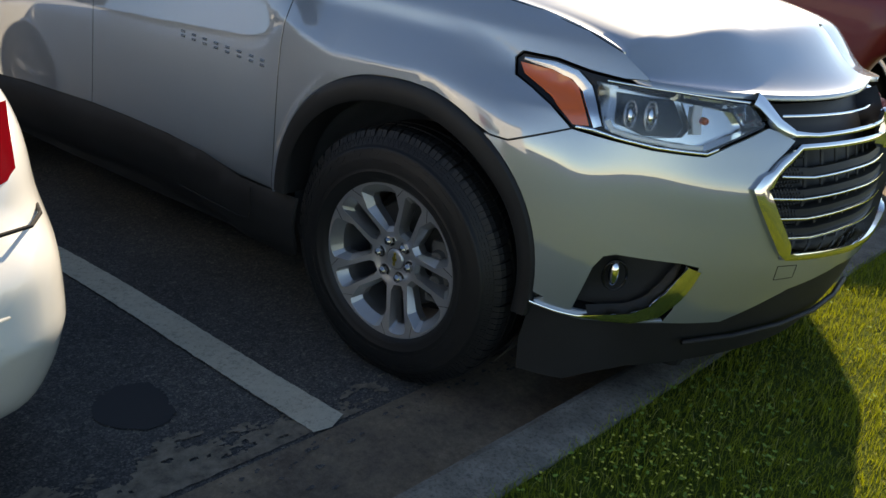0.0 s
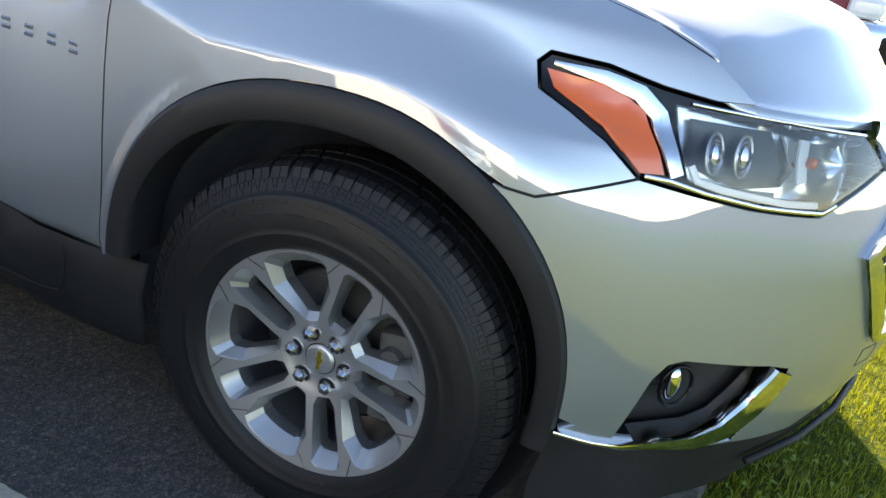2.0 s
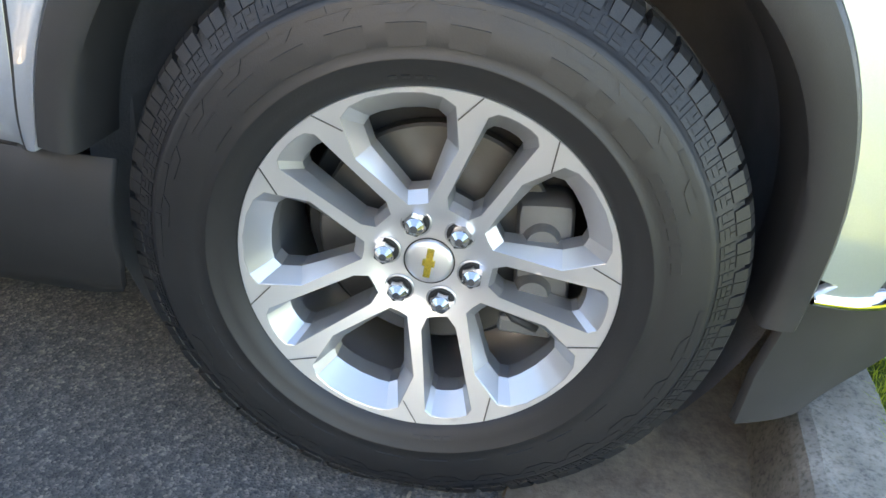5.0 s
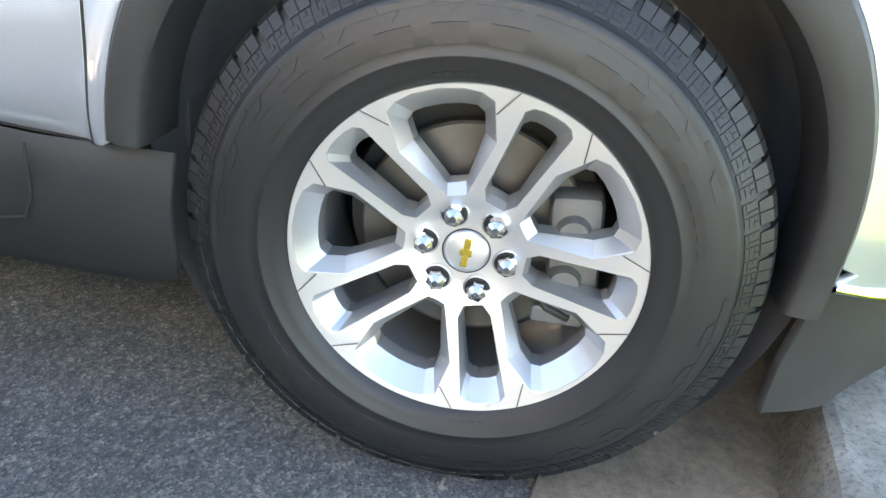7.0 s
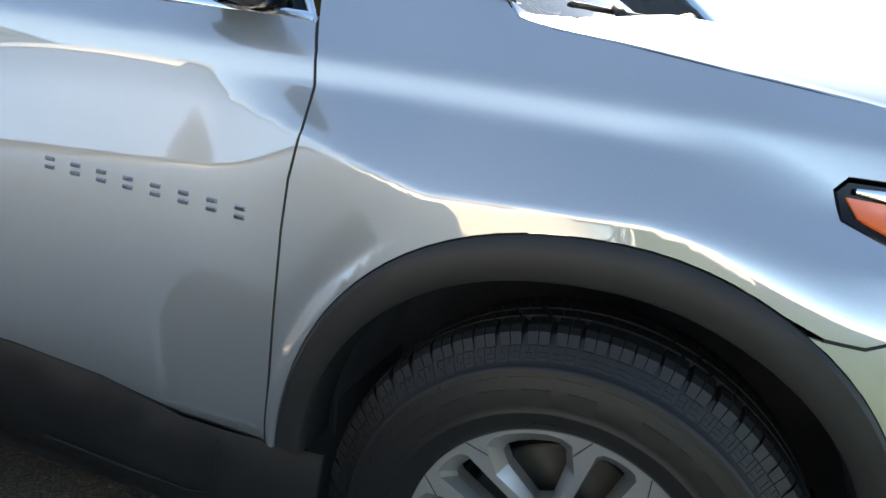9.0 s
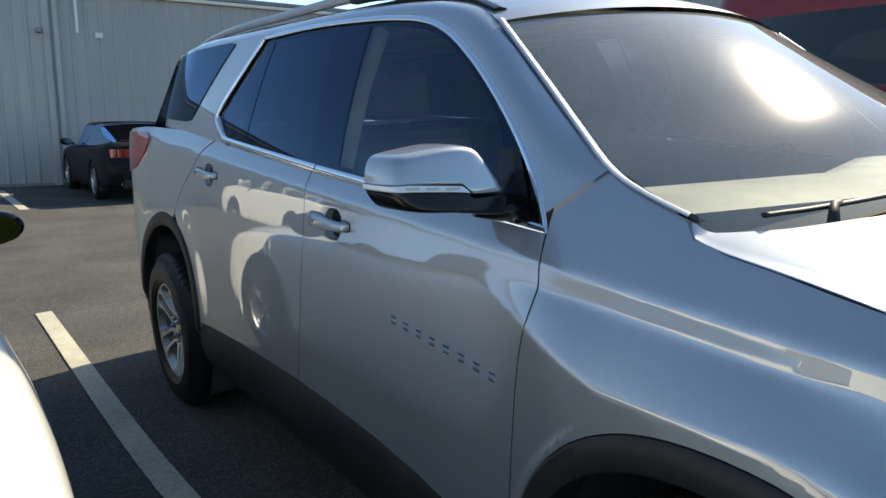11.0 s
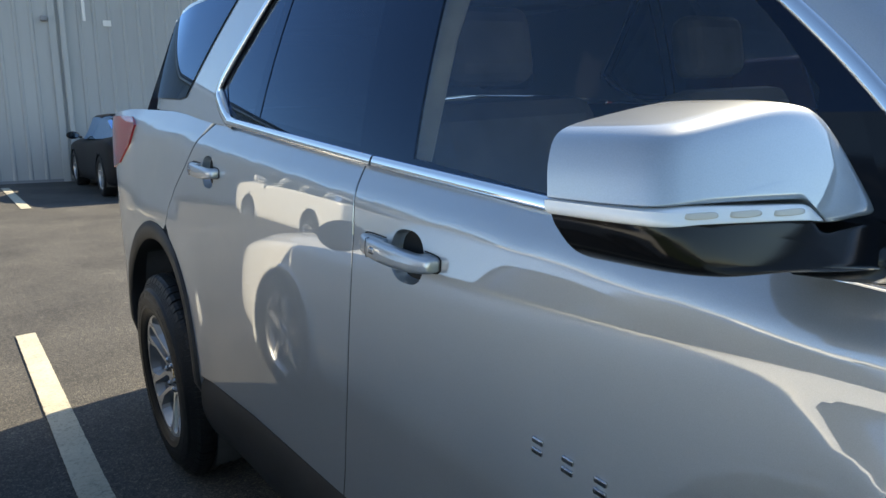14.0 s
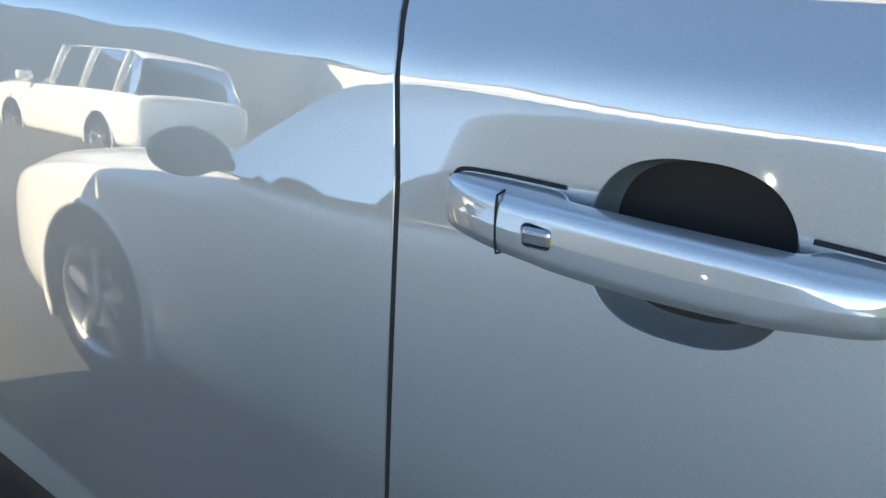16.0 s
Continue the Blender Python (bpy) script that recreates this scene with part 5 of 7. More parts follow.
# ---- wheels ----
def rim_mesh():
    """Alloy face with five pairs of flat-topped spokes; x and z in the wheel's plane, y inwards."""
    def face_y(r):
        return lerp_table(r, (0.0, 0.046, 0.064, 0.075, 0.10, 0.15, 0.20, 0.2365), (0.042, 0.041, 0.038, 0.034, 0.0278, 0.0172, 0.0070, 0.0))

    def floor_y(r):
        return lerp_table(r, (0.088, 0.12, 0.16, 0.2015), (0.0455, 0.042, 0.037, 0.033))

    def polar(r, a):
        return (r * math.cos(radians(a)), r * math.sin(radians(a)))

    def both_sides(half):
        return half + [(r, -a) for r, a in half[::-1] if a]
    wide_out = both_sides([(0.0835, 0), (0.0855, 8.6), (0.1665, 21.6), (0.2185, 17.6), (0.2270, 13.6), (0.2305, 8.0), (0.2315, 0)][::-1])
    wide_in = both_sides([(0.0980, 0), (0.0992, 7.2), (0.1690, 15.8), (0.1950, 14.6), (0.2030, 11.6), (0.2045, 6.8), (0.2050, 0)][::-1])
    nar_out = both_sides([(0.0800, 0), (0.0815, 9.6), (0.0990, 13.6), (0.2165, 8.6), (0.2245, 6.4), (0.2265, 3.6), (0.2270, 0)][::-1])
    nar_in = both_sides([(0.0880, 0), (0.0890, 8.5), (0.1035, 11.7), (0.1935, 7.1), (0.2005, 5.4), (0.2025, 3.1), (0.2030, 0)][::-1])
    outer = [polar(0.2362, 360 * k / 150) for k in range(150)]
    holes, pockets = [], []
    for k in range(5):
        for c, po, pi_ in ((72 * k + 32, wide_out, wide_in), (72 * k - 4, nar_out, nar_in)):
            o = [polar(r, c + a) for r, a in po]
            i_ = [polar(r, c + a) for r, a in pi_]
            holes.append(o)
            pockets.append((o, i_))
    pts, edges = [], []
    for ring in [outer] + [dense(h, 0.012) for h in holes]:      # edges of the face and its windows
        k = len(pts)
        pts += ring
        edges += [(k + i, k + (i + 1) % len(ring)) for i in range(len(ring))]
    arr = np.array(pts)
    for i in range(-40, 41):
        for j in range(-44, 45):
            p = (0.0064 * (i + 0.5 * (j % 2)), 0.0056 * j)
            if math.hypot(*p) < 0.233 and not any(inside(p, h) for h in holes) and ((arr - p)**2).sum(1).min() > 0.0036**2:
                pts.append(p)
    res = delaunay_2d_cdt([Vector(p) for p in pts], edges, [], 0, 1e-7)
    fv = [(p.x, face_y(p.length), p.y) for p in res[0]]
    ff = []
    for t in res[2]:
        a, b, c = (res[0][i] for i in t[:3])
        m = ((a.x + b.x + c.x) / 3, (a.y + b.y + c.y) / 3)
        if math.hypot(*m) > 0.2360 or any(inside(m, h) for h in holes):
            continue
        ccw = (b.x - a.x) * (c.y - a.y) - (b.y - a.y) * (c.x - a.x) > 0
        ff.append(tuple(t) if ccw else tuple(t[::-1]))
    bm = bmesh.new()
    for o, i_ in pockets:
        do, di = dense(o, 0.012), []
        n = len(o)
        for q in range(n):
            (x0, y0), (x1, y1) = o[q], o[(q + 1) % n]
            k = max(1, int(math.hypot(x1 - x0, y1 - y0) / 0.012 + 0.5))
            (u0, v0), (u1, v1) = i_[q], i_[(q + 1) % n]
            di += [(u0 + (u1 - u0) * j / k, v0 + (v1 - v0) * j / k) for j in range(k)]
        r0 = [bm.verts.new((x, face_y(math.hypot(x, z)), z)) for x, z in do]
        rm = [bm.verts.new((x * 0.95 + u * 0.05, face_y(math.hypot(x, z)) + 0.0007, z * 0.95 + w * 0.05)) for (x, z), (u, w) in zip(do, di)]
        r1 = [bm.verts.new((u, floor_y(math.hypot(u, w)), w)) for u, w in di]
        r2 = [bm.verts.new((u * 0.997, floor_y(math.hypot(u, w)) + 0.028, w * 0.997)) for u, w in di]
        m = len(do)
        for ra, rb in ((r0, rm), (rm, r1), (r1, r2)):
            for j in range(m):
                bm.faces.new((ra[j], ra[(j + 1) % m], rb[(j + 1) % m], rb[j]))
    return fv, ff, bm


def tyre_profile():
    return [(0.224, 0.030), (0.232, 0.008), (0.2385, 0.0), (0.244, -0.007), (0.255, -0.013), (0.2695, -0.0175), (0.2708, -0.0190), (0.2722, -0.0176), (0.285, -0.0195), (0.300, -0.0200), (0.314, -0.0175),
            (0.326, -0.0150), (0.333, -0.0140), (0.338, -0.0125), (0.3405, -0.0095), (0.342, -0.0060), (0.350, -0.001), (0.360, 0.006), (0.366, 0.010), (0.378, 0.020), (0.383, 0.034),
            (0.385, 0.075), (0.3865, 0.115), (0.385, 0.155), (0.383, 0.196), (0.376, 0.212), (0.36, 0.226), (0.32, 0.244), (0.25, 0.235), (0.232, 0.20)]


def flatten(bm, hub):
    for v_ in bm.verts:
        if v_.co.z < -hub + 0.002:
            v_.co.z = -hub + 0.002


def tread_mesh():
    """Blocks round the tread, in ribs, with stepped shoulder lugs and small edge ornaments."""
    vs, fs = [], []

    def slab(corners_in, corners_out):
        k = len(vs)
        vs.extend(corners_in + corners_out)
        n = len(corners_in)
        fs.append(tuple(range(k + n, k + 2 * n)))
        for i in range(n):
            fs.append((k + i, k + (i + 1) % n, k + n + (i + 1) % n, k + n + i))

    def at(r, a, y):
        return (r * math.cos(a), y, r * math.sin(a))
    def plate(r0, r1, a0, a1, wall, lift=0.0013):
        """A raised plate on the sidewall between two radii and two angles."""
        ya = [lerp_table(r, *wall) for r in (r0, r1)]
        slab([at(r0, a0, ya[0] + 0.004), at(r0, a1, ya[0] + 0.004), at(r1, a1, ya[1] + 0.004), at(r1, a0, ya[1] + 0.004)],
             [at(r0, a0, ya[0] - lift), at(r0, a1, ya[0] - lift), at(r1, a1, ya[1] - lift), at(r1, a0, ya[1] - lift)])
    upper = ((0.342, 0.350, 0.360, 0.366, 0.372), (-0.006, -0.001, 0.006, 0.010, 0.015))
    band = ((0.314, 0.326, 0.333, 0.338), (-0.0175, -0.0150, -0.0140, -0.0125))
    count = 60
    w = 2 * math.pi / count
    for k in range(count):
        a = w * (k + 0.10 * math.sin(5.3 * k))
        # shoulder lug in two halves with a fine slit; a deep notch on one side
        prof = [(0.3665, 0.0085), (0.374, 0.0125), (0.3835, 0.0175), (0.3905, 0.030), (0.3935, 0.058)]
        for t0, t1 in ((0.0, 0.40), (0.435, 0.80)):
            for i, ((ra, ya), (rb, yb)) in enumerate(zip(prof, prof[1:])):
                ea, eb = (t1 + 0.02 * i if t1 > 0.5 else t1), (t1 + 0.02 * (i + 1) if t1 > 0.5 else t1)
                slab([at(ra - 0.012, a + w * t0, ya + 0.008), at(ra - 0.012, a + w * ea, ya + 0.008), at(rb - 0.012, a + w * eb, yb + 0.004), at(rb - 0.012, a + w * t0, yb + 0.004)],
                     [at(ra, a + w * t0, ya), at(ra, a + w * ea, ya), at(rb, a + w * eb, yb), at(rb, a + w * t0, yb)])
        # small step at the foot of the notch
        slab([at(0.360, a + w * 0.84, 0.016), at(0.360, a + w * 0.97, 0.016), at(0.3745, a + w * 0.97, 0.022), at(0.3745, a + w * 0.84, 0.022)],
             [at(0.3685, a + w * 0.84, 0.0118), at(0.3685, a + w * 0.97, 0.0118), at(0.3795, a + w * 0.97, 0.0205), at(0.3795, a + w * 0.84, 0.0205)])
        for y0, y1, ph in ((0.066, 0.098, 0.3), (0.106, 0.136, 0.7), (0.144, 0.178, 0.1), (0.186, 0.215, 0.5)):
            for h0, h1 in ((0.0, 0.45), (0.49, 0.94)):
                a0, a1 = a + w * (ph + h0), a + w * (ph + h1)
                sk = w * 0.25
                rr = 0.3945 - 40 * (0.5 * (y0 + y1) - 0.115)**4 * 10 - (0.006 if y0 > 0.18 else 0)
                slab([at(rr - 0.012, a0, y0), at(rr - 0.012, a1, y0), at(rr - 0.012, a1 + sk, y1), at(rr - 0.012, a0 + sk, y1)],
                     [at(rr, a0, y0), at(rr, a1, y0), at(rr, a1 + sk, y1), at(rr, a0 + sk, y1)])
        # maze of small plates under each lug
        for r0, r1, t0, t1 in ((0.3455, 0.3505, 0.04, 0.42), (0.3518, 0.3570, 0.04, 0.42), (0.3583, 0.3645, 0.04, 0.19), (0.3583, 0.3645, 0.23, 0.42),
                               (0.3455, 0.3490, 0.50, 0.92), (0.3503, 0.3645, 0.50, 0.60), (0.3503, 0.3560, 0.65, 0.92), (0.3573, 0.3645, 0.78, 0.92)):
            plate(r0, r1, a + w * t0, a + w * t1, upper)
    # long trapezoid plates round the sidewall's outer band
    for k in range(30):
        if k % 15 in (0, 1):
            continue
        a, q = radians(12 * k), radians(12)
        r0, r1 = 0.3165, 0.3265
        y0, y1 = (lerp_table(r, *band) for r in (r0, r1))
        lo, hi = (0.20, 0.62), (0.02, 0.80)
        slab([at(r0, a + q * lo[0], y0 + 0.004), at(r0, a + q * lo[1], y0 + 0.004), at(r1, a + q * hi[1], y1 + 0.004), at(r1, a + q * hi[0], y1 + 0.004)],
             [at(r0, a + q * lo[0], y0 - 0.0012), at(r0, a + q * lo[1], y0 - 0.0012), at(r1, a + q * hi[1], y1 - 0.0012), at(r1, a + q * hi[0], y1 - 0.0012)])
        plate(0.3278, 0.3345, a + q * 0.42, a + q * 1.30, band, 0.0010)
    return vs, fs


def sidewall_bars():
    """Maker's marks on the sidewall, as plain raised bars."""
    vs, fs = [], []

    def wall(r):
        return lerp_table(r, (0.244, 0.255, 0.2722, 0.285, 0.300, 0.314), (-0.007, -0.013, -0.0176, -0.0195, -0.0200, -0.0175))

    def bar(r0, r1, a0, a1, y=0.0):
        k = len(vs)
        steps = 3
        for rr, yy in ((r0, wall(r0) + 0.001), (r0 + 0.0008, wall(r0) - 0.0011), (r1 - 0.0008, wall(r1) - 0.0011), (r1, wall(r1) + 0.001)):
            for q in range(steps + 1):
                a = radians(a0 + (a1 - a0) * q / steps)
                vs.append((rr * math.cos(a), yy, rr * math.sin(a)))
        for i in range(3):
            for q in range(steps):
                fs.append((k + i * 4 + q, k + i * 4 + q + 1, k + (i + 1) * 4 + q + 1, k + (i + 1) * 4 + q))
    for turn in (0, 180):
        for k in range(6):      # large marks: a solid bar each
            bar(0.2835, 0.3085, 152 - 12.4 * k + turn, 144.2 - 12.4 * k + turn)
        for a, wide in ((70, 8), (59, 4), (51, 8)):
            bar(0.2835, 0.3085, a + turn, a - wide + turn)
        for k in range(6):
            bar(0.288, 0.301, 38 - 4.4 * k + turn, 35.2 - 4.4 * k + turn)
        for k in range(4):
            bar(0.248, 0.253, -76 - 3.2 * k + turn, -78.2 - 3.2 * k + turn)
    return vs, fs


def make_wheel(spin):
    wheel = new("wheel")
    fv, ff, bm = rim_mesh()
    rim = link_mesh("rim", fv, ff, BRUSHED, wheel, "five-twin-spoke machined alloy rim", smooth_shade=True)
    part("rim_recess", bm, ALLOY, wheel, "silver-painted recess between the spokes", angle=12)
    for k in range(5):
        for a0, a1 in ((18.9, 24.4), (-18.9, -24.4)):
            c = 72 * k + 32
            p0, p1 = ((r * math.cos(radians(c + a)), y, r * math.sin(radians(c + a))) for r, a, y in ((0.2035, a0, 0.0036), (0.2362, a1, 0.0002)))
            part("rim_groove", tube_mesh([p0, p1], 0.0009, 6), STEEL, wheel)
    part("rim_lip", lathe_mesh([(0.2362, 0.0), (0.2382, 0.003), (0.2374, 0.010), (0.230, 0.020)], 120), BRUSHED, wheel, smooth_shade=True)
    part("rim_barrel", lathe_mesh([(0.228, 0.02), (0.218, 0.05), (0.214, 0.10), (0.212, 0.20), (0.230, 0.22)], 72), ALLOY, wheel, smooth_shade=True)
    tb = lathe_mesh(tyre_profile(), 144)
    flatten(tb, HUB)
    tyre = part("tyre", tb, RUBBER, wheel, "black all-season tyre", smooth_shade=True)
    for gen, nm in ((tread_mesh, "tread"), (sidewall_bars, "sidewall_lettering")):
        vs, fs = gen()
        vs = [(x, y, max(z, -HUB + 0.001)) for x, y, z in vs]
        ob = link_mesh(nm, vs, fs, RUBBER, wheel)
        bm = bmesh.new()
        bm.from_mesh(ob.data)
        bmesh.ops.recalc_face_normals(bm, faces=bm.faces[:])
        bm.to_mesh(ob.data)
        bm.free()
        tagged(ob, kind="stuff")
    part("hub_cap", lathe_mesh([(0.0, 0.0345), (0.024, 0.0348), (0.0295, 0.0365), (0.0312, 0.040), (0.0317, 0.048)], 40), BRUSHED, wheel, smooth_shade=True)
    part("cap_seam", lathe_mesh([(0.0316, 0.0405), (0.0334, 0.0405)], 40), SEAL_SHADE, wheel)
    emblem = box_mesh((-0.0046, 0.0328, -0.0215), (0.0046, 0.0355, 0.0215), 0.001, 1, pose(0, 0, 0, 0, 4, 0))
    arms = bpy.data.meshes.new("arms")
    bm = box_mesh((-0.0082, 0.0330, -0.0052), (0.0082, 0.0355, 0.0052), 0.001, 1, pose(0, 0, 0, 0, 4, 0))
    bm.to_mesh(arms)
    bm.free()
    emblem.from_mesh(arms)
    bpy.data.meshes.remove(arms)
    part("cap_emblem", emblem, GOLD, wheel, "plain gold emblem on the centre cap")
    for k in range(6):
        a = radians(-8 + 60 * k)
        x, z = 0.0575 * math.cos(a), 0.0575 * math.sin(a)
        m = Matrix.Translation((x, 0.0118, z))
        bm = lathe_mesh([(0.0172, 0.0268), (0.0188, 0.0240), (0.0204, 0.0275)], 24)
        bm.transform(m)
        part("lug_seat", bm, ALLOY, wheel, smooth_shade=True)
        # flat black disc: the dark of the lug hole, put in as colour
        bm = lathe_mesh([(0.0, 0.0258), (0.0176, 0.0258)], 20)
        bm.transform(m)
        part("lug_hole", bm, SEAL_SHADE, wheel)
        bm = bmesh.new()
        bmesh.ops.create_cone(bm, cap_ends=True, segments=6, radius1=0.0148, radius2=0.0138, depth=0.018, matrix=m @ pose(0, 0.021, 0, 90, 20 * k, 0))
        bmesh.ops.create_cone(bm, cap_ends=True, segments=12, radius1=0.0120, radius2=0.005, depth=0.007, matrix=m @ pose(0, 0.0085, 0, 90, 0, 0))
        part("lug_nut", bm, NUT, wheel, "chrome lug nut" if k == 0 else "")
    part("valve", tube_mesh([(-0.112, 0.034, 0.153), (-0.118, 0.016, 0.161)], 0.004, 8), PLASTIC, wheel)
    part("brake_disc", lathe_mesh([(0.02, 0.085), (0.075, 0.085), (0.080, 0.105), (0.158, 0.105), (0.162, 0.108), (0.162, 0.128), (0.08, 0.13)], 72), STEEL, wheel, "worn steel brake disc", smooth_shade=True).data.set_sharp_from_angle(angle=radians(30))
    part("disc_hat", lathe_mesh([(0.0, 0.070), (0.074, 0.070), (0.077, 0.09)], 48), CAST, wheel, smooth_shade=True)
    part("backing_plate", lathe_mesh([(0.0, 0.14), (0.185, 0.14), (0.188, 0.15)], 48), SEAL_SHADE, wheel)
    bm = box_mesh((-0.032, -0.025, -0.085), (0.042, 0.05, 0.085), 0.016, 2, pose(0.140, 0.092, 0.005, 0, -6, 0))
    part("brake_caliper", bm, CAST, wheel, "cast grey brake caliper", angle=40)
    for zz in (-0.035, 0.04):
        bm = bmesh.new()
        bmesh.ops.create_cone(bm, cap_ends=True, segments=20, radius1=0.026, radius2=0.020, depth=0.02, matrix=pose(0.138, 0.062, zz, 90, 0, 0))
        part("caliper_piston", bm, CAST, wheel, angle=40)
    part("caliper_bracket", box_mesh((0.10, 0.06, -0.105), (0.175, 0.075, -0.078), 0.006), CAST, wheel)
    part("brake_hose", tube_mesh([(0.10, 0.07, -0.06), (0.12, 0.055, -0.075), (0.15, 0.06, -0.09), (0.16, 0.08, -0.08)], 0.006, 8), PLASTIC, wheel, smooth_shade=True)
    return wheel


front_wheel = make_wheel(0)
front_wheel.parent = suv
front_wheel.matrix_basis = pose(0, 0, HUB)
front_wheel.name = "front_wheel"
rear_wheel = copy_thing(front_wheel, pose(REAR, 0.0, HUB))
rear_wheel.name = "rear_wheel"
for x, nm in ((0, "front_wheel"), (REAR, "rear_wheel")):
    w = copy_thing(front_wheel, pose(x, 2.0, HUB, 0, 0, 180))
    w.name = nm


# ---- ground ----
KERB_TURN = math.degrees(math.atan(0.18))       # the kerb runs along y, turned a little


def kerb_point(off, y, z=0.0):
    """A place by its distance off behind the kerb's back edge and its way y along the kerb."""
    a = math.radians(KERB_TURN)
    return (0.705 + off * math.cos(a) + y * math.sin(a), -off * math.sin(a) * 1.0 + y * math.cos(a), z)


def lie(x, y):
    """Height of the car park: level round the parked car, falling to one side farther back."""
    return -0.0445 * max(-14.0, min(14.0, y - 1.5)) * smooth(-6.5, -12.0, x)


xs = [-400, -120, -60, -40, -30, -24, -20, -18] + [-16 + 0.5 * k for k in range(25)] + [0, 8, 30, 120, 400]
ys = [-400, -120, -40, -20] + [-14 + 1.5 * k for k in range(22)] + [24, 40, 120, 400]
vv, ff = grid_mesh([[Vector((x, y, lie(x, y))) for y in ys] for x in xs], flip=True)
ground = link_mesh("ground", vv, ff, ASPHALT, None, "dark grey asphalt car park", smooth_shade=True, kind="structure", category="ground")

# concrete gutter with a ragged edge to the asphalt
rng = random.Random(4)
rows = []
for k in range(241):
    y = -8 + 20 * k / 240
    edge_off = -0.552 + 0.003 * noise.noise(Vector((y * 6, 1.3, 0)))
    rows.append([Vector(kerb_point(edge_off, y, 0.0)), Vector(kerb_point(edge_off + 0.004, y, 0.0065)), Vector(kerb_point(-0.4, y, 0.0065)), Vector(kerb_point(-0.18, y, 0.0065))])
vv, ff = grid_mesh(rows, flip=True)
link_mesh("gutter", vv, ff, CONCRETE, None, "stained concrete gutter strip along the kerb", kind="structure", category="gutter")
# thin ragged cement smear over the asphalt beside the slab
vv, ff, seen = [], [], {}
for i in range(46):
    for j in range(330):
        o, y = -0.568 - 0.0055 * i, -1.75 + 0.0095 * j
        n1 = noise.noise(Vector((o * 6, y * 4.5, 2.0))) + 0.55 * noise.noise(Vector((o * 22, y * 18, 7.0))) + 0.35 * noise.noise(Vector((o * 70, y * 60, 4.0)))
        if n1 < -0.26 + 1.9 * (i / 46)**1.5 - 0.5 * math.exp(-((y - 0.12) / 0.22)**2) - 0.35 * math.exp(-((y + 0.95) / 0.4)**2):
            continue
        q = []
        for di, dj in ((0, 0), (1, 0), (1, 1), (0, 1)):
            key = (i + di, j + dj)
            if key not in seen:
                seen[key] = len(vv)
                vv.append(Vector(kerb_point(-0.568 - 0.0055 * key[0] + rng.uniform(-0.002, 0.002), -1.75 + 0.0095 * key[1] + rng.uniform(-0.0035, 0.0035), 0.0045)))
            q.append(seen[key])
        ff.append(tuple(q))
link_mesh("cement_smear", vv, ff, CEMENT, None, "ragged cement smear on the asphalt", kind="structure", category="stain")
# darker tar smear over the joint
vv, ff = [], []
for k in range(150):
    c = Vector(kerb_point(-0.53 + abs(rng.gauss(0, 0.06)), rng.uniform(-1.6, 0.5), 0.0095))
    n0, r = len(vv), 0.002 + 0.008 * rng.random()**2
    m = 11
    for j in range(m):
        a = 2 * math.pi * j / m
        q = r * rng.uniform(0.4, 1.1)
        vv.append(c + Vector((q * math.cos(a), q * 1.6 * math.sin(a), 0)))
    ff.append(tuple(range(n0, n0 + m)))
link_mesh("tar_patches", vv, ff, ASPHALT, None, "tar smears over the gutter joint", kind="structure", category="stain")

# kerb, in cast lengths
prof = [(0.0, 0.02), (0.0, 0.122), (-0.008, 0.131), (-0.06, 0.133), (-0.122, 0.130), (-0.142, 0.123), (-0.153, 0.106), (-0.182, 0.004)]
kerb = tagged(new("kerb"), "worn pale concrete kerb beside the lawn", "kerb", "", "structure")
for seg in range(8):
    y0, y1 = -6.0 + 2.4 * seg, -6.0 + 2.4 * (seg + 1) - 0.006
    rows = []
    for k in range(49):
        y = y0 + (y1 - y0) * k / 48
        row = []
        for o, z in prof:
            w = 0.004 * noise.noise(Vector((y * 7, o * 40, z * 30))) + 0.002 * noise.noise(Vector((y * 31, o * 90, z * 70)))
            row.append(Vector(kerb_point(o + w, y, z + w)))
        rows.append(row)
    vv, ff = grid_mesh(rows, flip=False)
    n0 = len(prof)
    ff.append(tuple(range(n0))[::-1])
    ff.append(tuple(range(len(vv) - n0, len(vv))))
    link_mesh("kerb_stone", vv, ff, KERB, kerb, smooth_shade=False)

# lawn: soil sheet and blades
rows = []
for i in range(40):
    o = -0.006 + 14 * (i / 39)**2.2
    rows.append([Vector(kerb_point(o, -9 + 26 * k / 60, 0.116 + 0.012 * noise.noise(Vector((o * 3, k * 0.7, 0))) * min(1, o * 6))) for k in range(61)])
vv, ff = grid_mesh(rows)
link_mesh("lawn", vv, ff, TURF, None, "mown green lawn behind the kerb", smooth_shade=True, kind="structure", category="lawn")

rng = random.Random(11)


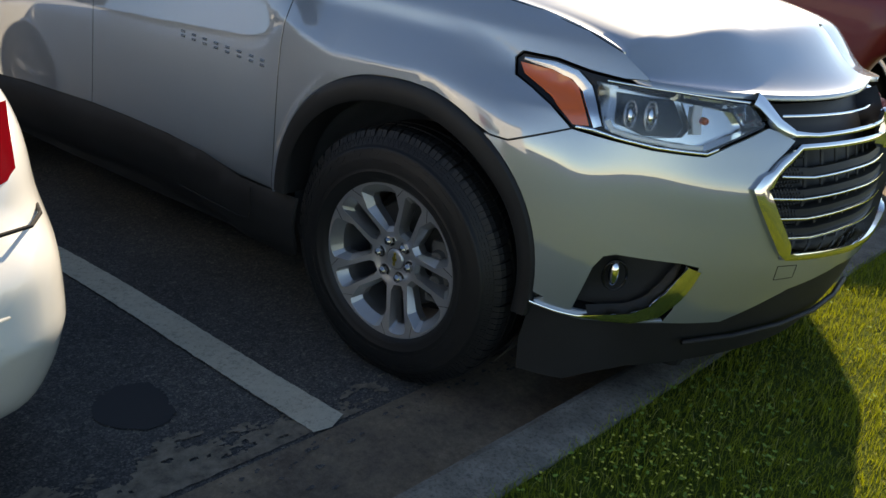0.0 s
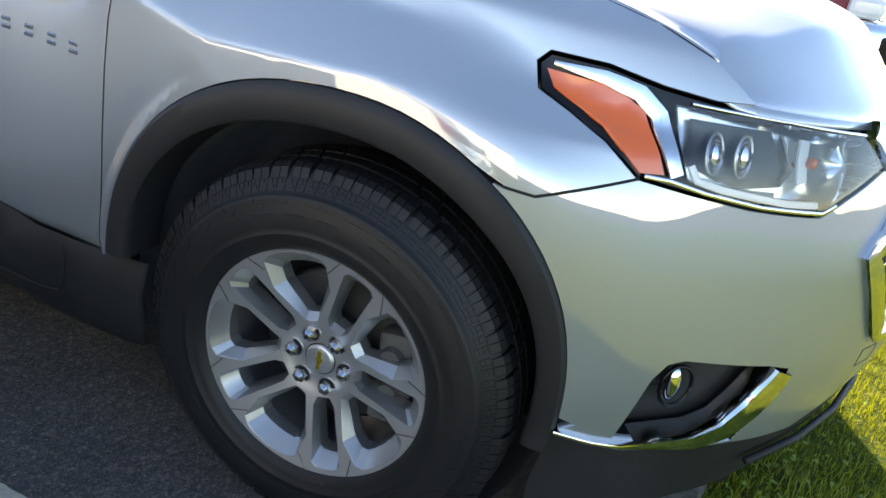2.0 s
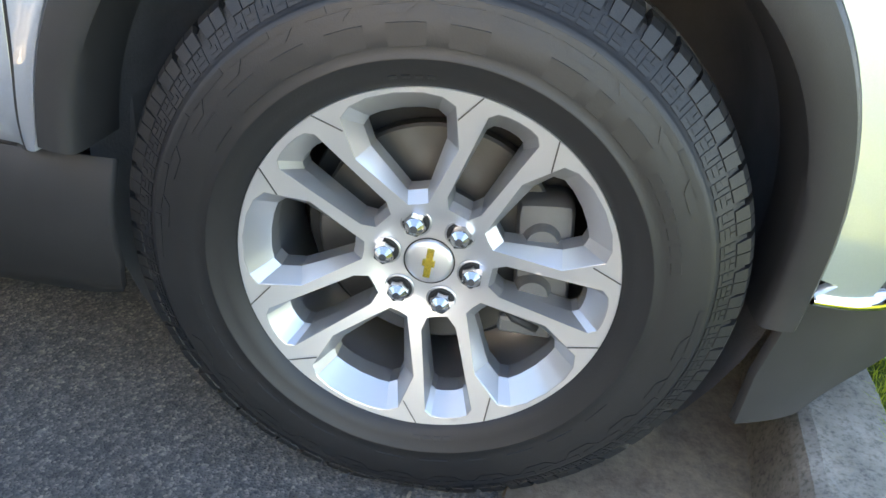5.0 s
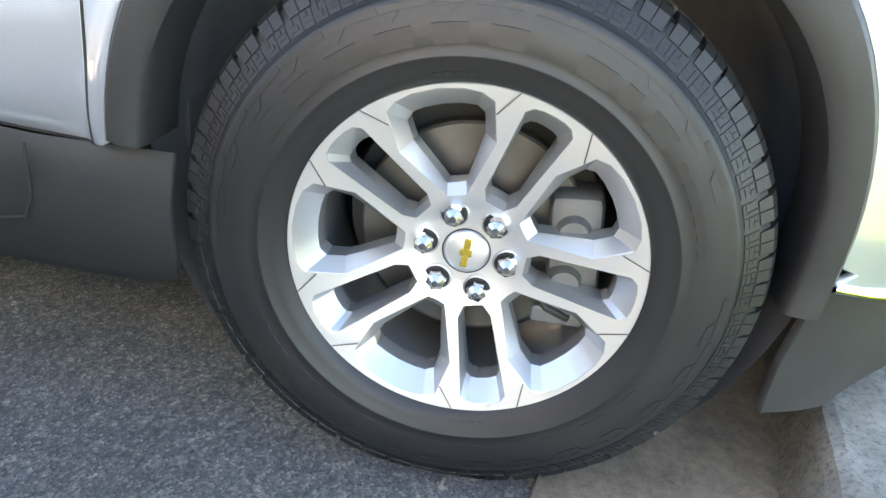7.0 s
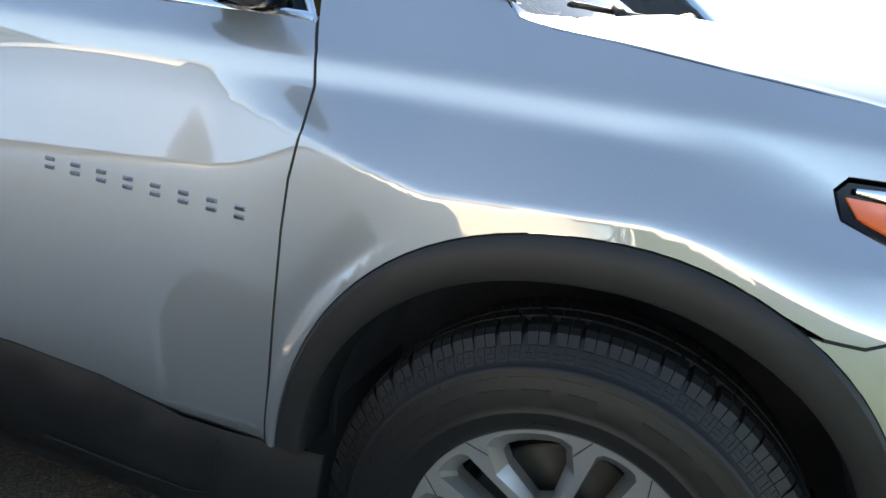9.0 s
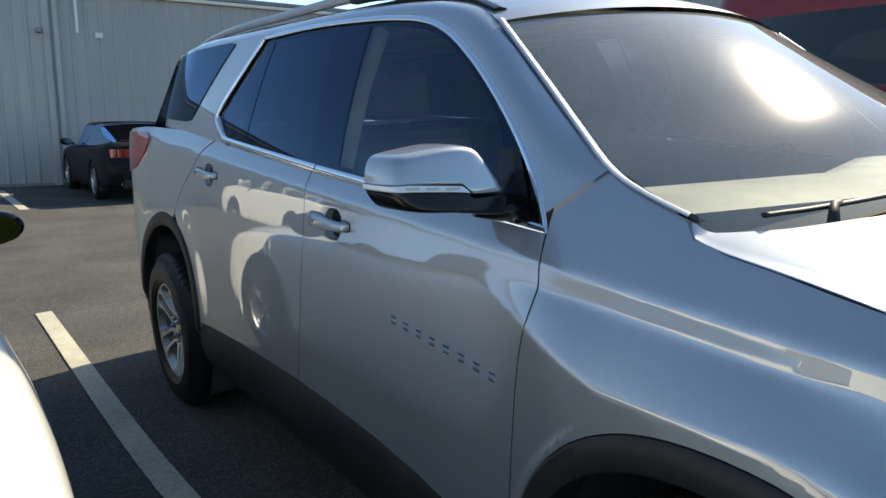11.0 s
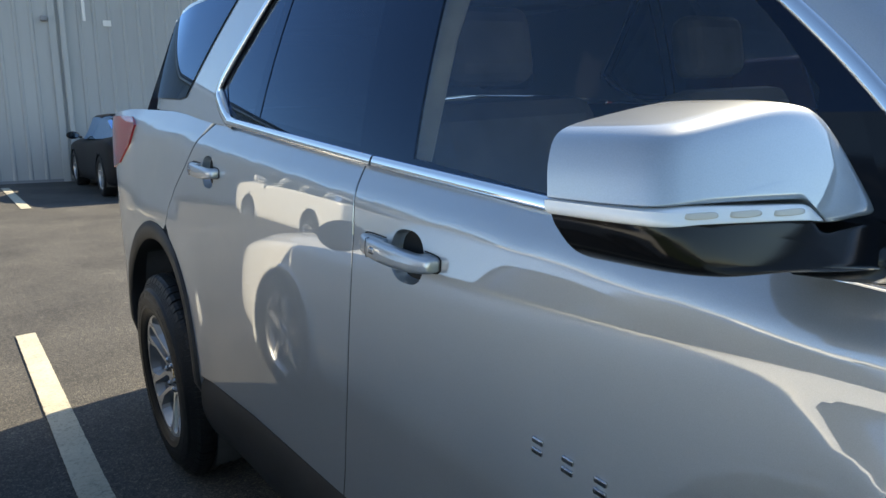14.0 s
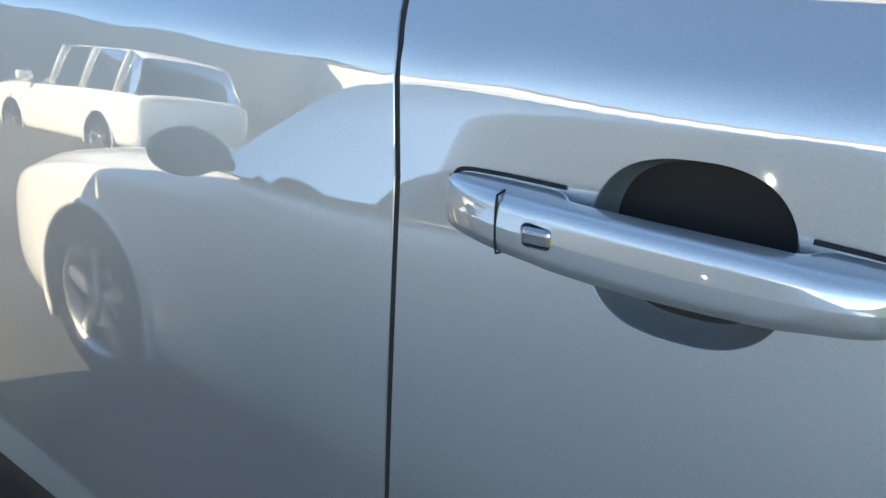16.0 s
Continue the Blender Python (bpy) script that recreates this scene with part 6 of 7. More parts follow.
def sow_grass(name, count, o0, o1, y0, y1, h0, h1, wide, label):
    vs, fs = [], []
    for _ in range(count):
        o, y = o0 + (o1 - o0) * rng.random(), y0 + (y1 - y0) * rng.random()
        near = min((o1 - o) / (0.35 * (o1 - o0)), (y - y0) / 1.2, (y1 - y) / 1.2)      # thins out towards its borders
        if near < 1 and rng.random() > near:
            continue
        clump = noise.noise(Vector((o * 4, y * 4, 3)))
        h = rng.uniform(h0, h1) * (1 + 0.5 * clump)
        a, lean = rng.uniform(0, 6.283), rng.uniform(0.15, 1.1)
        x, yy, _z = kerb_point(o, y)
        dx, dy = math.cos(a), math.sin(a)
        px, py = -dy * wide * rng.uniform(0.6, 1.3), dx * wide * rng.uniform(0.6, 1.3)
        k = len(vs)
        z0 = 0.112
        for t, w in ((0, 1.0), (0.55, 0.8)):
            bx, by, bz = x + dx * lean * h * t * t, yy + dy * lean * h * t * t, z0 + h * t
            vs += [(bx - px * w, by - py * w, bz), (bx + px * w, by + py * w, bz)]
        vs.append((x + dx * lean * h, yy + dy * lean * h, z0 + h * (1 - 0.25 * lean)))
        fs += [(k, k + 1, k + 3, k + 2), (k + 2, k + 3, k + 4)]
    return link_mesh(name, vs, fs, BLADE, None, label, kind="stuff", category="grass")


sow_grass("grass", 165000, -0.012, 2.2, -2.3, 3.9, 0.018, 0.050, 0.0011, "short green grass blades along the kerb")
sow_grass("grass_far", 26000, 0.0, 5.0, 2.6, 12.0, 0.03, 0.06, 0.0035, "grass farther along the lawn")
sow_grass("grass_near", 9000, 1.7, 5.0, -4.0, 3.2, 0.03, 0.06, 0.004, "grass on the open lawn")
vs, fs = [], []
for _ in range(420):
    o = abs(rng.gauss(0.16, 0.16)) + 0.02
    y = rng.gauss(0.15, 0.45)
    if rng.random() < 0.35:
        o, y = rng.uniform(0.05, 1.5), rng.uniform(-1.2, 2.6)
    c = Vector(kerb_point(o, y, 0.112 + rng.uniform(0.03, 0.052)))
    for leaf in range(3):
        a = rng.uniform(0, 6.28)
        d = Vector((math.cos(a), math.sin(a), 0.25))
        w = Vector((-math.sin(a), math.cos(a), 0)) * 0.0042
        k = len(vs)
        vs += [c, c + d * 0.005 + w, c + d * 0.0095, c + d * 0.005 - w]
        fs.append((k, k + 1, k + 2, k + 3))
link_mesh("clover", vs, fs, CLOVER, None, "pale clover leaves in the grass", kind="stuff", category="clover")
vs, fs = [], []
for i in range(230):
    off, way = (rng.uniform(0.1, 1.6), rng.uniform(-1.0, 3.0)) if i < 90 else (abs(rng.gauss(0.16, 0.10)) + 0.02, rng.gauss(0.0, 0.16))
    c = Vector(kerb_point(off, way, 0.155 + rng.uniform(0, 0.012)))
    k = len(vs)
    for j in range(6):
        vs.append(c + Vector((0.0038 * math.cos(j * 1.047), 0.0038 * math.sin(j * 1.047), rng.uniform(0, 0.003))))
    fs.append(tuple(range(k, k + 6)))
link_mesh("small_flowers", vs, fs, PETAL, None, "tiny yellow flowers in the lawn", kind="stuff", category="flowers")

# parking lines, worn at the ends
def parking_line(x0, x1, y0, y1, bow=0.0):
    rng2 = random.Random(int(100 * (x0 + 3 * y0)))
    n = max(8, int(abs(x1 - x0) / 0.015))
    rows = []
    for k in range(n + 1):
        x = x0 + (x1 - x0) * k / n
        j0, j1 = rng2.uniform(-0.0015, 0.0015), rng2.uniform(-0.0015, 0.0015)
        e = rng2.uniform(-0.01, 0.01) if k in (0, n) else 0
        j0, j1 = (j + bow * math.exp(-((x + 1.3) / 1.0)**2) for j in (j0, j1))
        rows.append([Vector((x + e, y0 + j0, 0.0085 + lie(x, y0))), Vector((x - e, (y0 + y1) / 2, 0.0088 + lie(x, (y0 + y1) / 2))), Vector((x + e, y1 + j1, 0.0085 + lie(x, y1)))])
    vv, ff = grid_mesh(rows, flip=x1 < x0)
    return link_mesh("parking_line", vv, ff, LINE, None, "worn white parking line", kind="structure", category="parking line")


parking_line(-5.49, 0.082, -0.358, -0.247, 0.045)
for k in (-2, -1, 1):
    parking_line(-5.49, 0.10, -0.358 + 2.76 * k, -0.238 + 2.76 * k)
for k in range(-3, 5):
    parking_line(-16.4, -12.4, 0.27 + 2.76 * k, 0.41 + 2.76 * k)
vv, ff = [], []
c = Vector((-0.37, -0.60, 0.004))
for j in range(90):
    a = 2 * math.pi * j / 90
    q = 0.12 * (1 + 0.06 * math.sin(3 * a + 1) + 0.10 * noise.noise(Vector((3 * math.cos(a), 3 * math.sin(a), 1))) + 0.10 * noise.noise(Vector((14 * math.cos(a), 14 * math.sin(a), 5))))
    vv.append(c + Vector((q * math.cos(a), 0.8 * q * math.sin(a), 0)))
OIL = material("oil_stain", (0.024, 0.024, 0.025), 0.7)
link_mesh("oil_stain", vv, [tuple(range(90))], OIL, None, "dark oil stain on the asphalt", kind="structure", category="stain")


# ---- other vehicles ----
MIRROR_DARK = material("dimmed_mirror", (0.05, 0.055, 0.065), 0.05, 1.0)


def loft(stations, steps, cross, fine=False):
    """Rows of half sections from smooth tables; stations: x and the table values; cross: values -> points (y, z)."""
    rows = []
    for k in range(steps + 1):
        p = k / steps * (len(stations) - 1)
        i = min(int(p), len(stations) - 2)
        u = p - i
        q = [stations[min(max(i + d, 0), len(stations) - 1)] for d in (-1, 0, 1, 2)]
        vals = [0.5 * (2 * b + (c_ - a) * u + (2 * a - 5 * b + 4 * c_ - d) * u * u + (3 * b - a - 3 * c_ + d) * u**3) for a, b, c_, d in zip(*q)]
        sec = [(y, z, 0) for y, z in cross(vals)]
        half = [Vector((vals[0], p.x, p.y)) for p in (along(sec, j / (4 * len(sec))) for j in range(4 * len(sec) + 1))] if fine else [Vector((vals[0], y, z)) for y, z in cross(vals)]
        rows.append(half + [Vector((v_.x, -v_.y, v_.z)) for v_ in half[-2::-1]])
    return rows


def body_cross(v_):
    x, hw, zb, zs, zd = v_
    return [(hw * 0.80, zb - 0.02), (hw * 0.93, zb), (hw * 0.985, zb + 0.10), (hw, zb + (zs - zb) * 0.45), (hw * 0.995, zs - 0.12), (hw * 0.975, zs - 0.03), (hw * 0.93, zs), (hw * 0.80, zd - 0.012), (hw * 0.45, zd + 0.012), (0, zd + 0.02)]


def cabin_cross(v_):
    x, hw, zb, zr, hr = v_
    m = zb + (zr - zb) * 0.55
    return [(hw, zb), (hw + (hr - hw) * 0.48, m), (hr * 1.06, zr - 0.05), (hr, zr - 0.02), (hr * 0.8, zr), (0, zr + 0.02)]


def simple_wheel(parent, x, y, r, left):
    s_ = 1 if left else -1
    w = new("wheel")
    w.parent = parent
    w.matrix_basis = pose(x, y, r, 0, 0, 180 if left else 0)
    part("tyre", lathe_mesh([(r * 0.66, 0.02), (r * 0.72, -0.006), (r * 0.86, -0.012), (r * 0.96, 0.0), (r * 0.999, 0.03), (r, 0.11), (r * 0.999, 0.19), (r * 0.95, 0.22), (r * 0.7, 0.21)], 48), RUBBER, w, smooth_shade=True)
    part("rim_ring", lathe_mesh([(r * 0.665, 0.0), (r * 0.63, 0.006), (r * 0.60, 0.05), (r * 0.58, 0.18)], 48), ALLOY, w, smooth_shade=True)
    part("rim_back", lathe_mesh([(0.0, 0.12), (r * 0.60, 0.12)], 32), SEAL_SHADE, w)
    for k in range(5):
        m = pose(0, 0, 0, 0, 72 * k, 0)
        part("spoke", box_mesh((-0.028, 0.012, 0.02), (0.028, 0.045, r * 0.63), 0.010, 2, m), ALLOY, w, angle=40)
    part("hub", lathe_mesh([(0, 0.004), (0.035, 0.006), (0.05, 0.02), (0.055, 0.05)], 24), ALLOY, w, smooth_shade=True)
    return w


def vehicle(name, label, place, turn, paint, body, cab, axles, tyre_r, roof_from, glass, half_w, open_roof=()):
    """A car from lofted tables; local x runs from its tail to its nose."""
    car = thing(name, label, "car", place, turn)
    rows = loft(body, 220, body_cross, True)
    vv, ff = grid_mesh(rows, flip=True)
    n0 = len(rows[0])
    ff.append(tuple(range(n0)))
    ff.append(tuple(range(len(vv) - n0, len(vv)))[::-1])
    keep = []
    for q in ff:
        c_ = sum((vv[i] for i in q), Vector()) / len(q)
        if abs(c_.y) > half_w * 0.90 and any(math.hypot(c_.x - ax, c_.z - tyre_r) < tyre_r * 1.10 for ax in axles):
            continue
        keep.append(q)
    if name.endswith("coupe"):        # the rear bumper tucks in towards the ground
        for p in vv:
            p.x += (max(0.0, 0.50 - p.z) * 0.55 + 0.085 * smooth(0.62, 0.74, p.z)) * max(0.0, 1 - p.x / 0.5)
    ob = link_mesh("body", vv, keep, paint, car, smooth_shade=True)
    ob.data.set_sharp_from_angle(angle=radians(50))
    rows = loft(cab, 40, cabin_cross)
    trim = 1 if name == "red_pickup" else 2
    roof_rows = [r[trim:-trim] for r in rows[roof_from[0]:roof_from[1]]]
    lift = [[p + Vector((0, 0, 0.006)) for p in r] for r in roof_rows]
    vv, ff = grid_mesh(rows, flip=True)
    link_mesh("window_glass", vv, ff, glass, car, "dark window glass", smooth_shade=True)
    vv, ff = grid_mesh(lift, flip=True)
    link_mesh("roof", vv, ff, paint, car, smooth_shade=True)
    for ax in axles:
        for left in (False, True):
            y = (half_w - 0.01) * (1 if left else -1)
            simple_wheel(car, ax, y, tyre_r, left)
            arc = [Vector((ax + tyre_r * 1.10 * math.cos(a), y, tyre_r + tyre_r * 1.10 * math.sin(a))) for a in (radians(-25 + 230 * k / 30) for k in range(31))]
            part("arch_lip", tube_mesh(arc, 0.016, 8, flat=(1, 1)), paint, car, smooth_shade=True)
            rr = []
            bm = bmesh.new()
            for k in range(31):
                a = radians(-25 + 230 * k / 30)
                rr.append([bm.verts.new((ax + tyre_r * 1.12 * math.cos(a), yy * (1 if left else -1), tyre_r + tyre_r * 1.12 * math.sin(a))) for yy in (half_w - 0.02, half_w - 0.35)])
            for r0, r1 in zip(rr, rr[1:]):
                bm.faces.new((r0[0], r0[1], r1[1], r1[0]))
            part("arch_liner", bm, LINER, car, smooth_shade=True)
    part("floor_pan", box_mesh((0.35, -half_w + 0.25, 0.2), (body[-1][0] - 0.4, half_w - 0.25, 0.34), 0.02), SEAL_SHADE, car)
    return car, rows


COUPE_BODY = [(0.0, 0.66, 0.42, 0.66, 0.72), (0.03, 0.76, 0.33, 0.74, 0.80), (0.10, 0.83, 0.27, 0.82, 0.93), (0.25, 0.885, 0.24, 0.90, 1.015), (0.5, 0.92, 0.22, 0.945, 1.03), (1.0, 0.938, 0.21, 0.955, 1.0), (1.6, 0.935, 0.2, 0.93, 0.96), (2.4, 0.92, 0.19, 0.905, 0.94),
              (3.1, 0.925, 0.19, 0.90, 0.95), (3.8, 0.93, 0.2, 0.87, 0.93), (4.3, 0.90, 0.2, 0.80, 0.86), (4.6, 0.82, 0.23, 0.70, 0.75), (4.74, 0.68, 0.28, 0.58, 0.62), (4.77, 0.55, 0.36, 0.50, 0.53)]
COUPE_CAB = [(0.55, 0.70, 1.0, 1.03, 0.55), (0.85, 0.78, 0.98, 1.14, 0.60), (1.35, 0.85, 0.96, 1.32, 0.69), (1.8, 0.86, 0.95, 1.375, 0.70), (2.3, 0.86, 0.94, 1.37, 0.70), (2.65, 0.85, 0.93, 1.30, 0.68), (3.0, 0.83, 0.93, 1.12, 0.70), (3.3, 0.78, 0.93, 0.96, 0.70)]


def coupe(label, place, turn, paint, name):
    car, rows = vehicle(name, label, place, turn, paint, COUPE_BODY, COUPE_CAB, (1.02, 3.74), 0.345, (14, 30), GLASS_PRIVACY if name == "black_coupe" else GLASS_CAR, 0.935)
    # rear lamps in three upright bars each, on a black panel
    for sgn in (-1, 1):
        lamp = link_mesh("tail_lamp", *grid_mesh([[Vector((x0 - dx + 0.08, sgn * y, z)) for z in (0.775, 0.82, 0.89, 0.915)] for y, x0, dx in ((0.40, 0.016, 0.02), (0.62, 0.022, 0.02), (0.735, 0.05, 0.022), (0.80, 0.10, 0.02))], flip=sgn > 0), RED_LENS, car, "red three-bar tail lamp", smooth_shade=True)
        for y in (0.47, 0.60, 0.70):
            x0 = lerp_table(y, (0.40, 0.62, 0.735, 0.80), (-0.006, 0.0, 0.026, 0.078))
            part("lamp_rib", box_mesh((x0 + 0.068, sgn * y - 0.008, 0.78), (x0 + 0.09, sgn * y + 0.008, 0.91), 0.003), GLOSS_BLACK, lamp)
        arm = thing_mirror(car, sgn)
        bm = lathe_mesh([(0.034, 0.02), (0.040, -0.03), (0.046, -0.035), (0.047, 0.06), (0.040, 0.10)], 28)
        bm.transform(Matrix.Translation((0.13, sgn * 0.60, 0.315)) @ pose(0, 0, 0, 0, 0, -90))
        part("exhaust_tip", bm, EXHAUST, car, "round exhaust tip", smooth_shade=True)
    for sgn in (-1, 1):
        bm = bmesh.new()
        bmesh.ops.create_uvsphere(bm, u_segments=20, v_segments=12, radius=1, matrix=Matrix.Translation((0.122, sgn * 0.785, 0.485)) @ pose(0, 0, 0, 18 * sgn, 20, 45 * sgn) @ Matrix.Diagonal((0.026, 0.026, 0.058, 1)))
        part("bumper_vent", bm, SEAL_SHADE, car, "dark oval vent in the rear bumper", smooth_shade=True)
    part("rear_panel", box_mesh((0.075, -0.40, 0.76), (0.11, 0.40, 0.90), 0.01), paint, car)
    part("bumper_crease", tube_mesh([(0.13, -0.80, 0.56), (0.03, -0.72, 0.575), (-0.02, -0.55, 0.58), (-0.03, 0, 0.585), (-0.02, 0.55, 0.58), (0.03, 0.72, 0.575), (0.13, 0.80, 0.56)], 0.014, 10, flat=(0.7, 1.0)), paint, car, smooth_shade=True)
    part("bumper_seam", tube_mesh([(0.50, -0.914, 0.70), (0.30, -0.88, 0.705), (0.12, -0.815, 0.71), (0.06, -0.77, 0.712), (0.02, -0.6, 0.715)], 0.004, 6), SEAL_SHADE, car)
    part("rear_spoiler", box_mesh((0.06, -0.62, 1.035), (0.22, 0.62, 1.065), 0.012), paint, car) if name == "black_coupe" else None
    for k in range(10 if name == "black_coupe" else 0):
        half = 0.58 + 0.006 * k
        part("louvre", box_mesh((0.60 + 0.082 * k, -half, 1.066 + 0.0335 * k), (0.70 + 0.082 * k, half, 1.080 + 0.0335 * k), 0.004), paint, car)
    part("diffuser", box_mesh((0.05, -0.62, 0.25), (0.16, 0.62, 0.40), 0.02), PLASTIC, car)
    return car


def thing_mirror(car, sgn):
    bm = bmesh.new()
    bmesh.ops.create_uvsphere(bm, u_segments=20, v_segments=12, radius=1, matrix=Matrix.Translation((2.98, sgn * 1.015, 1.0)) @ Matrix.Diagonal((0.055, 0.115, 0.072, 1)))
    ob = part("door_mirror", bm, GLOSS_BLACK, car, "black oval door mirror", smooth_shade=True)
    rows = [[Vector((2.98 - 0.056, sgn * (1.015 + 0.095 * t * math.cos(a)), 1.0 + 0.057 * t * math.sin(a))) for a in (2 * math.pi * k / 20 for k in range(21))] for t in (0.0, 0.6, 1.0)]
    vv, ff = grid_mesh(rows, flip=sgn > 0)
    link_mesh("mirror_glass", vv, ff, MIRROR_DARK, ob)
    part("mirror_stalk", tube_mesh([(3.0, sgn * 0.86, 0.96), (2.99, sgn * 0.95, 0.975)], 0.022, 8), GLOSS_BLACK, car, smooth_shade=True)
    return ob


white_coupe = coupe("white two-door coupe backed into the next bay", (0.010, -1.708, 0), 180, WHITE_PAINT, "white_coupe")
black_coupe = coupe("black coupe with rear louvres parked by the grey building", (-13.55, 2.55, 0), 180, BLACK_PAINT, "black_coupe")

black_coupe.matrix_basis = pose(-12.55, 2.50, lie(-15, 2.50), 2.55, 0, 180)

SUV_BODY = [(0.0, 0.80, 0.42, 1.0, 1.05), (0.08, 0.90, 0.32, 1.05, 1.10), (0.4, 0.95, 0.30, 1.08, 1.12), (1.5, 0.97, 0.28, 1.08, 1.11), (3.0, 0.97, 0.28, 1.05, 1.08), (3.7, 0.96, 0.28, 1.04, 1.10), (4.4, 0.94, 0.30, 0.98, 1.04), (4.75, 0.86, 0.33, 0.86, 0.90), (4.85, 0.72, 0.40, 0.74, 0.78)]
SUV_CAB = [(0.08, 0.84, 1.08, 1.12, 0.62), (0.22, 0.86, 1.08, 1.55, 0.64), (0.5, 0.88, 1.08, 1.74, 0.64), (1.5, 0.89, 1.08, 1.78, 0.66), (2.4, 0.89, 1.07, 1.76, 0.66), (2.9, 0.88, 1.06, 1.62, 0.66), (3.3, 0.86, 1.06, 1.33, 0.70), (3.6, 0.82, 1.06, 1.09, 0.72)]
suv_white, suv_rows = vehicle("white_suv", "white sport utility vehicle parked across the car park", (-10.3, -5.57, 0), 180, WHITE_PAINT, SUV_BODY, SUV_CAB, (0.95, 3.75), 0.37, (8, 28), GLASS_CAR, 0.97)
for sgn in (-1, 1):
    for x in (0.55, 1.50, 2.45):
        part("window_pillar", tube_mesh([(x + 0.04, sgn * 0.893, 1.08), (x + 0.02, sgn * 0.79, 1.45), (x, sgn * 0.70, 1.73)], 0.035, 8, flat=(0.5, 1.2)), WHITE_PAINT, suv_white, smooth_shade=True)
    part("door_mirror", box_mesh((3.0, sgn * 0.92 if sgn > 0 else -1.16, 1.08), (3.12, 1.16 if sgn > 0 else -0.92, 1.24), 0.04), WHITE_PAINT, suv_white, "white door mirror")

TRUCK_BODY = [(0.0, 0.90, 0.70, 1.42, 1.44), (0.1, 0.98, 0.66, 1.46, 1.48), (1.8, 1.0, 0.64, 1.50, 1.52), (3.4, 1.0, 0.62, 1.46, 1.48), (4.3, 1.0, 0.62, 1.32, 1.42), (4.9, 0.99, 0.64, 1.26, 1.36), (5.1, 0.97, 0.92, 1.24, 1.33), (5.35, 0.94, 0.95, 1.18, 1.26), (5.52, 0.86, 0.97, 1.08, 1.14)]
TRUCK_CAB = [(1.95, 0.86, 1.50, 1.54, 0.70), (2.05, 0.90, 1.50, 1.98, 0.72), (2.3, 0.91, 1.50, 2.18, 0.72), (3.2, 0.91, 1.48, 2.20, 0.72), (3.7, 0.91, 1.46, 2.14, 0.72), (4.1, 0.90, 1.42, 1.82, 0.74), (4.5, 0.87, 1.39, 1.48, 0.78), (4.6, 0.85, 1.38, 1.42, 0.78)]
truck, _rows = vehicle("red_pickup", "dark red pickup truck with a tall chrome front bumper", (-4.32, 4.10, 0), 0.0, RED_PAINT, TRUCK_BODY, TRUCK_CAB, (1.1, 4.62), 0.43, (3, 28), GLASS_CAR, 1.0)


def wrap_band(profile, plan):
    """A band that wraps round the nose: profile of (proud, height), plan of (x, y) from the near end to the far one."""
    rows = []
    for i, p in enumerate(plan):
        d = (Vector(plan[min(i + 1, len(plan) - 1)]) - Vector(plan[max(i - 1, 0)])).normalized()
        rows.append([Vector((p[0] + d.y * o, p[1] - d.x * o, z)) for o, z in profile])
    return grid_mesh(rows, flip=False)


nose = [(p.x, p.y) for p in (along([(5.27, -1.0, 0), (5.45, -0.985, 0), (5.60, -0.90, 0), (5.72, -0.72, 0), (5.77, -0.35, 0), (5.78, 0.0, 0), (5.77, 0.35, 0), (5.72, 0.72, 0), (5.60, 0.90, 0), (5.45, 0.985, 0), (5.27, 1.0, 0)], k / 80) for k in range(81))]
vv, ff = wrap_band([(-0.10, 0.835), (-0.02, 0.832), (0.0, 0.85), (0.012, 0.93), (0.010, 1.03), (-0.004, 1.065), (-0.03, 1.078), (-0.14, 1.082)], nose)
bumper_bar = link_mesh("front_bumper", vv, ff, CHROME, truck, "tall chrome front bumper", smooth_shade=True)
vv, ff = wrap_band([(-0.11, 0.86), (-0.03, 0.82), (-0.045, 0.70), (-0.09, 0.69), (-0.16, 0.72)], nose[2:-2])
link_mesh("air_dam", vv, ff, LINER, truck, "dark grey plastic air dam", smooth_shade=True)
for sgn in (-1, 1):
    m = Matrix.Translation((5.625, sgn * 0.885, 0.955)) @ pose(0, 0, 0, 0, 0, sgn * 54)
    part("fog_pocket", box_mesh((-0.05, -0.10, -0.065), (0.020, 0.10, 0.065), 0.018, 3, m), GLOSS_BLACK, bumper_bar)
    part("fog_trim", box_mesh((-0.02, -0.115, -0.085), (0.023, 0.115, -0.064), 0.006, 2, m), CHROME, bumper_bar)
    part("headlamp", box_mesh((5.36, sgn * 0.84 - 0.11, 1.085), (5.53, sgn * 0.84 + 0.11, 1.19), 0.03), WHITE_LENS, truck)
part("grille", box_mesh((5.46, -0.68, 0.84), (5.56, 0.68, 1.10), 0.03), CHROME, truck, "chrome grille")


# ---- buildings ----
wall_west = tagged(new("grey_building"), "grey ribbed metal building behind the car park", "building", "", "structure")
wall_west.matrix_basis = pose(-17.5, 0, 0.067, -2.55, 0, -3.66)
part("wall", box_mesh((-0.3, -40, -1.2), (0, 40, 4.22)), SIDING, wall_west)
part("eave", box_mesh((-0.45, -40.1, 4.23), (0.16, 40.1, 4.33), 0.02), SIDING_DARK, wall_west, "dark eave trim")
part("eave_gutter", box_mesh((0.02, -40.1, 4.15), (0.14, 40.1, 4.23), 0.02), SIDING_LIGHT, wall_west)
part("base_trim", box_mesh((0, -40, 0.0), (0.02, 40, 0.06)), SIDING_DARK, wall_west)
rib = None
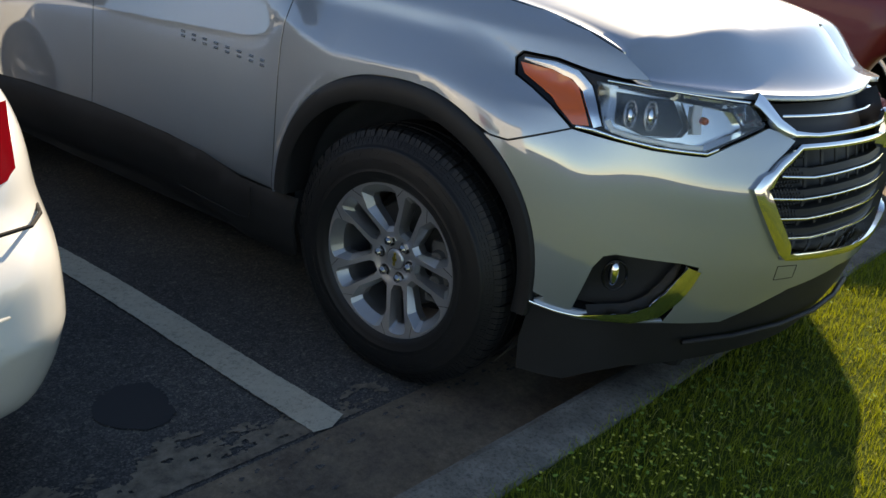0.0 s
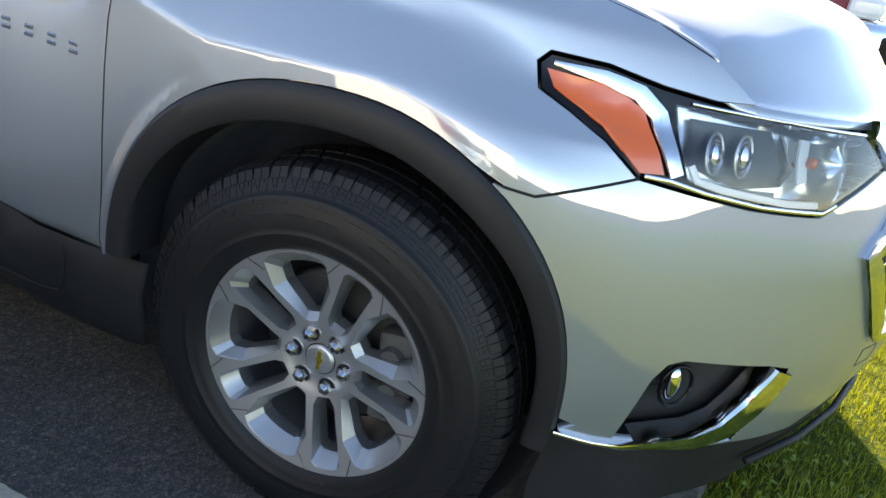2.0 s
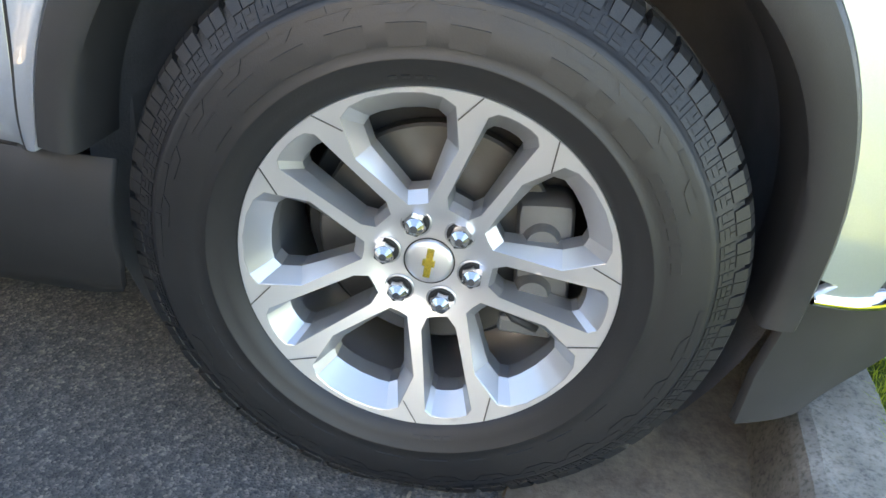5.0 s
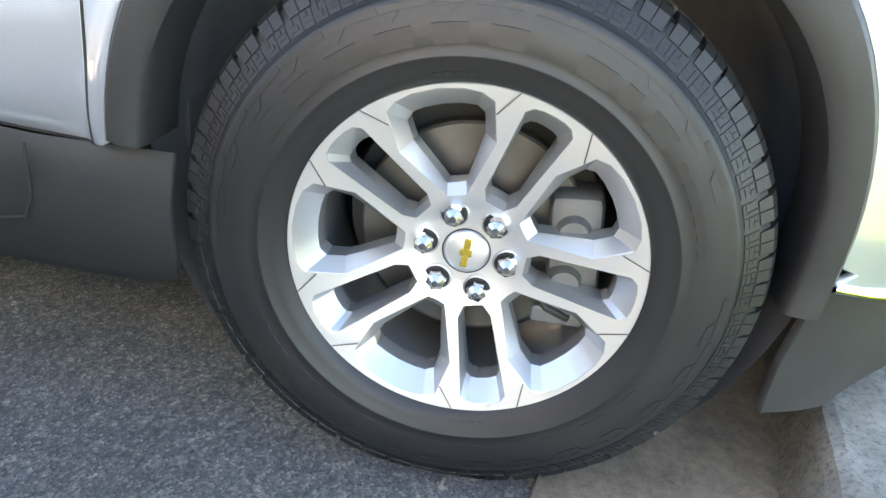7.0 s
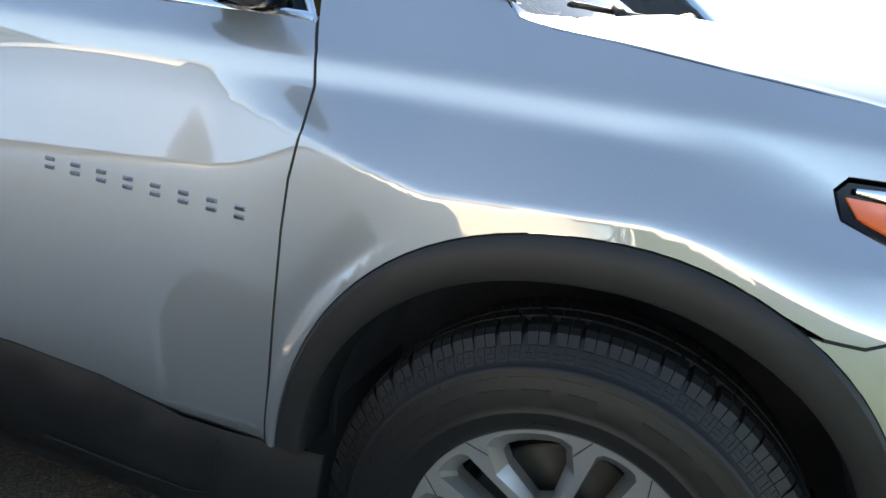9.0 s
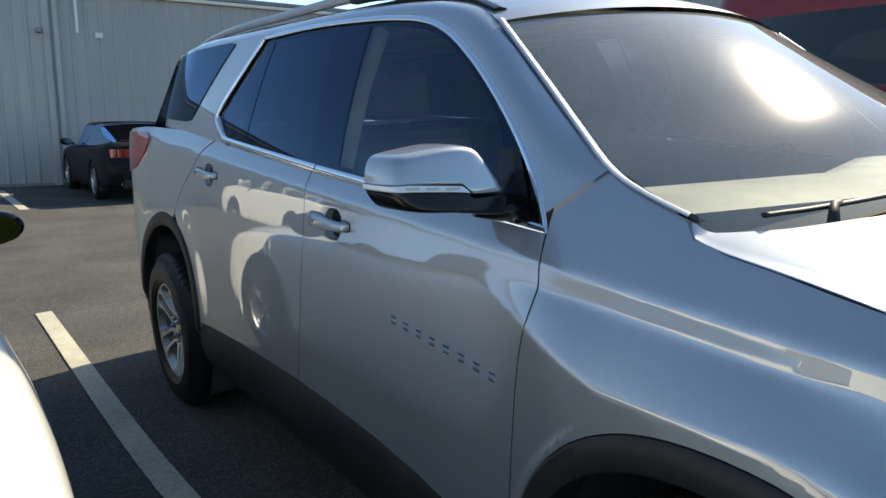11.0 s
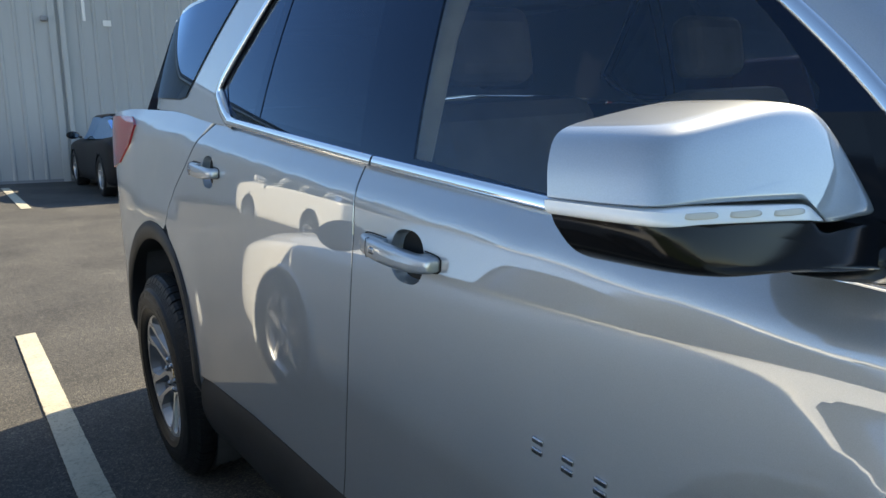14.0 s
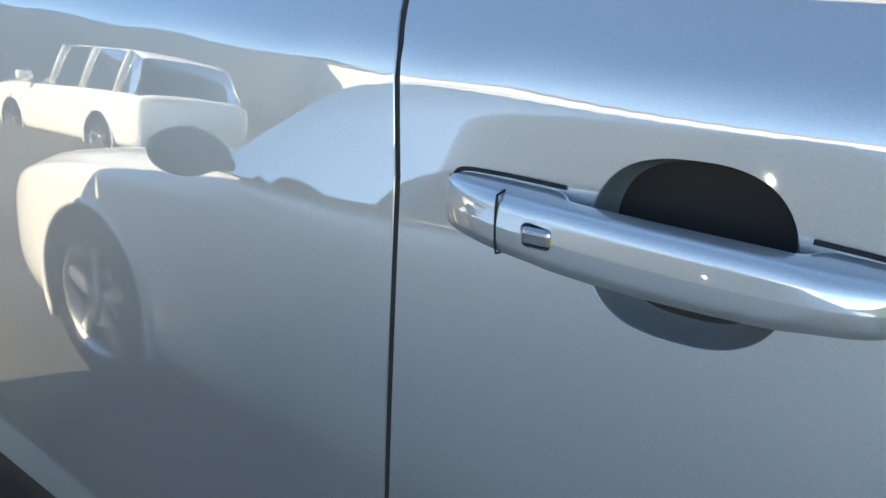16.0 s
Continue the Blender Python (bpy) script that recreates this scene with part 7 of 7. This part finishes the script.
for k in range(150):
    y = -22 + 0.29 * k
    if 1.45 < y < 1.95:
        continue
    if rib is None:
        bm = bmesh.new()
        vs = [bm.verts.new(c_) for c_ in ((0, -0.045, 0.06), (0.028, -0.018, 0.06), (0.028, 0.018, 0.06), (0, 0.045, 0.06), (0, -0.045, 4.15), (0.028, -0.018, 4.15), (0.028, 0.018, 4.15), (0, 0.045, 4.15))]
        for q in ((0, 1, 5, 4), (1, 2, 6, 5), (2, 3, 7, 6)):
            bm.faces.new([vs[i] for i in q])
        rib = part("siding_rib", bm, SIDING, wall_west)
        rib.location.y = y
    else:
        o = new("siding_rib", rib.data)
        o.parent = wall_west
        o.location.y = y
part("corner_trim", box_mesh((0, 1.50, 0), (0.05, 1.64, 4.15), 0.008), SIDING, wall_west)
part("downspout", box_mesh((0.01, 1.70, 0.05), (0.11, 1.80, 4.15), 0.015), SIDING, wall_west, "grey downspout")
part("wall_conduit", tube_mesh([(0.12, 2.16, 3.30), (0.12, 2.16, 4.2), (0.12, 2.14, 6.2)], 0.03, 8), SIDING_LIGHT, wall_west, "white conduit pole")
part("wall_lamp", box_mesh((0.0, 1.36, 3.26), (0.12, 1.48, 3.36), 0.02), SIDING_DARK, wall_west)
part("wall_sign", box_mesh((0.03, 2.52, 3.22), (0.05, 2.68, 3.34), 0.005), SIDING_LIGHT, wall_west)

wall_south = tagged(new("pale_building"), "pale sunlit metal building across the car park", "building", "", "structure")
wall_south.matrix_basis = pose(0, -15, 0)
part("wall", box_mesh((-40, -0.3, 0), (-6.5, 0, 4.4)), SIDING_LIGHT, wall_south)
part("wall", box_mesh((-3.4, -0.3, 0), (2.0, 0, 4.4)), SIDING_LIGHT, wall_south)
part("wall", box_mesh((-6.5, -0.3, 3.6), (-3.4, 0, 4.4)), SIDING_LIGHT, wall_south)
part("roller_door", box_mesh((-6.5, -0.5, 0), (-3.4, -0.35, 3.6)), SIDING_DARK, wall_south, "grey roller door")
part("eave", box_mesh((-40, -0.4, 4.4), (2.1, 0.15, 4.6), 0.02), SIDING_DARK, wall_south)
far = tagged(new("far_building"), "blue-grey building in the distance", "building", "", "structure")
far.matrix_basis = pose(-27, 33, 0)
part("wall", box_mesh((-5.6, -3, 0), (5.6, 3, 9.2)), SIDING_DARK, far)
part("parapet", box_mesh((-5.7, -3.1, 9.2), (5.7, 3.1, 9.5), 0.03), SIDING, far)
